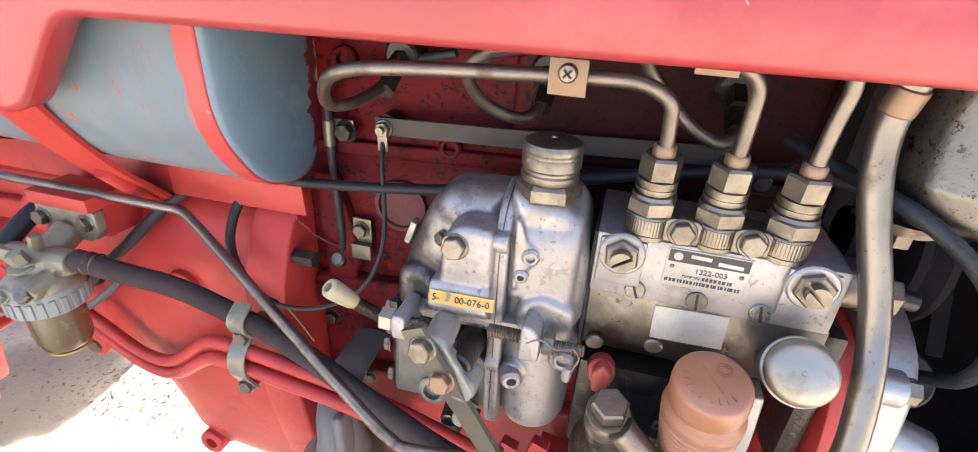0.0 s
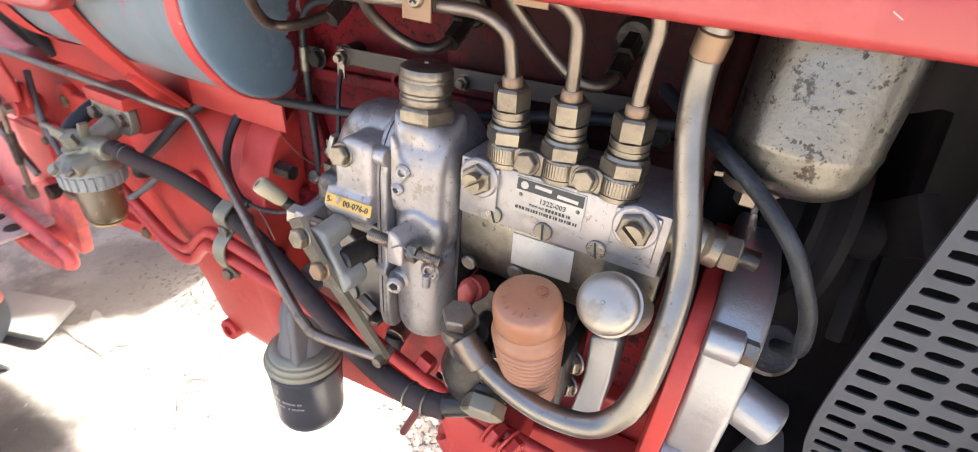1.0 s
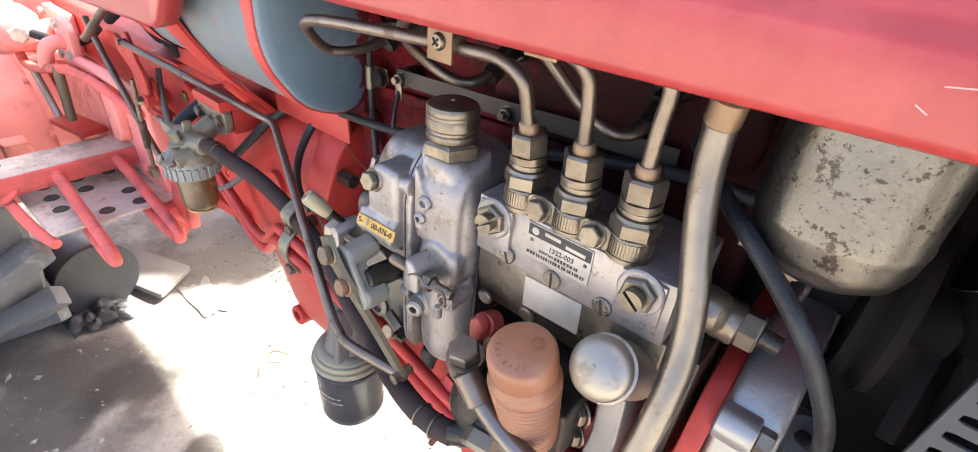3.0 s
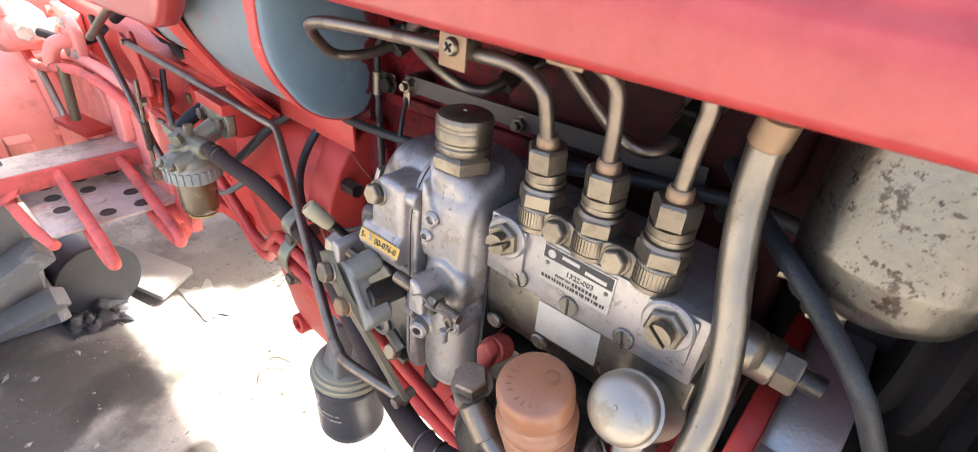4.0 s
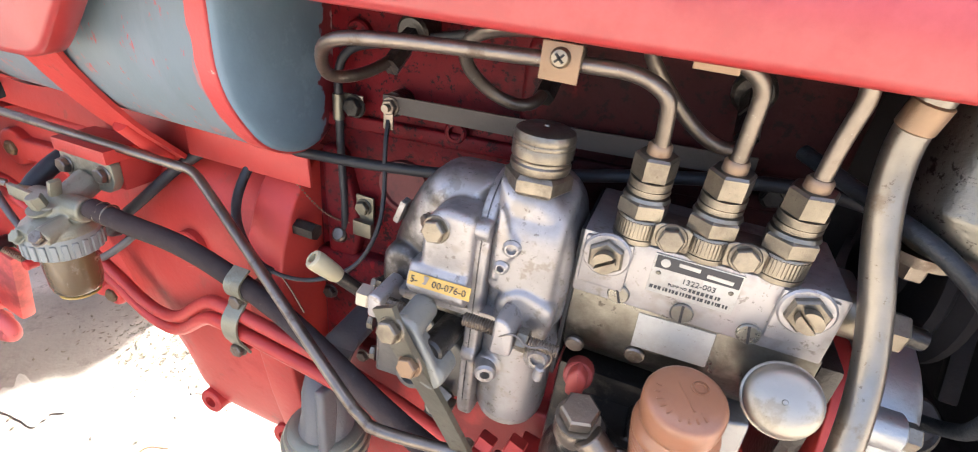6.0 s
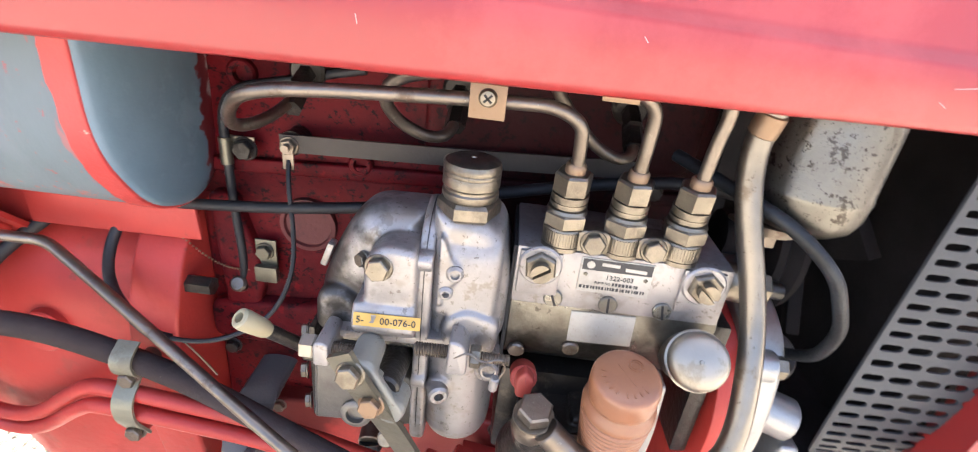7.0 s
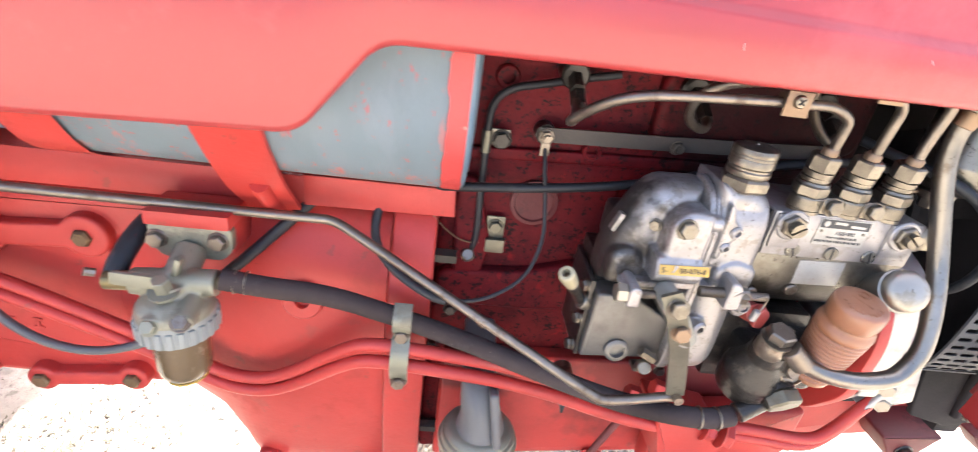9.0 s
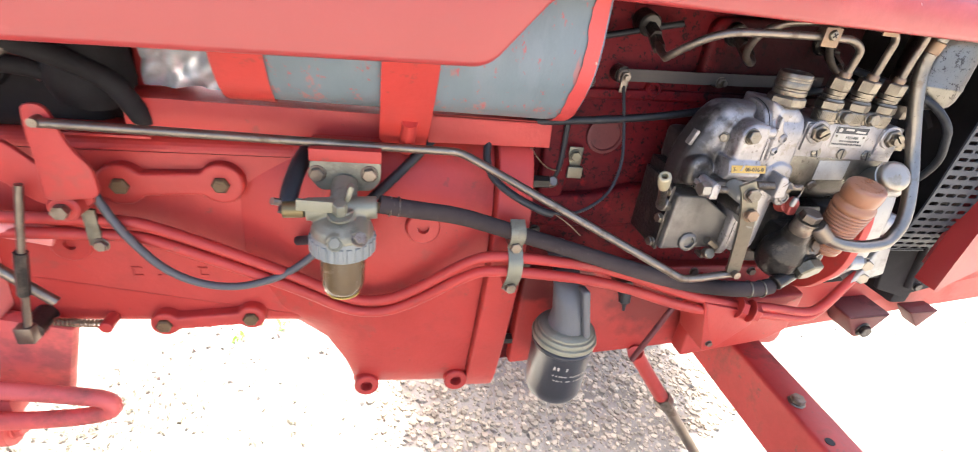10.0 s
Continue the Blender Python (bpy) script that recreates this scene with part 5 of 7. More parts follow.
for at, d in (((-0.274, 0.4138, 0.7195), (1, 0.1, -0.1)), ((-0.266, 0.4148, 0.7187), (1, 0.1, -0.1)), ((0.118, 0.3675, 0.6538), (1, -0.1, 0.06)), ((0.133, 0.3668, 0.6548), (1, 0.05, 0.08))):
    m = place(at, d)
    part("wire_clamp", tube([m @ Vector((0.0094 * math.cos(a), 0.0094 * math.sin(a), 0)) for a in [2 * math.pi * k / 16 for k in range(17)]], 0.0008, 6, times=1), ZINC, hose)

CL = "red painted steel hydraulic pipe along the gearbox"
for dz, dy in ((0.0, 0.0), (-0.0165, -0.003)):
    pipe("hydraulic_pipe", CL, "pipe", [(-1.2, 0.475, 0.668 + dz), (-0.63, 0.468, 0.668 + dz), (-0.53, 0.467, 0.668 + dz), (-0.5, 0.466, 0.661 + dz), (-0.37, 0.46, 0.607 + dz), (-0.32, 0.456, 0.580 + dz), (-0.285, 0.452, 0.577 + dz), (-0.25, 0.445, 0.592 + dz), (-0.185, 0.427 + dy, 0.652 + dz),
         (-0.16, 0.421 + dy, 0.66 + dz), (-0.12, 0.418 + dy, 0.659 + dz), (-0.02, 0.418 + dy, 0.646 + dz), (0.088, 0.42 + dy, 0.606 + dz), (0.165, 0.423, 0.588 + dz * 0.7), (0.225, 0.424, 0.583 + dz * 0.7), (0.285, 0.424, 0.572 + dz * 0.6), (0.305, 0.424, 0.583 + dz * 0.3), (0.332, 0.426, 0.632), (0.36, 0.43, 0.672)], 0.0062, RED, "hydraulic pipes")
cl = thing("pipe_clamp", "galvanised steel clamp holding hose and pipes to the flange", "clamp")
part("strip", ribbon([(-0.14, 0.43, 0.70), (-0.14, 0.416, 0.692), (-0.14, 0.417, 0.68), (-0.14, 0.424, 0.672), (-0.14, 0.418, 0.667), (-0.14, 0.4085, 0.658), (-0.14, 0.408, 0.642), (-0.14, 0.414, 0.630), (-0.14, 0.42, 0.618)], 0.016, 0.002, (1, 0, 0)), FILTER_GREY, cl)
for z, y in ((0.672, 0.422), (0.6235, 0.416)):
    part("bolt", bolt_head(bmesh.new(), (-0.14, y, z), (0, -1, 0), 0.0065, True), STEEL, cl)
part("spacer", rod((-0.14, 0.42, 0.672), (-0.14, 0.46, 0.672), 0.007, 14), STEEL, cl)
part("spacer", rod((-0.14, 0.415, 0.6235), (-0.14, 0.46, 0.6235), 0.007, 14), RED, cl)

st = thing("strap_bar", "flat grey steel strap bolted across the engine block", "strap")
part("bar", ribbon([(-0.04, 0.4845, 0.8485), (0.08, 0.4835, 0.8535), (0.21, 0.482, 0.861)], 0.0128, 0.002, (0, 0, 1), times=1), STRAP, st)
part("spacer", rod((-0.033, 0.487, 0.848), (-0.033, 0.51, 0.848), 0.009, 16), IRON, st)
part("spacer", rod((0.082, 0.487, 0.851), (0.082, 0.51, 0.851), 0.007, 16), IRON, st)
for x, z, r in ((-0.033, 0.8475, 0.0058), (0.082, 0.851, 0.0055)):
    part("nut", bolt_head(bmesh.new(), (x, 0.4835, z), (0, -1, 0), r), STEEL, st)
    part("stud", rod((x, 0.4835, z), (x, 0.474, z), 0.003, 10), STEEL, st)

lk = thing("leak_pipe", "thin black steel leak-off pipe clipped to the block", "pipe")
part("run", tube([(0.02, 0.488, 0.905), (-0.01, 0.488, 0.898), (-0.045, 0.489, 0.889), (-0.07, 0.489, 0.883), (-0.083, 0.489, 0.868), (-0.083, 0.4895, 0.835), (-0.0825, 0.49, 0.79), (-0.081, 0.491, 0.755), (-0.0815, 0.492, 0.735), (-0.086, 0.496, 0.718)], 0.0033, 10), RUBBER, lk)
part("sleeve", rod((-0.083, 0.489, 0.846), (-0.083, 0.489, 0.826), 0.0044, 12), OLIVE, lk)
part("tab", box((0.022, 0.0015, 0.014), (-0.074, 0.4925, 0.840), bevel=0.0005), ZINC, lk)
hex_bolt(lk, (-0.070, 0.4925, 0.838), (0, -1, 0), 0.0075, IRON)
bk = thing("square_bracket", "small olive steel bracket with a square bolt", "bracket")
part("plate", box((0.017, 0.002, 0.036), (-0.0635, 0.4955, 0.744), bevel=0.0006), OLIVE, bk)
part("tab", box((0.018, 0.006, 0.014), (-0.0625, 0.491, 0.733), bevel=0.001), OLIVE, bk)
hex_bolt(bk, (-0.064, 0.4945, 0.752), (0, -1, 0), 0.0062, OLIVE)
ch = thing("bead_chain", "rusty thin bead chain hanging from the tank rail", "chain")
b0 = bmesh.new()
for k in range(26):
    t_ = k / 25
    lathe([(0, -0.0011), (0.0009, -0.0006), (0.0011, 0), (0.0009, 0.0006), (0, 0.0011)], (-0.122 + 0.05 * t_, 0.482 + 0.012 * t_, 0.762 - 0.028 * t_ - 0.01 * math.sin(math.pi * t_)), seg=6, bm=b0)
part("beads", b0, RUSTY_STEEL, ch)
pipe("black_cable", "black rubber cable passing behind the pump", "cable", [(-0.33, 0.5, 0.757), (-0.2, 0.5, 0.778), (-0.101, 0.474, 0.797), (-0.03, 0.47, 0.805), (0.05, 0.468, 0.818), (0.12, 0.47, 0.838), (0.19, 0.475, 0.852), (0.25, 0.47, 0.862), (0.30, 0.47, 0.85)], 0.0042, RUBBER)
wr = thing("sender_wire", "thin black insulated wire looping down from the strap", "wire")
part("lead", tube([(-0.033, 0.480, 0.838), (-0.031, 0.472, 0.82), (-0.026, 0.465, 0.79), (-0.024, 0.455, 0.76), (-0.036, 0.443, 0.729), (-0.065, 0.433, 0.712), (-0.09, 0.4275, 0.7085), (-0.115, 0.4245, 0.714)], 0.0018, 8), RUBBER, wr)
part("lug", box((0.008, 0.002, 0.016), (-0.033, 0.480, 0.839), bevel=0.0008), STEEL, wr)
part("sheath", tube([(-0.168, 0.485, 0.775), (-0.174, 0.474, 0.757), (-0.17, 0.458, 0.738), (-0.15, 0.44, 0.725), (-0.118, 0.4245, 0.714), (-0.105, 0.4255, 0.7105)], 0.0042, 10), RUBBER, wr)
part("copper_strand", tube([(-0.10, 0.43, 0.708), (-0.085, 0.425, 0.70), (-0.07, 0.42, 0.688)], 0.0007, 6), RUSTY_STEEL, wr)
pipe("breather_hose", "black rubber hose passing behind the fuel filter", "hose", [(-0.23, 0.486, 0.765), (-0.25, 0.469, 0.747), (-0.275, 0.462, 0.722), (-0.30, 0.455, 0.698), (-0.325, 0.452, 0.678), (-0.35, 0.458, 0.655), (-0.37, 0.48, 0.64)], 0.0052, RUBBER)


# ---- filters ----
def fuel_filter():
    t = thing("fuel_filter", "grey cast fuel filter with a ribbed ring and brown fuel bowl", "fuel filter")
    x0, y0 = -0.317, 0.402
    part("spacer", box((0.066, 0.04, 0.0125), (-0.316, 0.452, 0.7605), bevel=0.0015), RED, t, "red painted spacer block")
    part("mount", prism(rounded([(-0.349, 0.754), (-0.283, 0.7545), (-0.283, 0.735), (-0.292, 0.724), (-0.34, 0.724), (-0.349, 0.735)], 0.005), "y", 0.4355, 0.4445, bevel=0.001), FILTER_GREY, t)
    part("mount_backing", box((0.06, 0.04, 0.03), (-0.316, 0.466, 0.739), bevel=0.003), RED, t)
    for x, z in ((-0.342, 0.741), (-0.294, 0.7425)):
        hex_bolt(t, (x, 0.4355, z), (0, -1, 0), 0.007, STEEL)
    hd = rod((-0.350, 0.408, 0.7165), (-0.286, 0.4105, 0.7195), 0.0108, 22, bevel=0.0008)
    lathe([(0, 0.697), (0.0288, 0.697), (0.0286, 0.7005), (0.0268, 0.7055), (0.021, 0.7105), (0.013, 0.7145), (0.0115, 0.722), (0, 0.724)], (x0, y0, 0), seg=40, bm=hd)
    rod((-0.301, 0.40, 0.708), (-0.301, 0.3785, 0.703), 0.0085, 18, hd)
    rod((-0.322, 0.40, 0.703), (-0.322, 0.375, 0.6995), 0.0085, 18, hd)
    rod((x0, 0.437, 0.732), (x0, 0.41, 0.718), 0.0125, 20, hd)
    cast(part("head", hd, FILTER_GREY, t), 0.0011, 4)
    part("tap_handle", box((0.034, 0.004, 0.011), (-0.339, 0.394, 0.7275), bevel=0.001, rot=Matrix.Rotation(radians(3), 4, "Y")), FILTER_GREY, t, "flat grey tap handle")
    part("tap_nut", hexagon((-0.3185, 0.394, 0.720), (0, -0.3, 1), 0.0066, 0.013, turn=10), FILTER_GREY, t)
    part("tap_washer", lathe([(0.0115, 0), (0.0115, 0.0025)], (-0.3185, 0.3945, 0.7185), (0, -0.3, 1)), FILTER_GREY, t)
    part("tap_wing", box((0.005, 0.01, 0.016), (-0.311, 0.404, 0.737), bevel=0.002, rot=Matrix.Rotation(radians(18), 4, "Y")), FILTER_GREY, t)
    hex_bolt(t, (-0.301, 0.3775, 0.7035), (0.25, -0.7, 0.7), 0.0062, STEEL)
    hex_bolt(t, (-0.322, 0.374, 0.700), (0, -0.8, 0.6), 0.0058, FILTER_GREY)
    part("brass_union", rod((-0.351, 0.408, 0.7165), (-0.370, 0.4075, 0.716), 0.0078, 18, bevel=0.0008), BRASS, t, "dull brass union")
    ring = part("ring", lathe([(0.0275, 0.678), (0.0292, 0.6795), (0.0292, 0.694), (0.0285, 0.6985), (0.0285, 0.7), (0.027, 0.7005)], (x0, y0, 0), seg=48), RING_GREY, t, "pale blue-grey ribbed clamping ring")
    rb = bmesh.new()
    for k in range(24):
        a = 2 * math.pi * k / 24
        box((0.0048, 0.0024, 0.0145), (x0 + 0.0295 * math.cos(a), y0 + 0.0295 * math.sin(a), 0.687), rb, 0.0006, Matrix.Rotation(a + math.pi / 2, 4, "Z"), 1)
    part("grip_ribs", rb, RING_GREY, ring)
    part("bowl", lathe([(0, 0.629), (0.008, 0.629), (0.0155, 0.6315), (0.0195, 0.6365), (0.0208, 0.6435), (0.0218, 0.6775), (0.028, 0.6785)], (x0, y0, 0), seg=44), BOWL, t, "brown stained see-through fuel bowl")
    part("bowl_lip", lathe([(0.013, 0.628), (0.0165, 0.6298), (0.0165, 0.6315), (0.013, 0.6315)], (x0, y0, 0), seg=40), AMBER, t, "amber bottom edge")
    part("hose_stub", rod((-0.286, 0.4105, 0.7195), (-0.278, 0.412, 0.72), 0.005, 14), BRASS, t)
    part("inlet_hose", tube([(-0.366, 0.409, 0.712), (-0.366, 0.42, 0.725), (-0.361, 0.445, 0.742), (-0.352, 0.476, 0.752)], 0.0085, 14), RUBBER, t)
    part("hose_clip", rod((-0.371, 0.4, 0.727), (-0.376, 0.396, 0.73), 0.0035, 8), STEEL, t)
    return t


fuel_filter()


def oil_filter():
    t = thing("oil_filter", "black spin-on oil filter under a grey cast neck", "oil filter")
    x, y = -0.058, 0.424
    part("can", lathe([(0.0, 0.4595), (0.026, 0.4595), (0.033, 0.462), (0.0358, 0.468), (0.0365, 0.476), (0.0372, 0.535), (0.0388, 0.537), (0.0388, 0.541), (0.0365, 0.543), (0.0, 0.543)], (x, y, 0), seg=48), BLACK, t, "glossy black can with faded print")
    part("rim", lathe([(0.0355, 0.5435), (0.0395, 0.5445), (0.0402, 0.5475), (0.0392, 0.5505), (0.0372, 0.5515), (0.0375, 0.5545), (0.0362, 0.557), (0.0338, 0.558), (0.0335, 0.5605), (0.0305, 0.563), (0.026, 0.5645)], (x, y, 0), seg=48), FILTER_GREY, t, "grey cast rim")
    nk = bmesh.new()
    rows = []
    for z, r, dx, dy in ((0.552, 0.030, 0, 0), (0.562, 0.025, 0.001, 0), (0.58, 0.0205, 0.0, 0.001), (0.60, 0.0185, -0.004, 0.004), (0.618, 0.0175, -0.006, 0.012), (0.63, 0.0165, -0.006, 0.03), (0.633, 0.016, -0.006, 0.08)):
        rows.append([nk.verts.new((x + dx + r * math.cos(a), y + dy + r * 1.05 * math.sin(a), z + (0.006 * math.sin(a) if z > 0.61 else 0))) for a in [2 * math.pi * k / 28 for k in range(28)]])
    for a, b in zip(rows, rows[1:]):
        for k in range(28):
            nk.faces.new((a[k], a[(k + 1) % 28], b[(k + 1) % 28], b[k]))
    nk.faces.new(rows[-1])
    neck = part("neck", nk, NECK_GREY, t, angle=60)
    part("web", box((0.009, 0.02, 0.062), (x + 0.012, y - 0.013, 0.59), bevel=0.004, rot=Matrix.Rotation(radians(-9), 4, "Y") @ Matrix.Rotation(radians(-10), 4, "X"), seg=3), NECK_GREY, neck)
    random.seed(3)
    for row, z in enumerate((0.522, 0.511, 0.5035)):
        a = -118.0
        while a < -52:
            w = random.uniform(3, 6) if row == 0 else random.uniform(1.2, 3.0)
            ca = radians(a)
            if random.random() > 0.25 and not (row == 0 and a > -84):
                part("print_bar", box((0.0372 * radians(w), 0.0004, 0.0045 if row == 0 else 0.0018), (x + 0.0374 * math.cos(ca), y + 0.0374 * math.sin(ca), z), rot=Matrix.Rotation(ca + math.pi / 2, 4, "Z")), LABEL_WHITE, t)
            a += w + (3.5 if row == 0 else 0.8)
    return t


oil_filter()


def sender():
    t = thing("pressure_sender", "black rubber-booted oil pressure sender on the crankcase", "sender")
    part("body", rod((0.03, 0.487, 0.593), (0.031, 0.462, 0.587), 0.011, 20, bevel=0.001), STEEL, t)
    part("boot", lathe([(0.0095, 0), (0.0105, 0.006), (0.008, 0.012), (0.0075, 0.02), (0.003, 0.024), (0.0015, 0.032)], (0.031, 0.464, 0.588), (0.02, -0.35, -1), 20), RUBBER, t)
    return t


sender()


# ---- front of the engine ----
def canister():
    t = thing("sediment_canister", "worn silver steel canister with black chips", "canister")
    part("shell", lathe([(0.0, 0.8535), (0.014, 0.854), (0.023, 0.8565), (0.0288, 0.861), (0.0318, 0.868), (0.0328, 0.877), (0.0333, 0.8785), (0.0333, 0.8805), (0.0328, 0.882), (0.0328, 1.06)], (0.2955, 0.4355, 0), seg=56), CANISTER, t, angle=60)
    part("drain_boss", lathe([(0.009, 0.847), (0.009, 0.8495), (0.015, 0.8495), (0.016, 0.855)], (0.283, 0.436, 0), seg=24), STEEL, t)
    part("drain_bolt", hexagon((0.283, 0.436, 0.839), (0, 0, 1), 0.007, 0.009), STEEL, t)
    part("foot_tab", box((0.03, 0.012, 0.003), (0.276, 0.442, 0.852), bevel=0.001, rot=Matrix.Rotation(0.3, 4, "Z")), STEEL, t)
    return t


canister()


def timing_case():
    t = thing("timing_case", "bare alloy timing case on a red-edged front plate", "timing case")
    front = rounded([(0.55, 0.775), (0.47, 0.782), (0.425, 0.772), (0.402, 0.72), (0.404, 0.655), (0.44, 0.60), (0.55, 0.57)], 0.02)
    part("front_plate", prism(front, "x", 0.2765, 0.288, bevel=0.001), RED, t, "red painted plate edge")
    case = rounded([(0.55, 0.79), (0.455, 0.79), (0.42, 0.772), (0.409, 0.72), (0.411, 0.66), (0.445, 0.606), (0.55, 0.58)], 0.02)
    part("case", prism(case, "x", 0.288, 0.318, bevel=0.005, seg=3), CASE_ALLOY, t)
    for y, z in ((0.4165, 0.762), (0.414, 0.662)):
        bs = part("bolt_boss", rod((0.288, y, z), (0.3075, y, z), 0.0105, 22, bevel=0.001), CASE_ALLOY, t)
        part("bolt", hexagon((0.3075, y, z), (1, 0, 0), 0.0075, 0.008, turn=15), ZINC, bs)
    # added to close the gap behind the case; its black is painted shade
    part("rear_plate", box((0.034, 0.33, 0.36), (0.28, 0.725, 0.76), bevel=0.004), SHADE_BLACK, t, "added back plate, coloured as deep shade")
    part("outlet", rod((0.316, 0.432, 0.715), (0.343, 0.428, 0.708), 0.0155, 26, bevel=0.002), CASE_ALLOY, t)
    part("mount_flange", box((0.012, 0.07, 0.11), (0.266, 0.447, 0.735), bevel=0.003), IRON, t)
    part("adjuster_lug", prism(rounded([(0.226, 0.735), (0.2435, 0.74), (0.2455, 0.70), (0.2445, 0.665), (0.234, 0.655), (0.2255, 0.66), (0.2285, 0.70)], 0.004), "y", 0.41, 0.45, bevel=0.002), CASE_ALLOY, t, "bare alloy adjuster lug")
    part("lower_bracket", prism([(0.342, 0.689), (0.355, 0.689), (0.370, 0.638), (0.322, 0.622), (0.333, 0.645)], "y", 0.42, 0.45, bevel=0.003), CASE_ALLOY, t)
    for x, z in ((0.336, 0.652), (0.34, 0.632)):
        hex_bolt(t, (x, 0.425, z), (-0.4, -1, 0), 0.008, SILVER)
    return t


timing_case()
hs = thing("coolant_hose", "black ribbed rubber hose curving from the canister to the case", "hose")
part("sleeve", tube([(0.2245, 0.46, 0.8815), (0.254, 0.423, 0.8735), (0.277, 0.4035, 0.866), (0.304, 0.3945, 0.8445), (0.3165, 0.398, 0.823), (0.3255, 0.4005, 0.805), (0.332, 0.415, 0.777), (0.3325, 0.429, 0.764), (0.326, 0.442, 0.755)], 0.0041, 16), SOOT_RUBBER, hs)
part("elbow", tube([(0.326, 0.441, 0.756), (0.322, 0.452, 0.748), (0.314, 0.47, 0.738)], 0.0115, 20, radii=lambda u: 1.0), RUBBER, hs)
part("clip_band", lathe([(0.0155, 0), (0.0168, 0.002), (0.0168, 0.009), (0.0145, 0.0105), (0.0118, 0.0095)], (0.3225, 0.448, 0.747), (0.2, -0.78, 0.6), 28), IRON, hs)
pu = thing("fan_pulley", "black cast fan pulley and belt at the engine front", "pulley")
part("wheel", lathe([(0.02, 0), (0.055, 0.002), (0.058, 0.006), (0.05, 0.012), (0.058, 0.018), (0.056, 0.024), (0.02, 0.026)], (0.322, 0.535, 0.80), (1, 0, 0), 40), SHADE_BLACK, pu)
part("hub", rod((0.30, 0.535, 0.80), (0.37, 0.535, 0.80), 0.02, 24), SHADE_BLACK, pu)
for k in range(4):
    a = k * math.pi / 2 + 0.5
    part("blade", box((0.010, 0.035, 0.07), (0.372, 0.545 + 0.045 * math.sin(a), 0.80 + 0.045 * math.cos(a)), bevel=0.002, rot=Matrix.Rotation(-a, 4, "X") @ Matrix.Rotation(0.4, 4, "Z")), SHADE_BLACK, pu)


def screen():
    """A sheet pierced by rounded slots in rows."""
    t = thing("radiator_screen", "dark perforated steel radiator side screen", "screen")
    bm = bmesh.new()
    px, pz, sl, sh = 0.0172, 0.0098, 0.0143, 0.0045
    xa, za, y = 0.3455, 0.684, 0.4035
    cols, rows_ = 6, 27
    steps = 20

    def rect(cx, cz, w, h, k):
        u = (k / steps) * 4
        s = int(u) % 4
        f = u - int(u)
        c = [(-1, -1), (1, -1), (1, 1), (-1, 1)]
        a, b = c[s], c[(s + 1) % 4]
        return cx + w / 2 * (a[0] + (b[0] - a[0]) * f), cz + h / 2 * (a[1] + (b[1] - a[1]) * f)

    for i in range(cols):
        for j in range(rows_):
            cx, cz = xa + (i + 0.5) * px, za + (j + 0.5) * pz
            outer, inner, back = [], [], []
            for k in range(steps):
                ox, oz = rect(cx, cz, px, pz, k)
                ex, ez = rect(cx, cz, sl, sh, k)
                dx, dz = ex - cx, ez - cz
                lim = sl / 2 - sh / 2
                if abs(dx) > lim:
                    qx = abs(dx) - lim
                    n = math.hypot(qx, dz) or 1
                    if n > sh / 2:
                        qx, dz = qx * sh / 2 / n, dz * sh / 2 / n
                    dx = math.copysign(lim + qx, dx)
                outer.append(bm.verts.new((ox, y, oz)))
                inner.append(bm.verts.new((cx + dx, y, cz + dz)))
                back.append(bm.verts.new((cx + dx, y + 0.0016, cz + dz)))
            for k in range(steps):
                n = (k + 1) % steps
                bm.faces.new((outer[k], outer[n], inner[n], inner[k]))
                bm.faces.new((inner[k], inner[n], back[n], back[k]))
    bmesh.ops.remove_doubles(bm, verts=bm.verts, dist=2e-5)
    for v in bm.verts:
        v.co.x += 0.06 * (v.co.z - za)
        t_ = max(0.0, (0.80 - v.co.z) / (0.80 - za))
        if t_ > 0:
            v.co = Vector((v.co.x + 0.04 * t_ ** 3, v.co.y + 0.0415 * t_ ** 3, 0.80 - 0.137 * t_))
    part("sheet", bm, SCREEN, t)
    edge = [(xa + 0.06 * (z - za) + 0.04 * u ** 3, y + 0.0008 + 0.0415 * u ** 3, z - 0.021 * u) for z, u in [(za + 0.264 * k / 12, max(0.0, (0.116 - 0.264 * k / 12) / 0.116)) for k in range(13)]]
    part("edge", ribbon(edge, 0.004, 0.0022, (1, 0, 0), times=1), SCREEN, t)
    part("bottom_lip", box((0.103, 0.004, 0.002), (0.437, 0.4455, 0.6622), bevel=0.0005), SCREEN, t)
    return t


screen()


def radiator():
    t = thing("radiator", "black finned radiator behind the screen", "radiator")
    part("core", box((0.06, 0.42, 0.42), (0.50, 0.72, 0.80), bevel=0.006), SHADE_BLACK, t)
    part("frame", box((0.03, 0.06, 0.46), (0.485, 0.49, 0.79), bevel=0.004), SHADE_BLACK, t)
    part("shroud", prism(rounded([(0.46, 1.04), (0.46, 0.62), (0.95, 0.62), (0.95, 1.04)], 0.02), "x", 0.44, 0.47, bevel=0.004), SHADE_BLACK, t)
    return t


radiator()


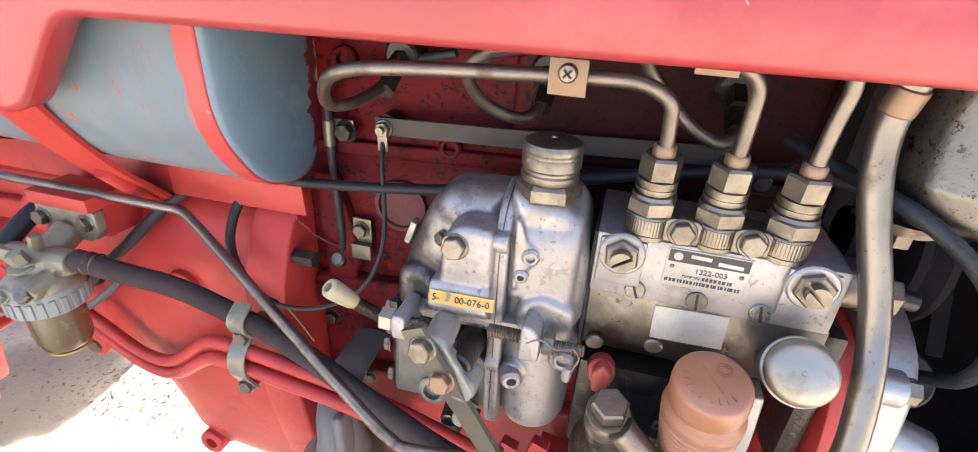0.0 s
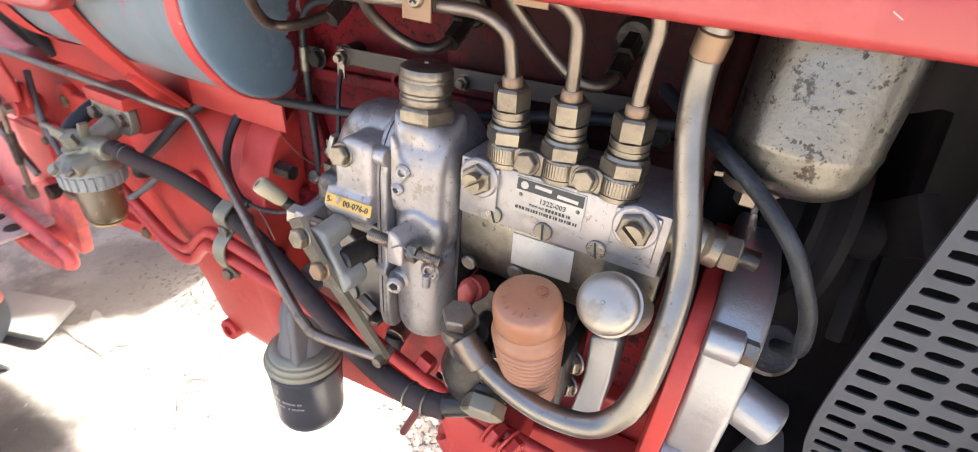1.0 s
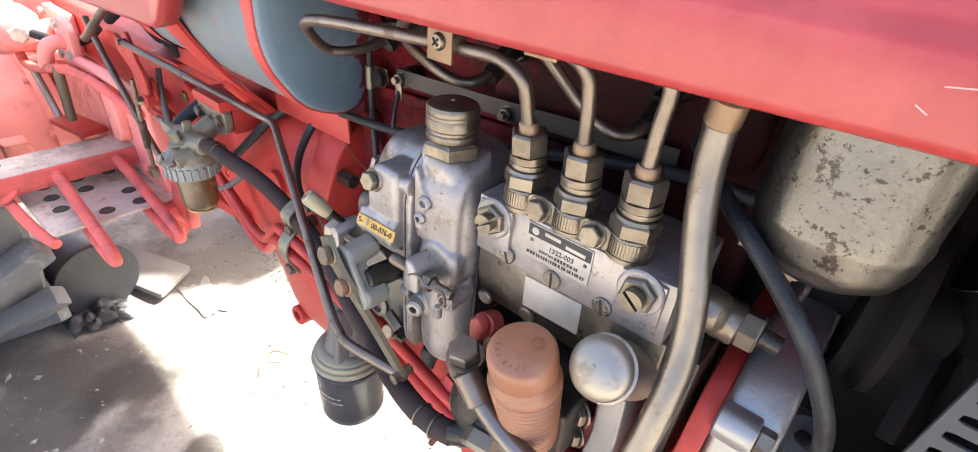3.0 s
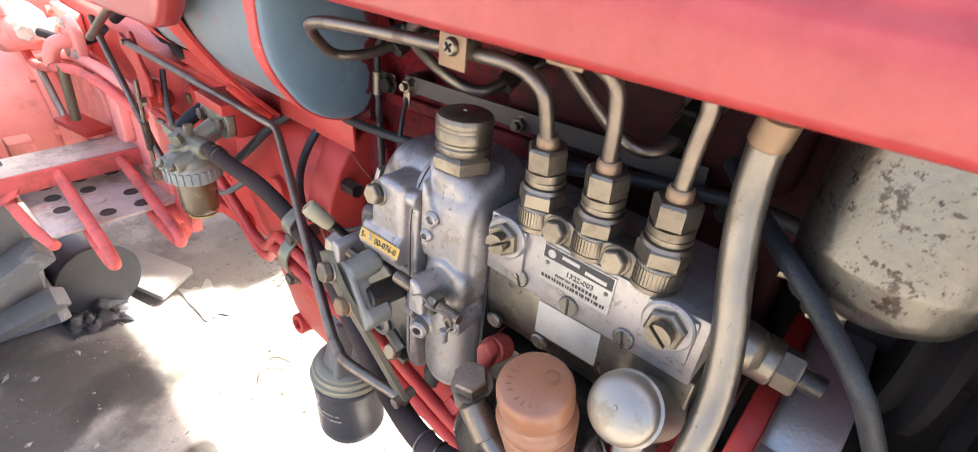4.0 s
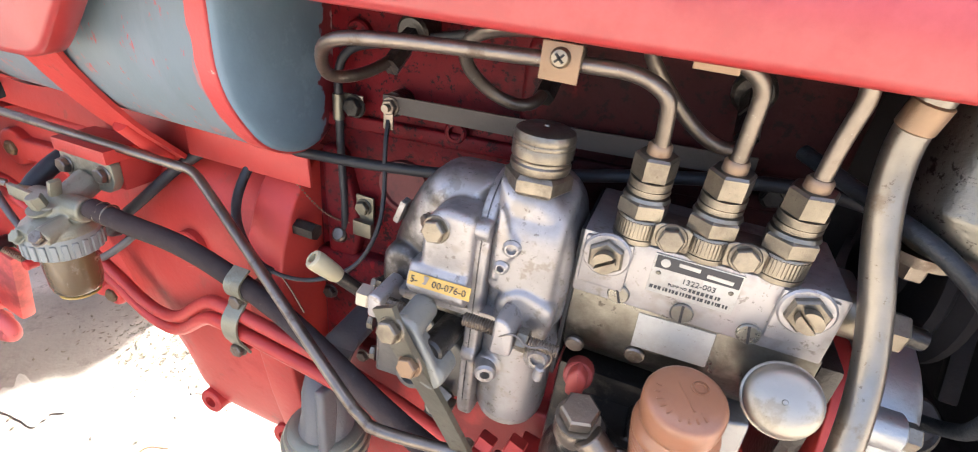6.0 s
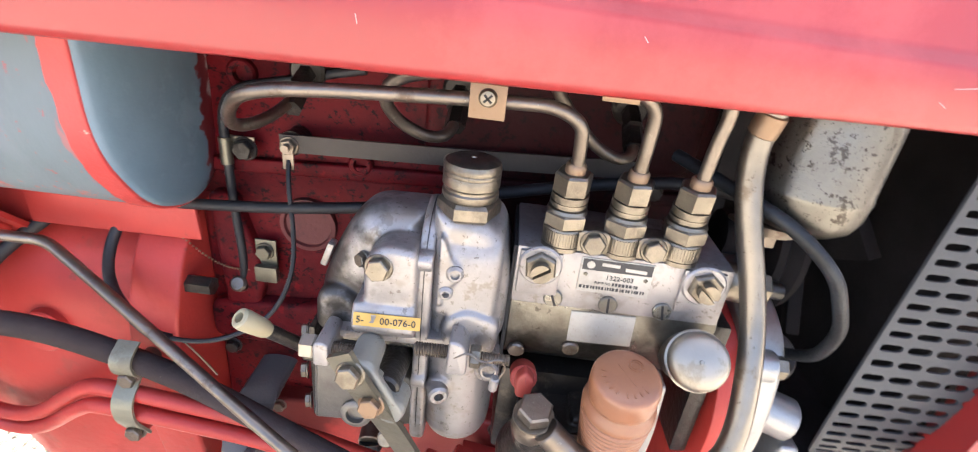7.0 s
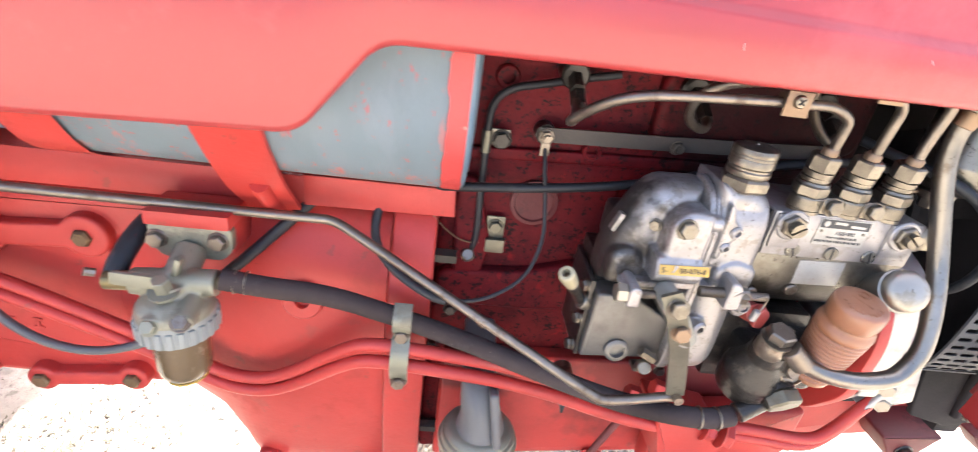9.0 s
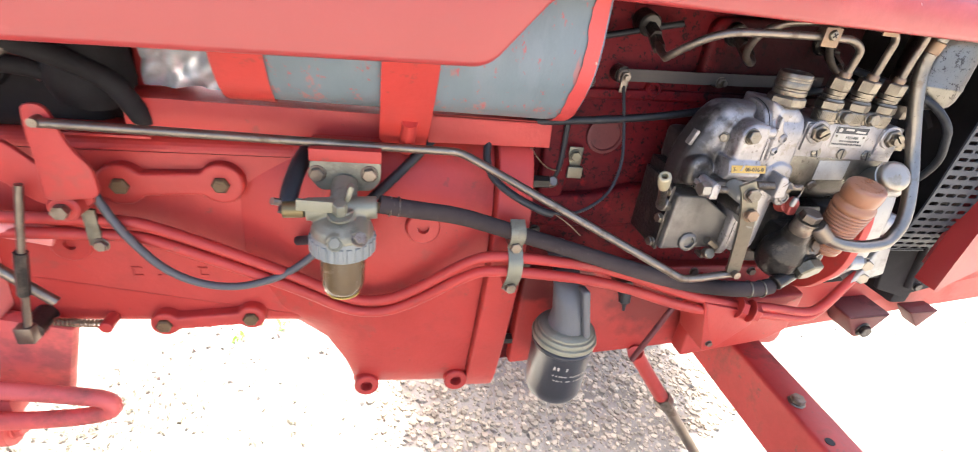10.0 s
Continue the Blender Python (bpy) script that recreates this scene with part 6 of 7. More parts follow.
def front_frame():
    t = thing("chassis_frame", "red painted steel front frame rail and axle bracket", "frame")
    part("rail", prism([(0.14, 0.475), (0.27, 0.50), (0.30, 0.52), (0.30, 0.585), (0.14, 0.565)], "y", 0.452, 0.48, bevel=0.004), RED, t)
    part("rail", prism([(0.24, 0.385), (0.95, 0.50), (0.95, 0.57), (0.24, 0.54)], "y", 0.57, 0.60, bevel=0.004), RED, t)
    part("cross_plate", prism([(0.30, 0.60), (0.60, 0.63), (0.60, 0.66), (0.30, 0.64)], "y", 0.45, 0.98, bevel=0.004), SHADE_BLACK, t)
    br = rounded([(0.112, 0.60), (0.185, 0.585), (0.192, 0.565), (0.15, 0.525), (0.135, 0.52)], 0.004)
    b = part("pump_bracket", prism(br, "y", 0.412, 0.47, bevel=0.002), RED, t)
    hex_bolt(b, (0.140, 0.412, 0.535), (0, -1, 0), 0.004, STEEL)
    hex_bolt(t, (0.165, 0.418, 0.59), (1, -0.3, -0.2), 0.012, RED, "union_nut")
    hex_bolt(t, (0.181, 0.4135, 0.587), (1, -0.3, -0.2), 0.0125, RED, "union_nut", 35)
    part("sump_front", box((0.15, 0.30, 0.09), (0.385, 0.69, 0.585), bevel=0.006), SHADE_BLACK, t)
    for at in ((0.083, 0.432, 0.614), (0.107, 0.432, 0.623)):
        part("union_nut", hexagon(at, (0.9, -0.1, -0.25), 0.0095, 0.014, turn=20), RED, t)
    part("lug", prism(rounded([(0.488, 0.488), (0.575, 0.494), (0.543, 0.446), (0.52, 0.444)], 0.006), "y", 0.514, 0.57, bevel=0.003), DARK_RED, t)
    part("lug", prism(rounded([(0.64, 0.482), (0.702, 0.487), (0.674, 0.448)], 0.004), "y", 0.53, 0.56, bevel=0.002), DARK_RED, t)
    hex_bolt(t, (0.53, 0.514, 0.462), (0, -1, 0), 0.011, IRON)
    part("guard", prism(rounded([(0.395, 0.664), (0.50, 0.69), (0.51, 0.596), (0.462, 0.581), (0.414, 0.594)], 0.004), "y", 0.448, 0.456, bevel=0.002), SHADE_BLACK, t, "black sheet guard")
    hex_bolt(t, (0.48, 0.448, 0.60), (0, -1, 0), 0.006, IRON)
    part("guard_rib", tube([(0.45, 0.446, 0.672), (0.462, 0.446, 0.60)], 0.005, 10, times=1), SHADE_BLACK, t)
    return t


front_frame()


def axle():
    t = thing("front_axle", "red painted box-section front axle beam, mud stained", "axle")
    bm = bmesh.new()
    prism([(0.345, 0.385), (0.41, 0.385), (0.41, 0.285), (0.345, 0.285)], "y", -0.1, 0.8, bm, 0.006)
    ob = part("beam", bm, AXLE_RED, t)
    hex_bolt(t, (0.367, 0.434, 0.386), (0, 0, 1), 0.011, STEEL)
    part("hole", lathe([(0.007, 0), (0.007, 0.0008), (0, 0.0008)], (0.365, 0.361, 0.3852), (0, 0, 1), 20), DARK_HOLE, t)
    part("pivot", box((0.2, 0.16, 0.16), (0.38, 0.68, 0.43), bevel=0.02), AXLE_RED, t)
    return t


axle()
sr = thing("steering_rod", "red painted steering drag link with a dark joint", "rod")
part("tube", tube([(0.088, 0.475, 0.46), (0.16, 0.468, 0.365)], 0.0105, 16, times=1), RED, sr)
part("joint", tube([(0.156, 0.4685, 0.371), (0.26, 0.46, 0.235), (0.3, 0.45, 0.18)], 0.0088, 16, times=1), STEEL, sr)
part("lock_nut", rod((0.152, 0.469, 0.376), (0.164, 0.468, 0.36), 0.014, 6), STEEL, sr)
part("end_arm", tube([(0.088, 0.475, 0.46), (0.11, 0.52, 0.44)], 0.012, 14, times=1), RED, sr)
dp = thing("dipstick_tube", "thin dark red rod leaning beside the oil filter", "rod")
part("run", tube([(0.10, 0.44, 0.595), (0.058, 0.44, 0.483)], 0.004, 10, times=1), DARK_RED, dp)


# ---- behind the tank and at the rear ----
def rear():
    t = thing("rear_housing", "red rear axle housing with lever linkage, colour paled to look brightly lit", "axle housing")
    part("trumpet", lathe([(0.0, 0.30), (0.17, 0.30), (0.19, 0.31), (0.195, 0.40), (0.20, 0.55), (0.2, 0.8), (0, 0.8)], (-1.48, 0, 0.37), (0, 1, 0), 56), LIT_RED, t, angle=50)
    part("trumpet_flange", lathe([(0.2, 0.43), (0.23, 0.43), (0.235, 0.44), (0.235, 0.47), (0.2, 0.475)], (-1.48, 0, 0.37), (0, 1, 0), 56), LIT_RED, t)
    part("upper_case", box((0.6, 0.36, 0.22), (-1.48, 0.66, 0.62), bevel=0.05, seg=3), LIT_RED, t)
    part("lift_cover", box((0.46, 0.34, 0.26), (-1.44, 0.62, 0.74), bevel=0.09, seg=4), LIT_RED, t)
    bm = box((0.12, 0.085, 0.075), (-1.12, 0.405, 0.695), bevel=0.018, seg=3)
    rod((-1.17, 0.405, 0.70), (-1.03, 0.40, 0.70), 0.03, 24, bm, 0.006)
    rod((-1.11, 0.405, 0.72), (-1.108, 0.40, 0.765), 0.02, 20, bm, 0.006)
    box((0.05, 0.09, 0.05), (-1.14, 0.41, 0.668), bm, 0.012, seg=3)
    v = cast(part("valve_block", bm, LIT_RED, t), 0.004, 5)
    part("valve_cap", rod((-1.06, 0.385, 0.725), (-1.06, 0.38, 0.765), 0.012, 16, bevel=0.003), LIT_RED, v)
    part("end_plug", hexagon((-1.03, 0.40, 0.70), (1, -0.1, 0), 0.016, 0.012), STEP_GREY, v, "bare steel hex plug")
    for x, z in ((-1.16, 0.665), (-1.12, 0.662), (-1.085, 0.668), (-1.15, 0.725)):
        part("bolt", bolt_head(bmesh.new(), (x, 0.362, z), (0, -1, 0.1), 0.0095), STEP_GREY, v)
    f = part("pipe_flange", prism(rounded([(-0.975, 0.655), (-0.90, 0.665), (-0.895, 0.725), (-0.94, 0.745), (-0.98, 0.72)], 0.014), "y", 0.445, 0.462, bevel=0.004), LIT_RED, t)
    for x, z in ((-0.962, 0.672), (-0.911, 0.68), (-0.942, 0.73)):
        part("bolt", bolt_head(bmesh.new(), (x, 0.445, z), (0, -1, 0), 0.008), STEP_GREY, f)
    part("flange_elbow", tube([(-0.935, 0.45, 0.70), (-0.935, 0.425, 0.70), (-0.945, 0.415, 0.685), (-0.96, 0.412, 0.655)], 0.013, 14), LIT_RED, f)
    part("control_pipe", tube([(-1.10, 0.40, 0.655), (-1.08, 0.40, 0.632), (-1.02, 0.405, 0.635), (-0.94, 0.41, 0.655), (-0.86, 0.425, 0.668), (-0.76, 0.445, 0.655), (-0.68, 0.462, 0.625)], 0.0085, 12), LIT_STEP_RED, t, "scuffed red control pipe")
    part("rib", prism(rounded([(-0.885, 0.515), (-0.835, 0.525), (-0.83, 0.60), (-0.85, 0.632), (-0.885, 0.62)], 0.016), "y", 0.462, 0.484, bevel=0.006), LIT_RED, t)
    part("rib", prism(rounded([(-0.70, 0.53), (-0.672, 0.535), (-0.668, 0.665), (-0.69, 0.69), (-0.708, 0.66)], 0.012), "y", 0.47, 0.505, bevel=0.005), LIT_RED, t)
    c = part("side_cover", box((0.15, 0.02, 0.085), (-1.13, 0.492, 0.68), bevel=0.005), LIT_RED, t)
    for x in (-1.19, -1.07):
        for z in (0.652, 0.708):
            part("bolt", rod((x, 0.483, z), (x, 0.472, z), 0.009, 6), STEP_GREY, c)
    part("elbow", tube([(-1.125, 0.49, 0.685), (-1.12, 0.455, 0.69), (-1.10, 0.45, 0.65), (-1.08, 0.45, 0.62)], 0.018, 16), LIT_RED, c)
    part("oil_line", tube([(-1.66, 0.45, 0.56), (-1.5, 0.45, 0.545), (-1.40, 0.45, 0.556), (-1.2, 0.45, 0.612), (-1.0, 0.45, 0.662), (-0.85, 0.453, 0.674), (-0.66, 0.466, 0.664), (-0.6, 0.48, 0.64)], 0.010, 12), LIT_RED, t)
    part("gusset", prism([(-1.4, 0.545), (-0.74, 0.632), (-0.72, 0.632), (-0.72, 0.45), (-1.4, 0.33)], "y", 0.482, 0.505, bevel=0.006), LIT_RED, t)
    for x, z in ((-1.27, 0.53), (-1.1, 0.555), (-0.92, 0.58), (-0.79, 0.598), (-0.8, 0.48)):
        part("bolt", bolt_head(bmesh.new(), (x, 0.482, z), (0, -1, 0), 0.009), LIT_RED, t)
    for k in range(10):
        a_ = 2 * math.pi * k / 10 + 0.2
        part("bolt", rod((-1.48 + 0.217 * math.cos(a_), 0.431, 0.37 + 0.217 * math.sin(a_)), (-1.48 + 0.217 * math.cos(a_), 0.42, 0.37 + 0.217 * math.sin(a_)), 0.009, 6), LIT_RED, t)
    part("breather_hose", tube([(-1.02, 0.42, 0.70), (-0.97, 0.45, 0.69), (-0.92, 0.475, 0.70), (-0.88, 0.49, 0.73)], 0.009, 12), RUBBER, t, "black rubber hose")
    pl = rounded([(-1.04, 0.46), (-0.96, 0.46), (-0.95, 0.58), (-1.0, 0.62), (-1.05, 0.60)], 0.02)
    part("brake_plate", prism(pl, "y", 0.470, 0.492, bevel=0.006), LIT_RED, t)
    part("brake_bolt", bolt_head(bmesh.new(), (-1.005, 0.470, 0.585), (0, -1, 0), 0.012), LIT_RED, t)
    part("brake_bolt", bolt_head(bmesh.new(), (-0.985, 0.470, 0.485), (0, -1, 0), 0.012), LIT_RED, t)
    part("front_lug", box((0.06, 0.05, 0.07), (-1.22, 0.345, 0.40), bevel=0.01), LIT_RED, t)
    return t


rear()


def linkages():
    a = thing("pedal_arm", "red pressed-steel pedal arm with a pivot bush", "lever")
    part("arm", prism(rounded([(-0.572, 0.789), (-0.556, 0.79), (-0.551, 0.776), (-0.545, 0.752), (-0.532, 0.735), (-0.53, 0.705), (-0.575, 0.70), (-0.573, 0.735), (-0.574, 0.765)], [0.008, 0.008, 0.004, 0.012, 0.008, 0.01, 0.01, 0.01, 0.006]), "y", 0.4395, 0.4445, bevel=0.0012), RED, a)
    part("plate", prism(rounded([(-0.66, 0.77), (-0.60, 0.75), (-0.575, 0.725), (-0.545, 0.725), (-0.543, 0.69), (-0.585, 0.69), (-0.62, 0.72), (-0.66, 0.745)], 0.008), "y", 0.452, 0.458, bevel=0.0015), RED, a)
    part("bush", rod((-0.563, 0.44, 0.692), (-0.563, 0.475, 0.692), 0.013, 20, bevel=0.002), RED, a)
    part("pivot_pin", rod((-0.563, 0.432, 0.692), (-0.563, 0.445, 0.692), 0.007, 6), STEEL, a)
    part("rod_pin", rod((-0.56, 0.428, 0.777), (-0.56, 0.445, 0.777), 0.004, 12), STEEL, a)
    part("hanger", box((0.012, 0.004, 0.04), (-0.555, 0.462, 0.662), bevel=0.001), OLIVE, a)
    hex_bolt(a, (-0.55, 0.46, 0.644), (0, -1, 0), 0.006, STEEL)
    b = thing("brake_link", "grey steel brake link rod with an adjuster", "rod")
    part("run", tube([(-0.592, 0.442, 0.715), (-0.605, 0.442, 0.66), (-0.618, 0.444, 0.60), (-0.63, 0.446, 0.545)], 0.0035, 10, times=1), STEEL, b)
    part("adjuster", rod((-0.609, 0.4425, 0.645), (-0.62, 0.4445, 0.595), 0.0058, 8), IRON, b)
    part("clevis", box((0.016, 0.012, 0.02), (-0.631, 0.446, 0.545), bevel=0.002), STEEL, b)
    c = thing("clutch_link", "grey steel link rod along the housing", "rod")
    part("run", tube([(-0.775, 0.452, 0.77), (-0.758, 0.45, 0.752), (-0.69, 0.45, 0.678), (-0.625, 0.45, 0.608), (-0.60, 0.452, 0.58)], 0.0052, 10, times=1), STEEL, c)
    d = thing("return_spring", "rusty coil return spring", "spring")
    pts = [(-0.64 + 0.055 * k / 96, 0.488 + 0.0042 * math.cos(k * 0.9), 0.526 - 0.004 * k / 96 + 0.0042 * math.sin(k * 0.9)) for k in range(97)]
    part("coil", tube(pts, 0.0013, 6, times=1), RUSTY_STEEL, d)
    part("anchor", rod((-0.58, 0.503, 0.521), (-0.58, 0.48, 0.521), 0.007, 14, bevel=0.001), RED, d)
    part("anchor", rod((-0.645, 0.503, 0.527), (-0.645, 0.47, 0.527), 0.012, 14, bevel=0.001), IRON, d)
    e = thing("brake_rod", "pale steel brake rod and damper beside the axle", "rod")
    part("run", tube([(-1.128, 0.415, 0.62), (-1.08, 0.415, 0.568), (-1.02, 0.415, 0.508)], 0.007, 10, times=1), CASE_ALLOY, e)
    part("damper", tube([(-0.90, 0.415, 0.665), (-0.915, 0.415, 0.615), (-0.935, 0.415, 0.555)], 0.0085, 12, times=1), OLIVE, e)
    part("foot", box((0.12, 0.05, 0.012), (-0.98, 0.43, 0.525), bevel=0.003, rot=Matrix.Rotation(0.2, 4, "Z")), RED, e)
    f = thing("drain_cable", "grey plastic-sheathed cable sagging along the gearbox", "cable")
    part("run", tube([(-0.56, 0.47, 0.735), (-0.548, 0.462, 0.70), (-0.525, 0.455, 0.655), (-0.49, 0.452, 0.612), (-0.44, 0.452, 0.595), (-0.39, 0.456, 0.605), (-0.355, 0.462, 0.628), (-0.33, 0.478, 0.655)], 0.0042, 10), CABLE_GREY, f)
    return a


linkages()


def column():
    t = thing("steering_column", "black steering gear and cables above the gearbox", "steering gear")
    part("gear_box", box((0.12, 0.10, 0.12), (-0.60, 0.56, 0.80), bevel=0.02, seg=3), SHADE_BLACK, t)
    part("dash_panel", prism(rounded([(-0.95, 0.745), (-0.50, 0.745), (-0.50, 0.95), (-0.95, 0.95)], 0.02), "y", 0.60, 0.63, bevel=0.004), SHADE_BLACK, t, "black panel")
    part("gear_cover", lathe([(0, 0), (0.035, 0.0), (0.04, 0.006), (0.04, 0.02), (0.03, 0.026), (0, 0.026)], (-0.645, 0.52, 0.815), (0, -1, 0.1), 28), SHADE_BLACK, t)
    part("link", tube([(-0.72, 0.47, 0.775), (-0.66, 0.47, 0.80), (-0.60, 0.475, 0.815), (-0.545, 0.48, 0.80)], 0.008, 12), SHADE_BLACK, t)
    part("column_tube", rod((-0.58, 0.52, 0.80), (-0.70, 0.50, 0.94), 0.02, 18), DARK_RED, t)
    part("boot", lathe([(0.03, 0), (0.036, 0.02), (0.03, 0.05), (0.018, 0.07)], (-0.545, 0.50, 0.785), (0.2, -0.3, 1), 20), SHADE_BLACK, t)
    part("cable", tube([(-0.75, 0.45, 0.87), (-0.65, 0.44, 0.858), (-0.56, 0.45, 0.835), (-0.515, 0.465, 0.81), (-0.505, 0.475, 0.785), (-0.50, 0.485, 0.765)], 0.0095, 12), SHADE_BLACK, t)
    part("lever_rod", tube([(-0.72, 0.43, 0.75), (-0.62, 0.44, 0.81), (-0.56, 0.45, 0.84)], 0.006, 10, times=1), STEEL, t)
    part("handle", tube([(-0.70, 0.435, 0.82), (-0.61, 0.44, 0.842)], 0.007, 10, times=1), RED, t)
    part("shelf_plate", box((0.10, 0.05, 0.003), (-0.545, 0.50, 0.752), bevel=0.001), RED, t)
    part("side_frame", box((0.02, 0.02, 0.14), (-0.505, 0.53, 0.83), bevel=0.003), RED, t)
    return t


column()


def plastic_wrap():
    t = thing("plastic_wrap", "crumpled clear plastic wrap stuffed behind the tank", "plastic")
    bm = bmesh.new()
    n = 30
    grid = [[bm.verts.new((-0.502 + 0.108 * i / n, 0.502 + 0.018 * abs(noise.noise(Vector((i * 0.13 + j * 0.03, j * 0.035, 4)))) - 0.012 * abs(noise.noise(Vector((i * 0.07 - j * 0.09, j * 0.05, 9)))), 0.795 + 0.085 * j / n)) for j in range(n + 1)] for i in range(n + 1)]
    for a, b in zip(grid, grid[1:]):
        for k in range(n):
            bm.faces.new((a[k], b[k], b[k + 1], a[k + 1]))
    part("sheet", bm, WRAP, t, angle=60)
    return t


plastic_wrap()


def footstep():
    t = thing("footstep", "red tubular footstep with a worn perforated plate", "step")
    part("plate", prism(rounded([(-1.04, 0.28), (-0.70, 0.29), (-0.70, 0.488), (-1.04, 0.488)], 0.01), "z", 0.444, 0.449, bevel=0.001), STEP_GREY, t, "worn grey perforated tread")
    random.seed(8)
    for i in range(5):
        for j in range(3):
            x, y = -0.95 + 0.055 * i, 0.325 + 0.055 * j
            part("tread_hole", lathe([(0.0135, 0), (0.012, 0.002), (0.009, 0.0022), (0.0085, 0.0012), (0, 0.0012)], (x, y, 0.4485), (0, 0, 1), 18), STRAP if (i + j) % 4 else STEP_GREY, t)
    part("bar", box((0.006, 0.27, 0.035), (-0.838, 0.375, 0.492), bevel=0.001, rot=Matrix.Rotation(0.06, 4, "Z")), LIT_STEP_RED, t)
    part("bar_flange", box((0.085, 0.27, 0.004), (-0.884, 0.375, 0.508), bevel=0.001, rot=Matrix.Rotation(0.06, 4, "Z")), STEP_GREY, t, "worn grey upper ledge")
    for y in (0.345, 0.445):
        part("tube", tube([(-0.838, y, 0.495), (-0.72, y - 0.003, 0.480), (-0.60, y - 0.006, 0.462), (-0.568, y - 0.006, 0.452), (-0.575, y - 0.006, 0.43), (-0.68, y - 0.004, 0.424), (-0.74, y, 0.43)], 0.0095, 14), LIT_STEP_RED, t)
    part("foot_pad", lathe([(0.028, 0), (0.028, 0.004), (0.02, 0.006)], (-0.84, 0.262, 0.475), (0.1, -0.4, 1), 22), LIT_STEP_RED, t)
    part("pad_arm", tube([(-0.838, 0.264, 0.472), (-0.76, 0.275, 0.44), (-0.70, 0.29, 0.43)], 0.009, 12), LIT_STEP_RED, t)
    part("under_frame", box((0.36, 0.03, 0.03), (-0.86, 0.47, 0.425), bevel=0.004), LIT_STEP_RED, t)
    part("support", tube([(-0.96, 0.49, 0.38), (-0.80, 0.475, 0.372), (-0.70, 0.475, 0.378)], 0.021, 16), LIT_STEP_RED, t)
    part("support_cap", bolt_head(bmesh.new(), (-0.70, 0.475, 0.378), (1, 0, 0.05), 0.011), LIT_STEP_RED, t)
    part("hanger_arm", box((0.07, 0.02, 0.12), (-0.66, 0.49, 0.47), bevel=0.006, rot=Matrix.Rotation(0.25, 4, "Y")), LIT_STEP_RED, t)
    return t


footstep()


def tyre():
    t = thing("tractor_tyre", "dusty black tractor tyre with chevron lugs, edge in view", "tyre")
    c, R = Vector((-1.46, 0.12, 0.45)), 0.55
    part("carcass", lathe([(0.33, -0.14), (0.46, -0.165), (0.51, -0.15), (0.528, -0.08), (0.531, 0.0), (0.528, 0.08), (0.51, 0.15), (0.46, 0.165), (0.33, 0.14)], c, (0, 1, 0), 64), TYRE, t, angle=50)
    for k in range(18):
        for s in (1, -1):
            a = 2 * math.pi * (k + (0.5 if s > 0 else 0)) / 18
            m = Matrix.Translation(c) @ Matrix.Rotation(a, 4, "Y")
            bm = box((0.05, 0.18, 0.05), (0, 0, 0), None, 0.008)
            bmesh.ops.transform(bm, matrix=m @ Matrix.Translation((0, s * 0.095, R + 0.0)) @ Matrix.Rotation(s * 0.6, 4, "Z"), verts=bm.verts)
            part("lug", bm, TYRE, t)
    return t


tyre()


def far_wheel(x, y, r, w, label):
    t = thing("tractor_tyre", label, "tyre", "far side tyres")
    part("carcass", lathe([(r * 0.55, -w * 0.8), (r * 0.85, -w), (r * 0.97, -w * 0.8), (r, 0), (r * 0.97, w * 0.8), (r * 0.85, w), (r * 0.55, w * 0.8)], (x, y, GROUND + r), (0, 1, 0), 48), TYRE, t)
    part("disc", lathe([(0, -0.02), (r * 0.57, -0.03), (r * 0.57, 0.03), (0, 0.02)], (x, y, GROUND + r), (0, 1, 0), 40), RED, t, "red wheel disc")
    for k in range(16):
        for s in (1, -1):
            m = Matrix.Translation((x, y, GROUND + r)) @ Matrix.Rotation(2 * math.pi * (k + (0.5 if s > 0 else 0)) / 16, 4, "Y")
            bm = box((0.04, w * 0.9, 0.05), (0, 0, 0), None, 0.006)
            bmesh.ops.transform(bm, matrix=m @ Matrix.Translation((0, s * w * 0.5, r)) @ Matrix.Rotation(s * 0.6, 4, "Z"), verts=bm.verts)
            part("lug", bm, TYRE, t)
    return t


far_wheel(0.27, 1.32, 0.4, 0.14, "dusty black front tyre on the far side")
far_wheel(-1.56, 1.32, 0.57, 0.16, "dusty black rear tyre on the far side")


# ---- on the ground ----
bu = thing("bucket", "black plastic bucket lying on its side", "bucket")
part("pail", lathe([(0.0, 0.16), (0.075, 0.16), (0.078, 0.158), (0.095, 0.0), (0.101, 0.0), (0.101, -0.006), (0.093, -0.006), (0.088, 0.004), (0.073, 0.153), (0, 0.153)], (-1.2, 0.39, GROUND + 0.105), (-0.8, -0.1, -0.03), 40), NAVY, bu)
part("rim", lathe([(0.101, -0.007), (0.1035, -0.004), (0.1035, 0.004), (0.101, 0.007)], (-1.2, 0.39, GROUND + 0.105), (-0.8, -0.1, -0.03), 40), BLACK, bu)
bd = thing("grey_board", "dusty grey fibre board lying on the earth", "board")
part("slab", prism(rounded([(-1.36, 0.42), (-1.12, 0.50), (-1.20, 0.62), (-1.47, 0.52)], 0.012), "z", GROUND + 0.012, GROUND + 0.03, bevel=0.003), CLOTH, bd)


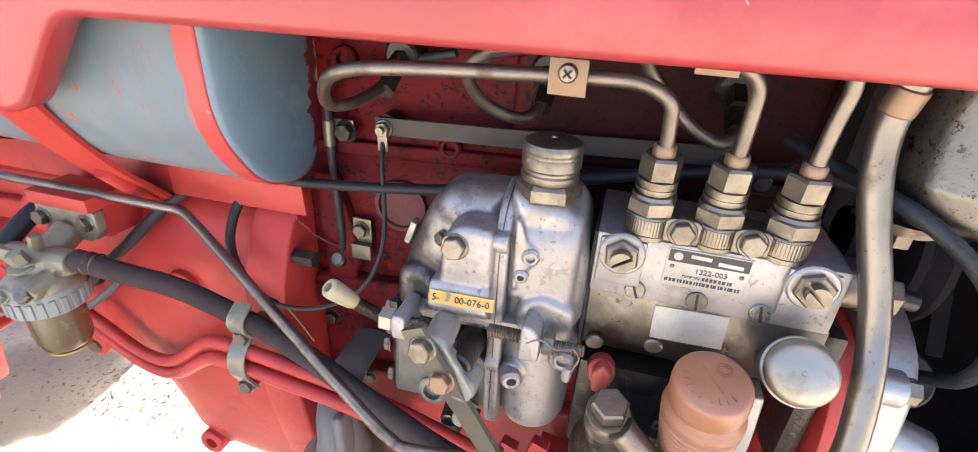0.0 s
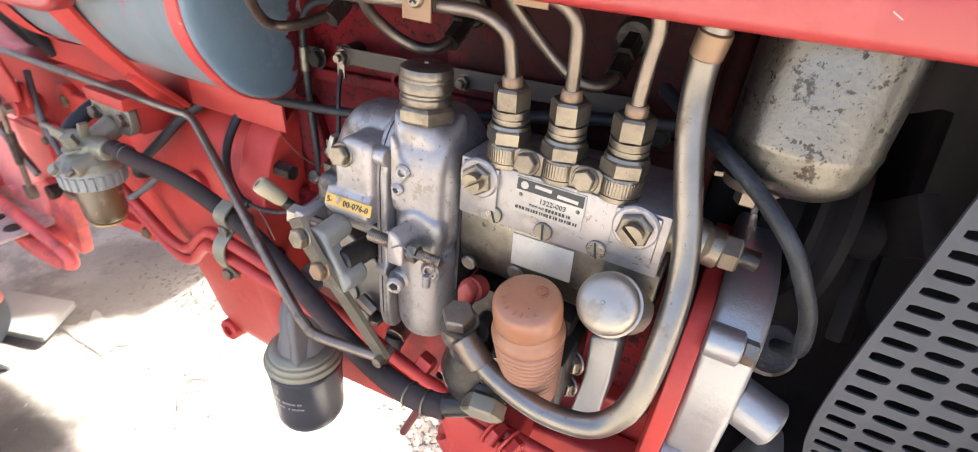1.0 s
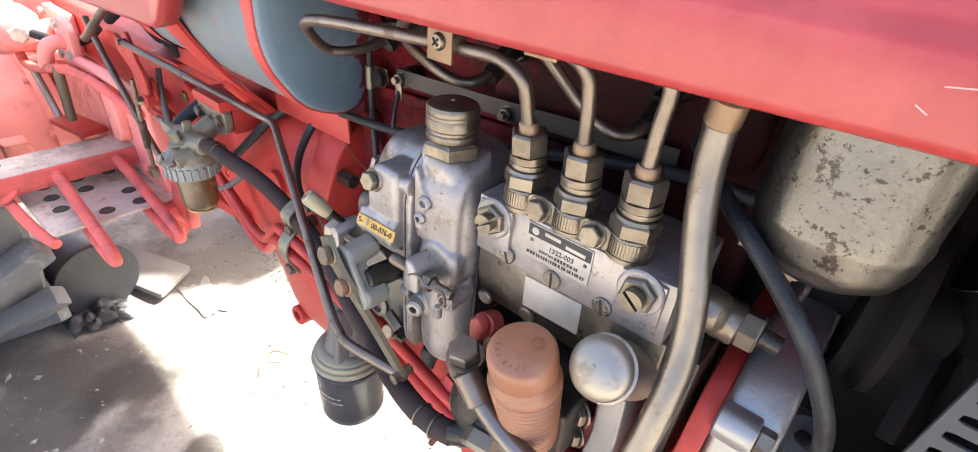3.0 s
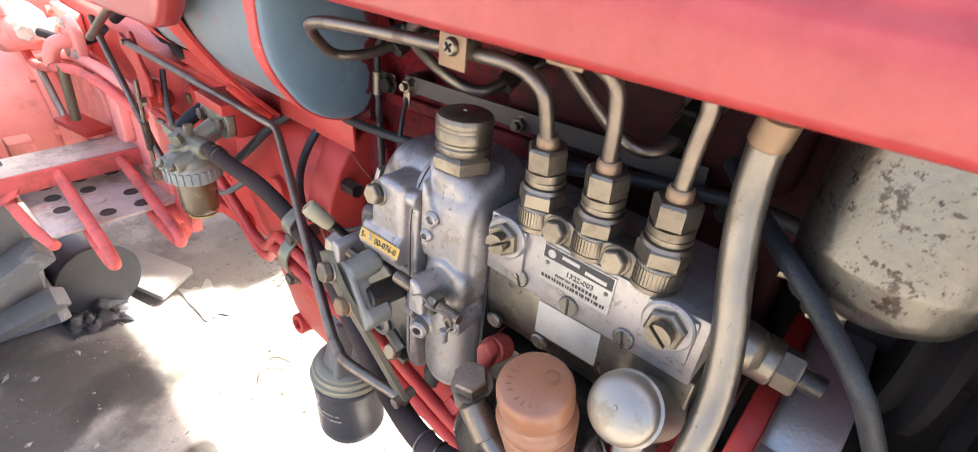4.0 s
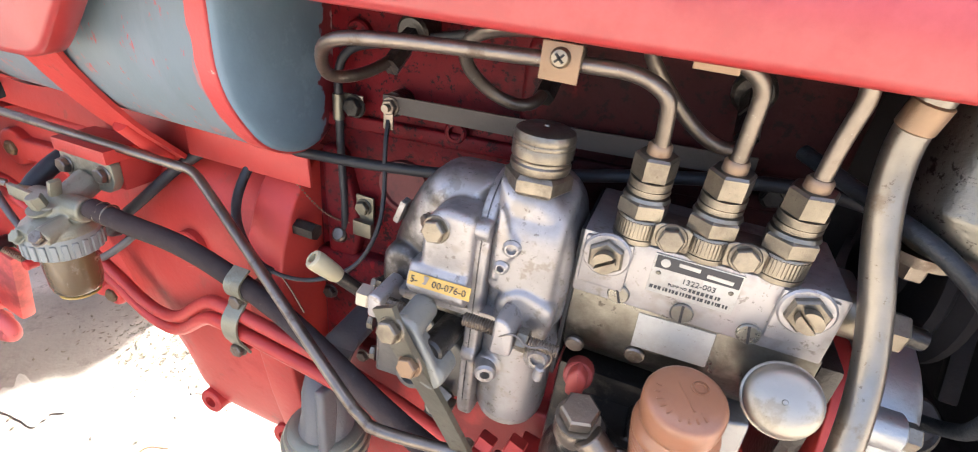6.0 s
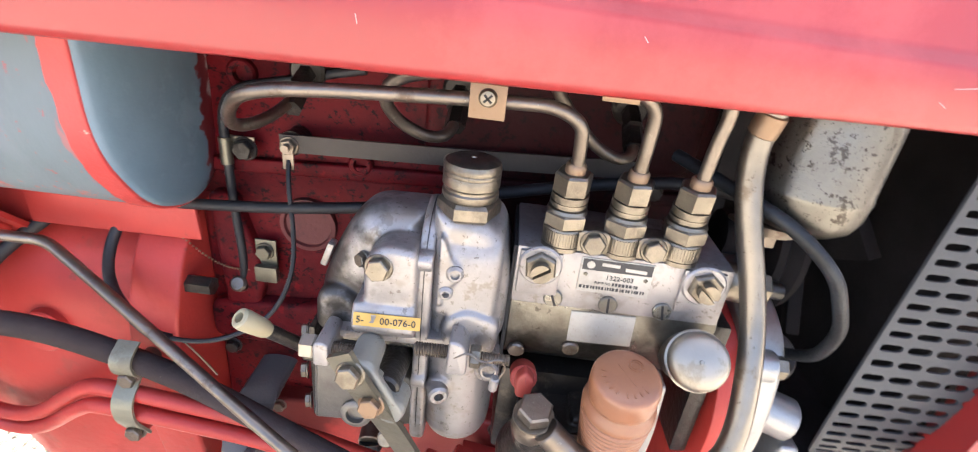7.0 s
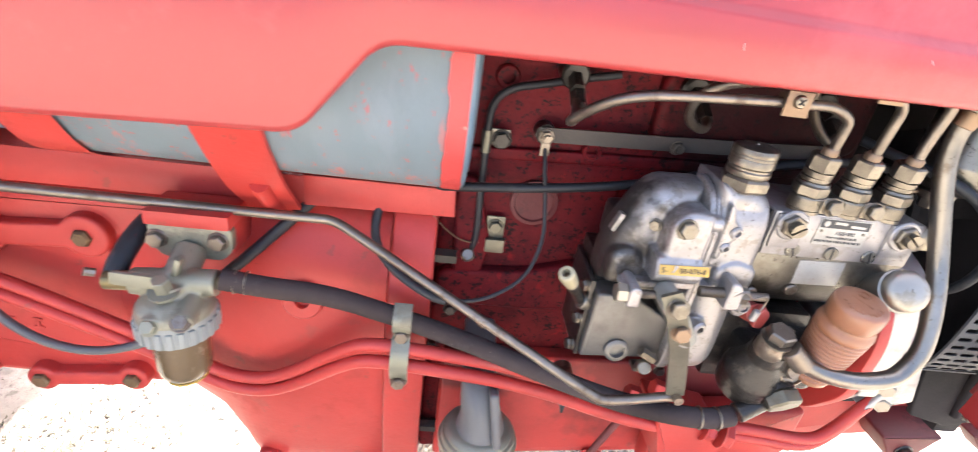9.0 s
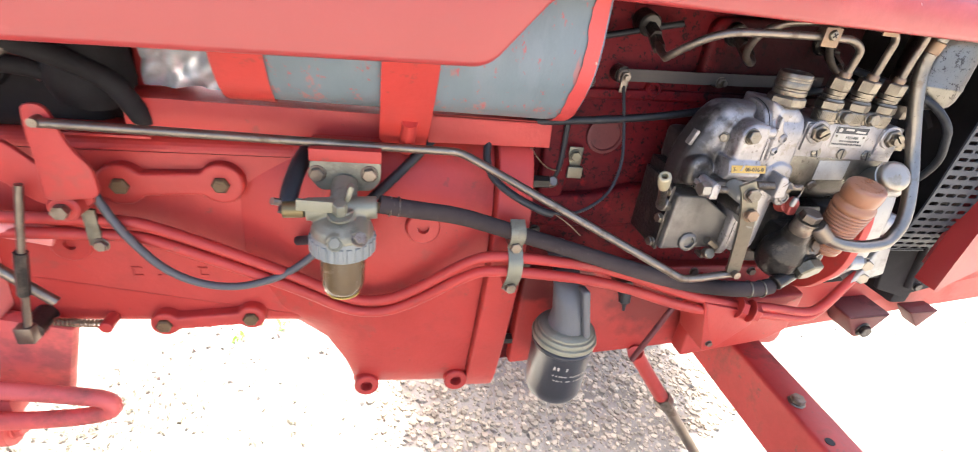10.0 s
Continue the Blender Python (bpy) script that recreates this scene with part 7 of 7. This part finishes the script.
def crumple(name, label, category, at, sx, sy, h, mat, seed):
    t = thing(name, label, category)
    bm = bmesh.new()
    n = 30
    grid = []
    for i in range(n + 1):
        row = []
        for j in range(n + 1):
            u, v = i / n * 2 - 1, j / n * 2 - 1
            w = 1 + 0.35 * noise.noise(Vector((u * 2, v * 2, seed)))
            e = max(0.0, 1 - (u * u + v * v) * 0.5)
            f = abs(noise.noise(Vector((u * 2.2 + 0.6 * v, v * 1.6, seed + 5)))) + 0.3 * abs(noise.noise(Vector((u * 5, v * 4, seed + 9))))
            row.append(bm.verts.new((at[0] + sx * u * w, at[1] + sy * v * w, GROUND + 0.02 * noise.noise(Vector(((at[0] + sx * u * w) * 1.3, (at[1] + sy * v * w) * 1.3, 0))) + 0.012 * noise.noise(Vector(((at[0] + sx * u * w) * 5, (at[1] + sy * v * w) * 5, 3))) + 0.003 + h * e * (0.25 + 0.9 * f))))
        grid.append(row)
    for a, b in zip(grid, grid[1:]):
        for k in range(n):
            bm.faces.new((a[k], b[k], b[k + 1], a[k + 1]))
    part("folds", bm, mat, t, angle=30)
    return t


crumple("black_rag", "crumpled black plastic rag on the ground", "rag", (-1.20, 0.35, 0), 0.10, 0.07, 0.06, RUBBER, 3)
crumple("torn_paper", "torn dusty grey paper scrap on the ground", "scrap", (-1.06, 0.60, 0), 0.09, 0.045, 0.007, CLOTH, 11)
wl_ = thing("wire_scrap", "short bent piece of rusty wire on the ground", "wire")
part("loop", tube([(-0.665, 0.555, GROUND + 0.014), (-0.70, 0.585, GROUND + 0.022), (-0.70, 0.615, GROUND + 0.03), (-0.66, 0.635, GROUND + 0.02)], 0.0022, 6), RUSTY_STEEL, wl_)


def gravel():
    """Small stones, twigs and chips that nobody could count."""
    random.seed(12)
    verts, faces = [], []
    base = [(1, 0, 0), (-1, 0, 0), (0, 1, 0), (0, -1, 0), (0, 0, 1), (0, 0, -1)]
    tri = [(0, 2, 4), (2, 1, 4), (1, 3, 4), (3, 0, 4), (2, 0, 5), (1, 2, 5), (3, 1, 5), (0, 3, 5)]
    for k in range(26000):
        x, y = (random.uniform(-1.6, 1.2), random.uniform(0.0, 1.5)) if k % 3 else (random.uniform(-2.4, 2.2), random.uniform(-0.2, 2.6))
        r = 0.002 + 0.008 * random.random() ** 5
        if x < -0.35 and y < 0.7 and random.random() > 0.25:
            continue
        elif noise.noise(Vector((x * 2.2, y * 2.2, 0))) < random.uniform(-0.1, 0.6):
            continue
        sc = (r * random.uniform(0.7, 1.8), r * random.uniform(0.7, 1.3), r * random.uniform(0.4, 0.8))
        a = random.uniform(0, 6.3)
        n0 = len(verts)
        z = GROUND + 0.02 * noise.noise(Vector((x * 1.3, y * 1.3, 0))) + 0.012 * noise.noise(Vector((x * 5, y * 5, 3)))
        for bx, by, bz in base:
            px_, py_ = bx * sc[0] * random.uniform(0.7, 1.1), by * sc[1] * random.uniform(0.7, 1.1)
            verts.append((x + px_ * math.cos(a) - py_ * math.sin(a), y + px_ * math.sin(a) + py_ * math.cos(a), z + bz * sc[2] + sc[2] * 0.3))
        faces += [(n0 + p, n0 + q, n0 + s) for p, q, s in tri]
    me = bpy.data.meshes.new("gravel")
    me.from_pydata(verts, [], faces)
    me.materials.append(STONE)
    tagged(new("gravel", me), label="scattered grey gravel chips and leaf crumbs on the earth", category="gravel", kind="stuff")


def gravel_bed():
    """A bed of tan crushed stone under the engine and the axle."""
    random.seed(21)
    verts, faces = [], []
    n = 6
    for k in range(13000):
        x, y = random.uniform(-0.35, 0.95), random.uniform(0.62, 1.35)
        if math.hypot((x - 0.25) / 0.55, (y - 0.93) / 0.33) > 0.75 + 0.45 * noise.noise(Vector((x * 4, y * 4, 2))) + 0.2 * random.random():
            continue
        r = 0.0028 + 0.0095 * random.random() ** 3
        z = GROUND + 0.02 * noise.noise(Vector((x * 1.3, y * 1.3, 0))) + 0.012 * noise.noise(Vector((x * 5, y * 5, 3)))
        a, w, h = random.uniform(0, 6.3), random.uniform(0.55, 1.0), r * random.uniform(0.5, 0.9)
        tilt = random.uniform(-0.3, 0.3)
        n0 = len(verts)
        for scale, dz in ((1.0, -0.2), (random.uniform(0.55, 0.85), 0.75)):
            for i in range(n):
                q = 2 * math.pi * i / n + random.uniform(-0.3, 0.3)
                u, v = r * scale * math.cos(q), r * scale * w * math.sin(q)
                verts.append((x + u * math.cos(a) - v * math.sin(a), y + u * math.sin(a) + v * math.cos(a), z + h * dz + tilt * u + h * random.uniform(-0.1, 0.1)))
        faces += [(n0 + i, n0 + (i + 1) % n, n0 + n + (i + 1) % n, n0 + n + i) for i in range(n)] + [tuple(range(n0 + n, n0 + 2 * n))]
    me = bpy.data.meshes.new("crushed_stone")
    me.from_pydata(verts, [], faces)
    me.materials.append(GRAVEL)
    tagged(new("crushed_stone", me), label="bed of tan crushed stone on the ground", category="gravel", kind="stuff")


gravel_bed()


gravel()


def litter():
    """Dry leaf crumbs, curled and flat."""
    random.seed(31)
    verts, faces = [], []
    for k in range(11000):
        x, y = (random.gauss(-0.92, 0.3), random.uniform(0.85, 1.9)) if k % 2 else (random.gauss(-0.95, 0.28), random.gauss(0.62, 0.2))
        if noise.noise(Vector((x * 3, y * 3, 7))) < random.uniform(-0.2, 0.9) or y < 0.78 and random.random() < 0.93:
            continue
        z = GROUND + 0.02 * noise.noise(Vector((x * 1.3, y * 1.3, 0))) + 0.012 * noise.noise(Vector((x * 5, y * 5, 3))) + 0.003
        s, a = random.uniform(0.003, 0.009), random.uniform(0, 6.3)
        u, w = Vector((math.cos(a), math.sin(a), 0)) * s, Vector((-math.sin(a), math.cos(a), 0)) * s * random.uniform(0.2, 0.5)
        p, n0 = Vector((x, y, z)), len(verts)
        lift = Vector((0, 0, s * random.uniform(0.05, 0.3)))
        verts += [tuple(q) for q in (p - u + lift, p - w, p + u + lift * random.random(), p + w)]
        faces += [(n0, n0 + 1, n0 + 2), (n0, n0 + 2, n0 + 3)]
    me = bpy.data.meshes.new("leaf_litter")
    me.from_pydata(verts, [], faces)
    me.materials.append(LITTER)
    tagged(new("leaf_litter", me), label="dry brown leaf crumbs scattered over the earth", category="leaf litter", kind="stuff")


litter()
for at in ((-0.62, 1.25), (-0.66, 1.15), (-0.55, 1.2)):
    gt = thing("weed", "small bright green weed sprouting from the earth", "weed", "weeds")
    bm = bmesh.new()
    random.seed(int(at[1] * 100))
    for k in range(14):
        a, l_ = random.uniform(0, 6.3), random.uniform(0.015, 0.035)
        p0 = Vector((at[0] + random.uniform(-0.02, 0.02), at[1] + random.uniform(-0.02, 0.02), GROUND + 0.004))
        tip = p0 + Vector((math.cos(a) * l_, math.sin(a) * l_, l_ * 0.7))
        side = Vector((-math.sin(a), math.cos(a), 0)) * 0.004
        mid = (p0 + tip) / 2 + Vector((0, 0, 0.004))
        vs = [bm.verts.new(q) for q in (p0, mid + side, tip, mid - side)]
        bm.faces.new(vs)
    part("leaves", bm, GREEN, gt)
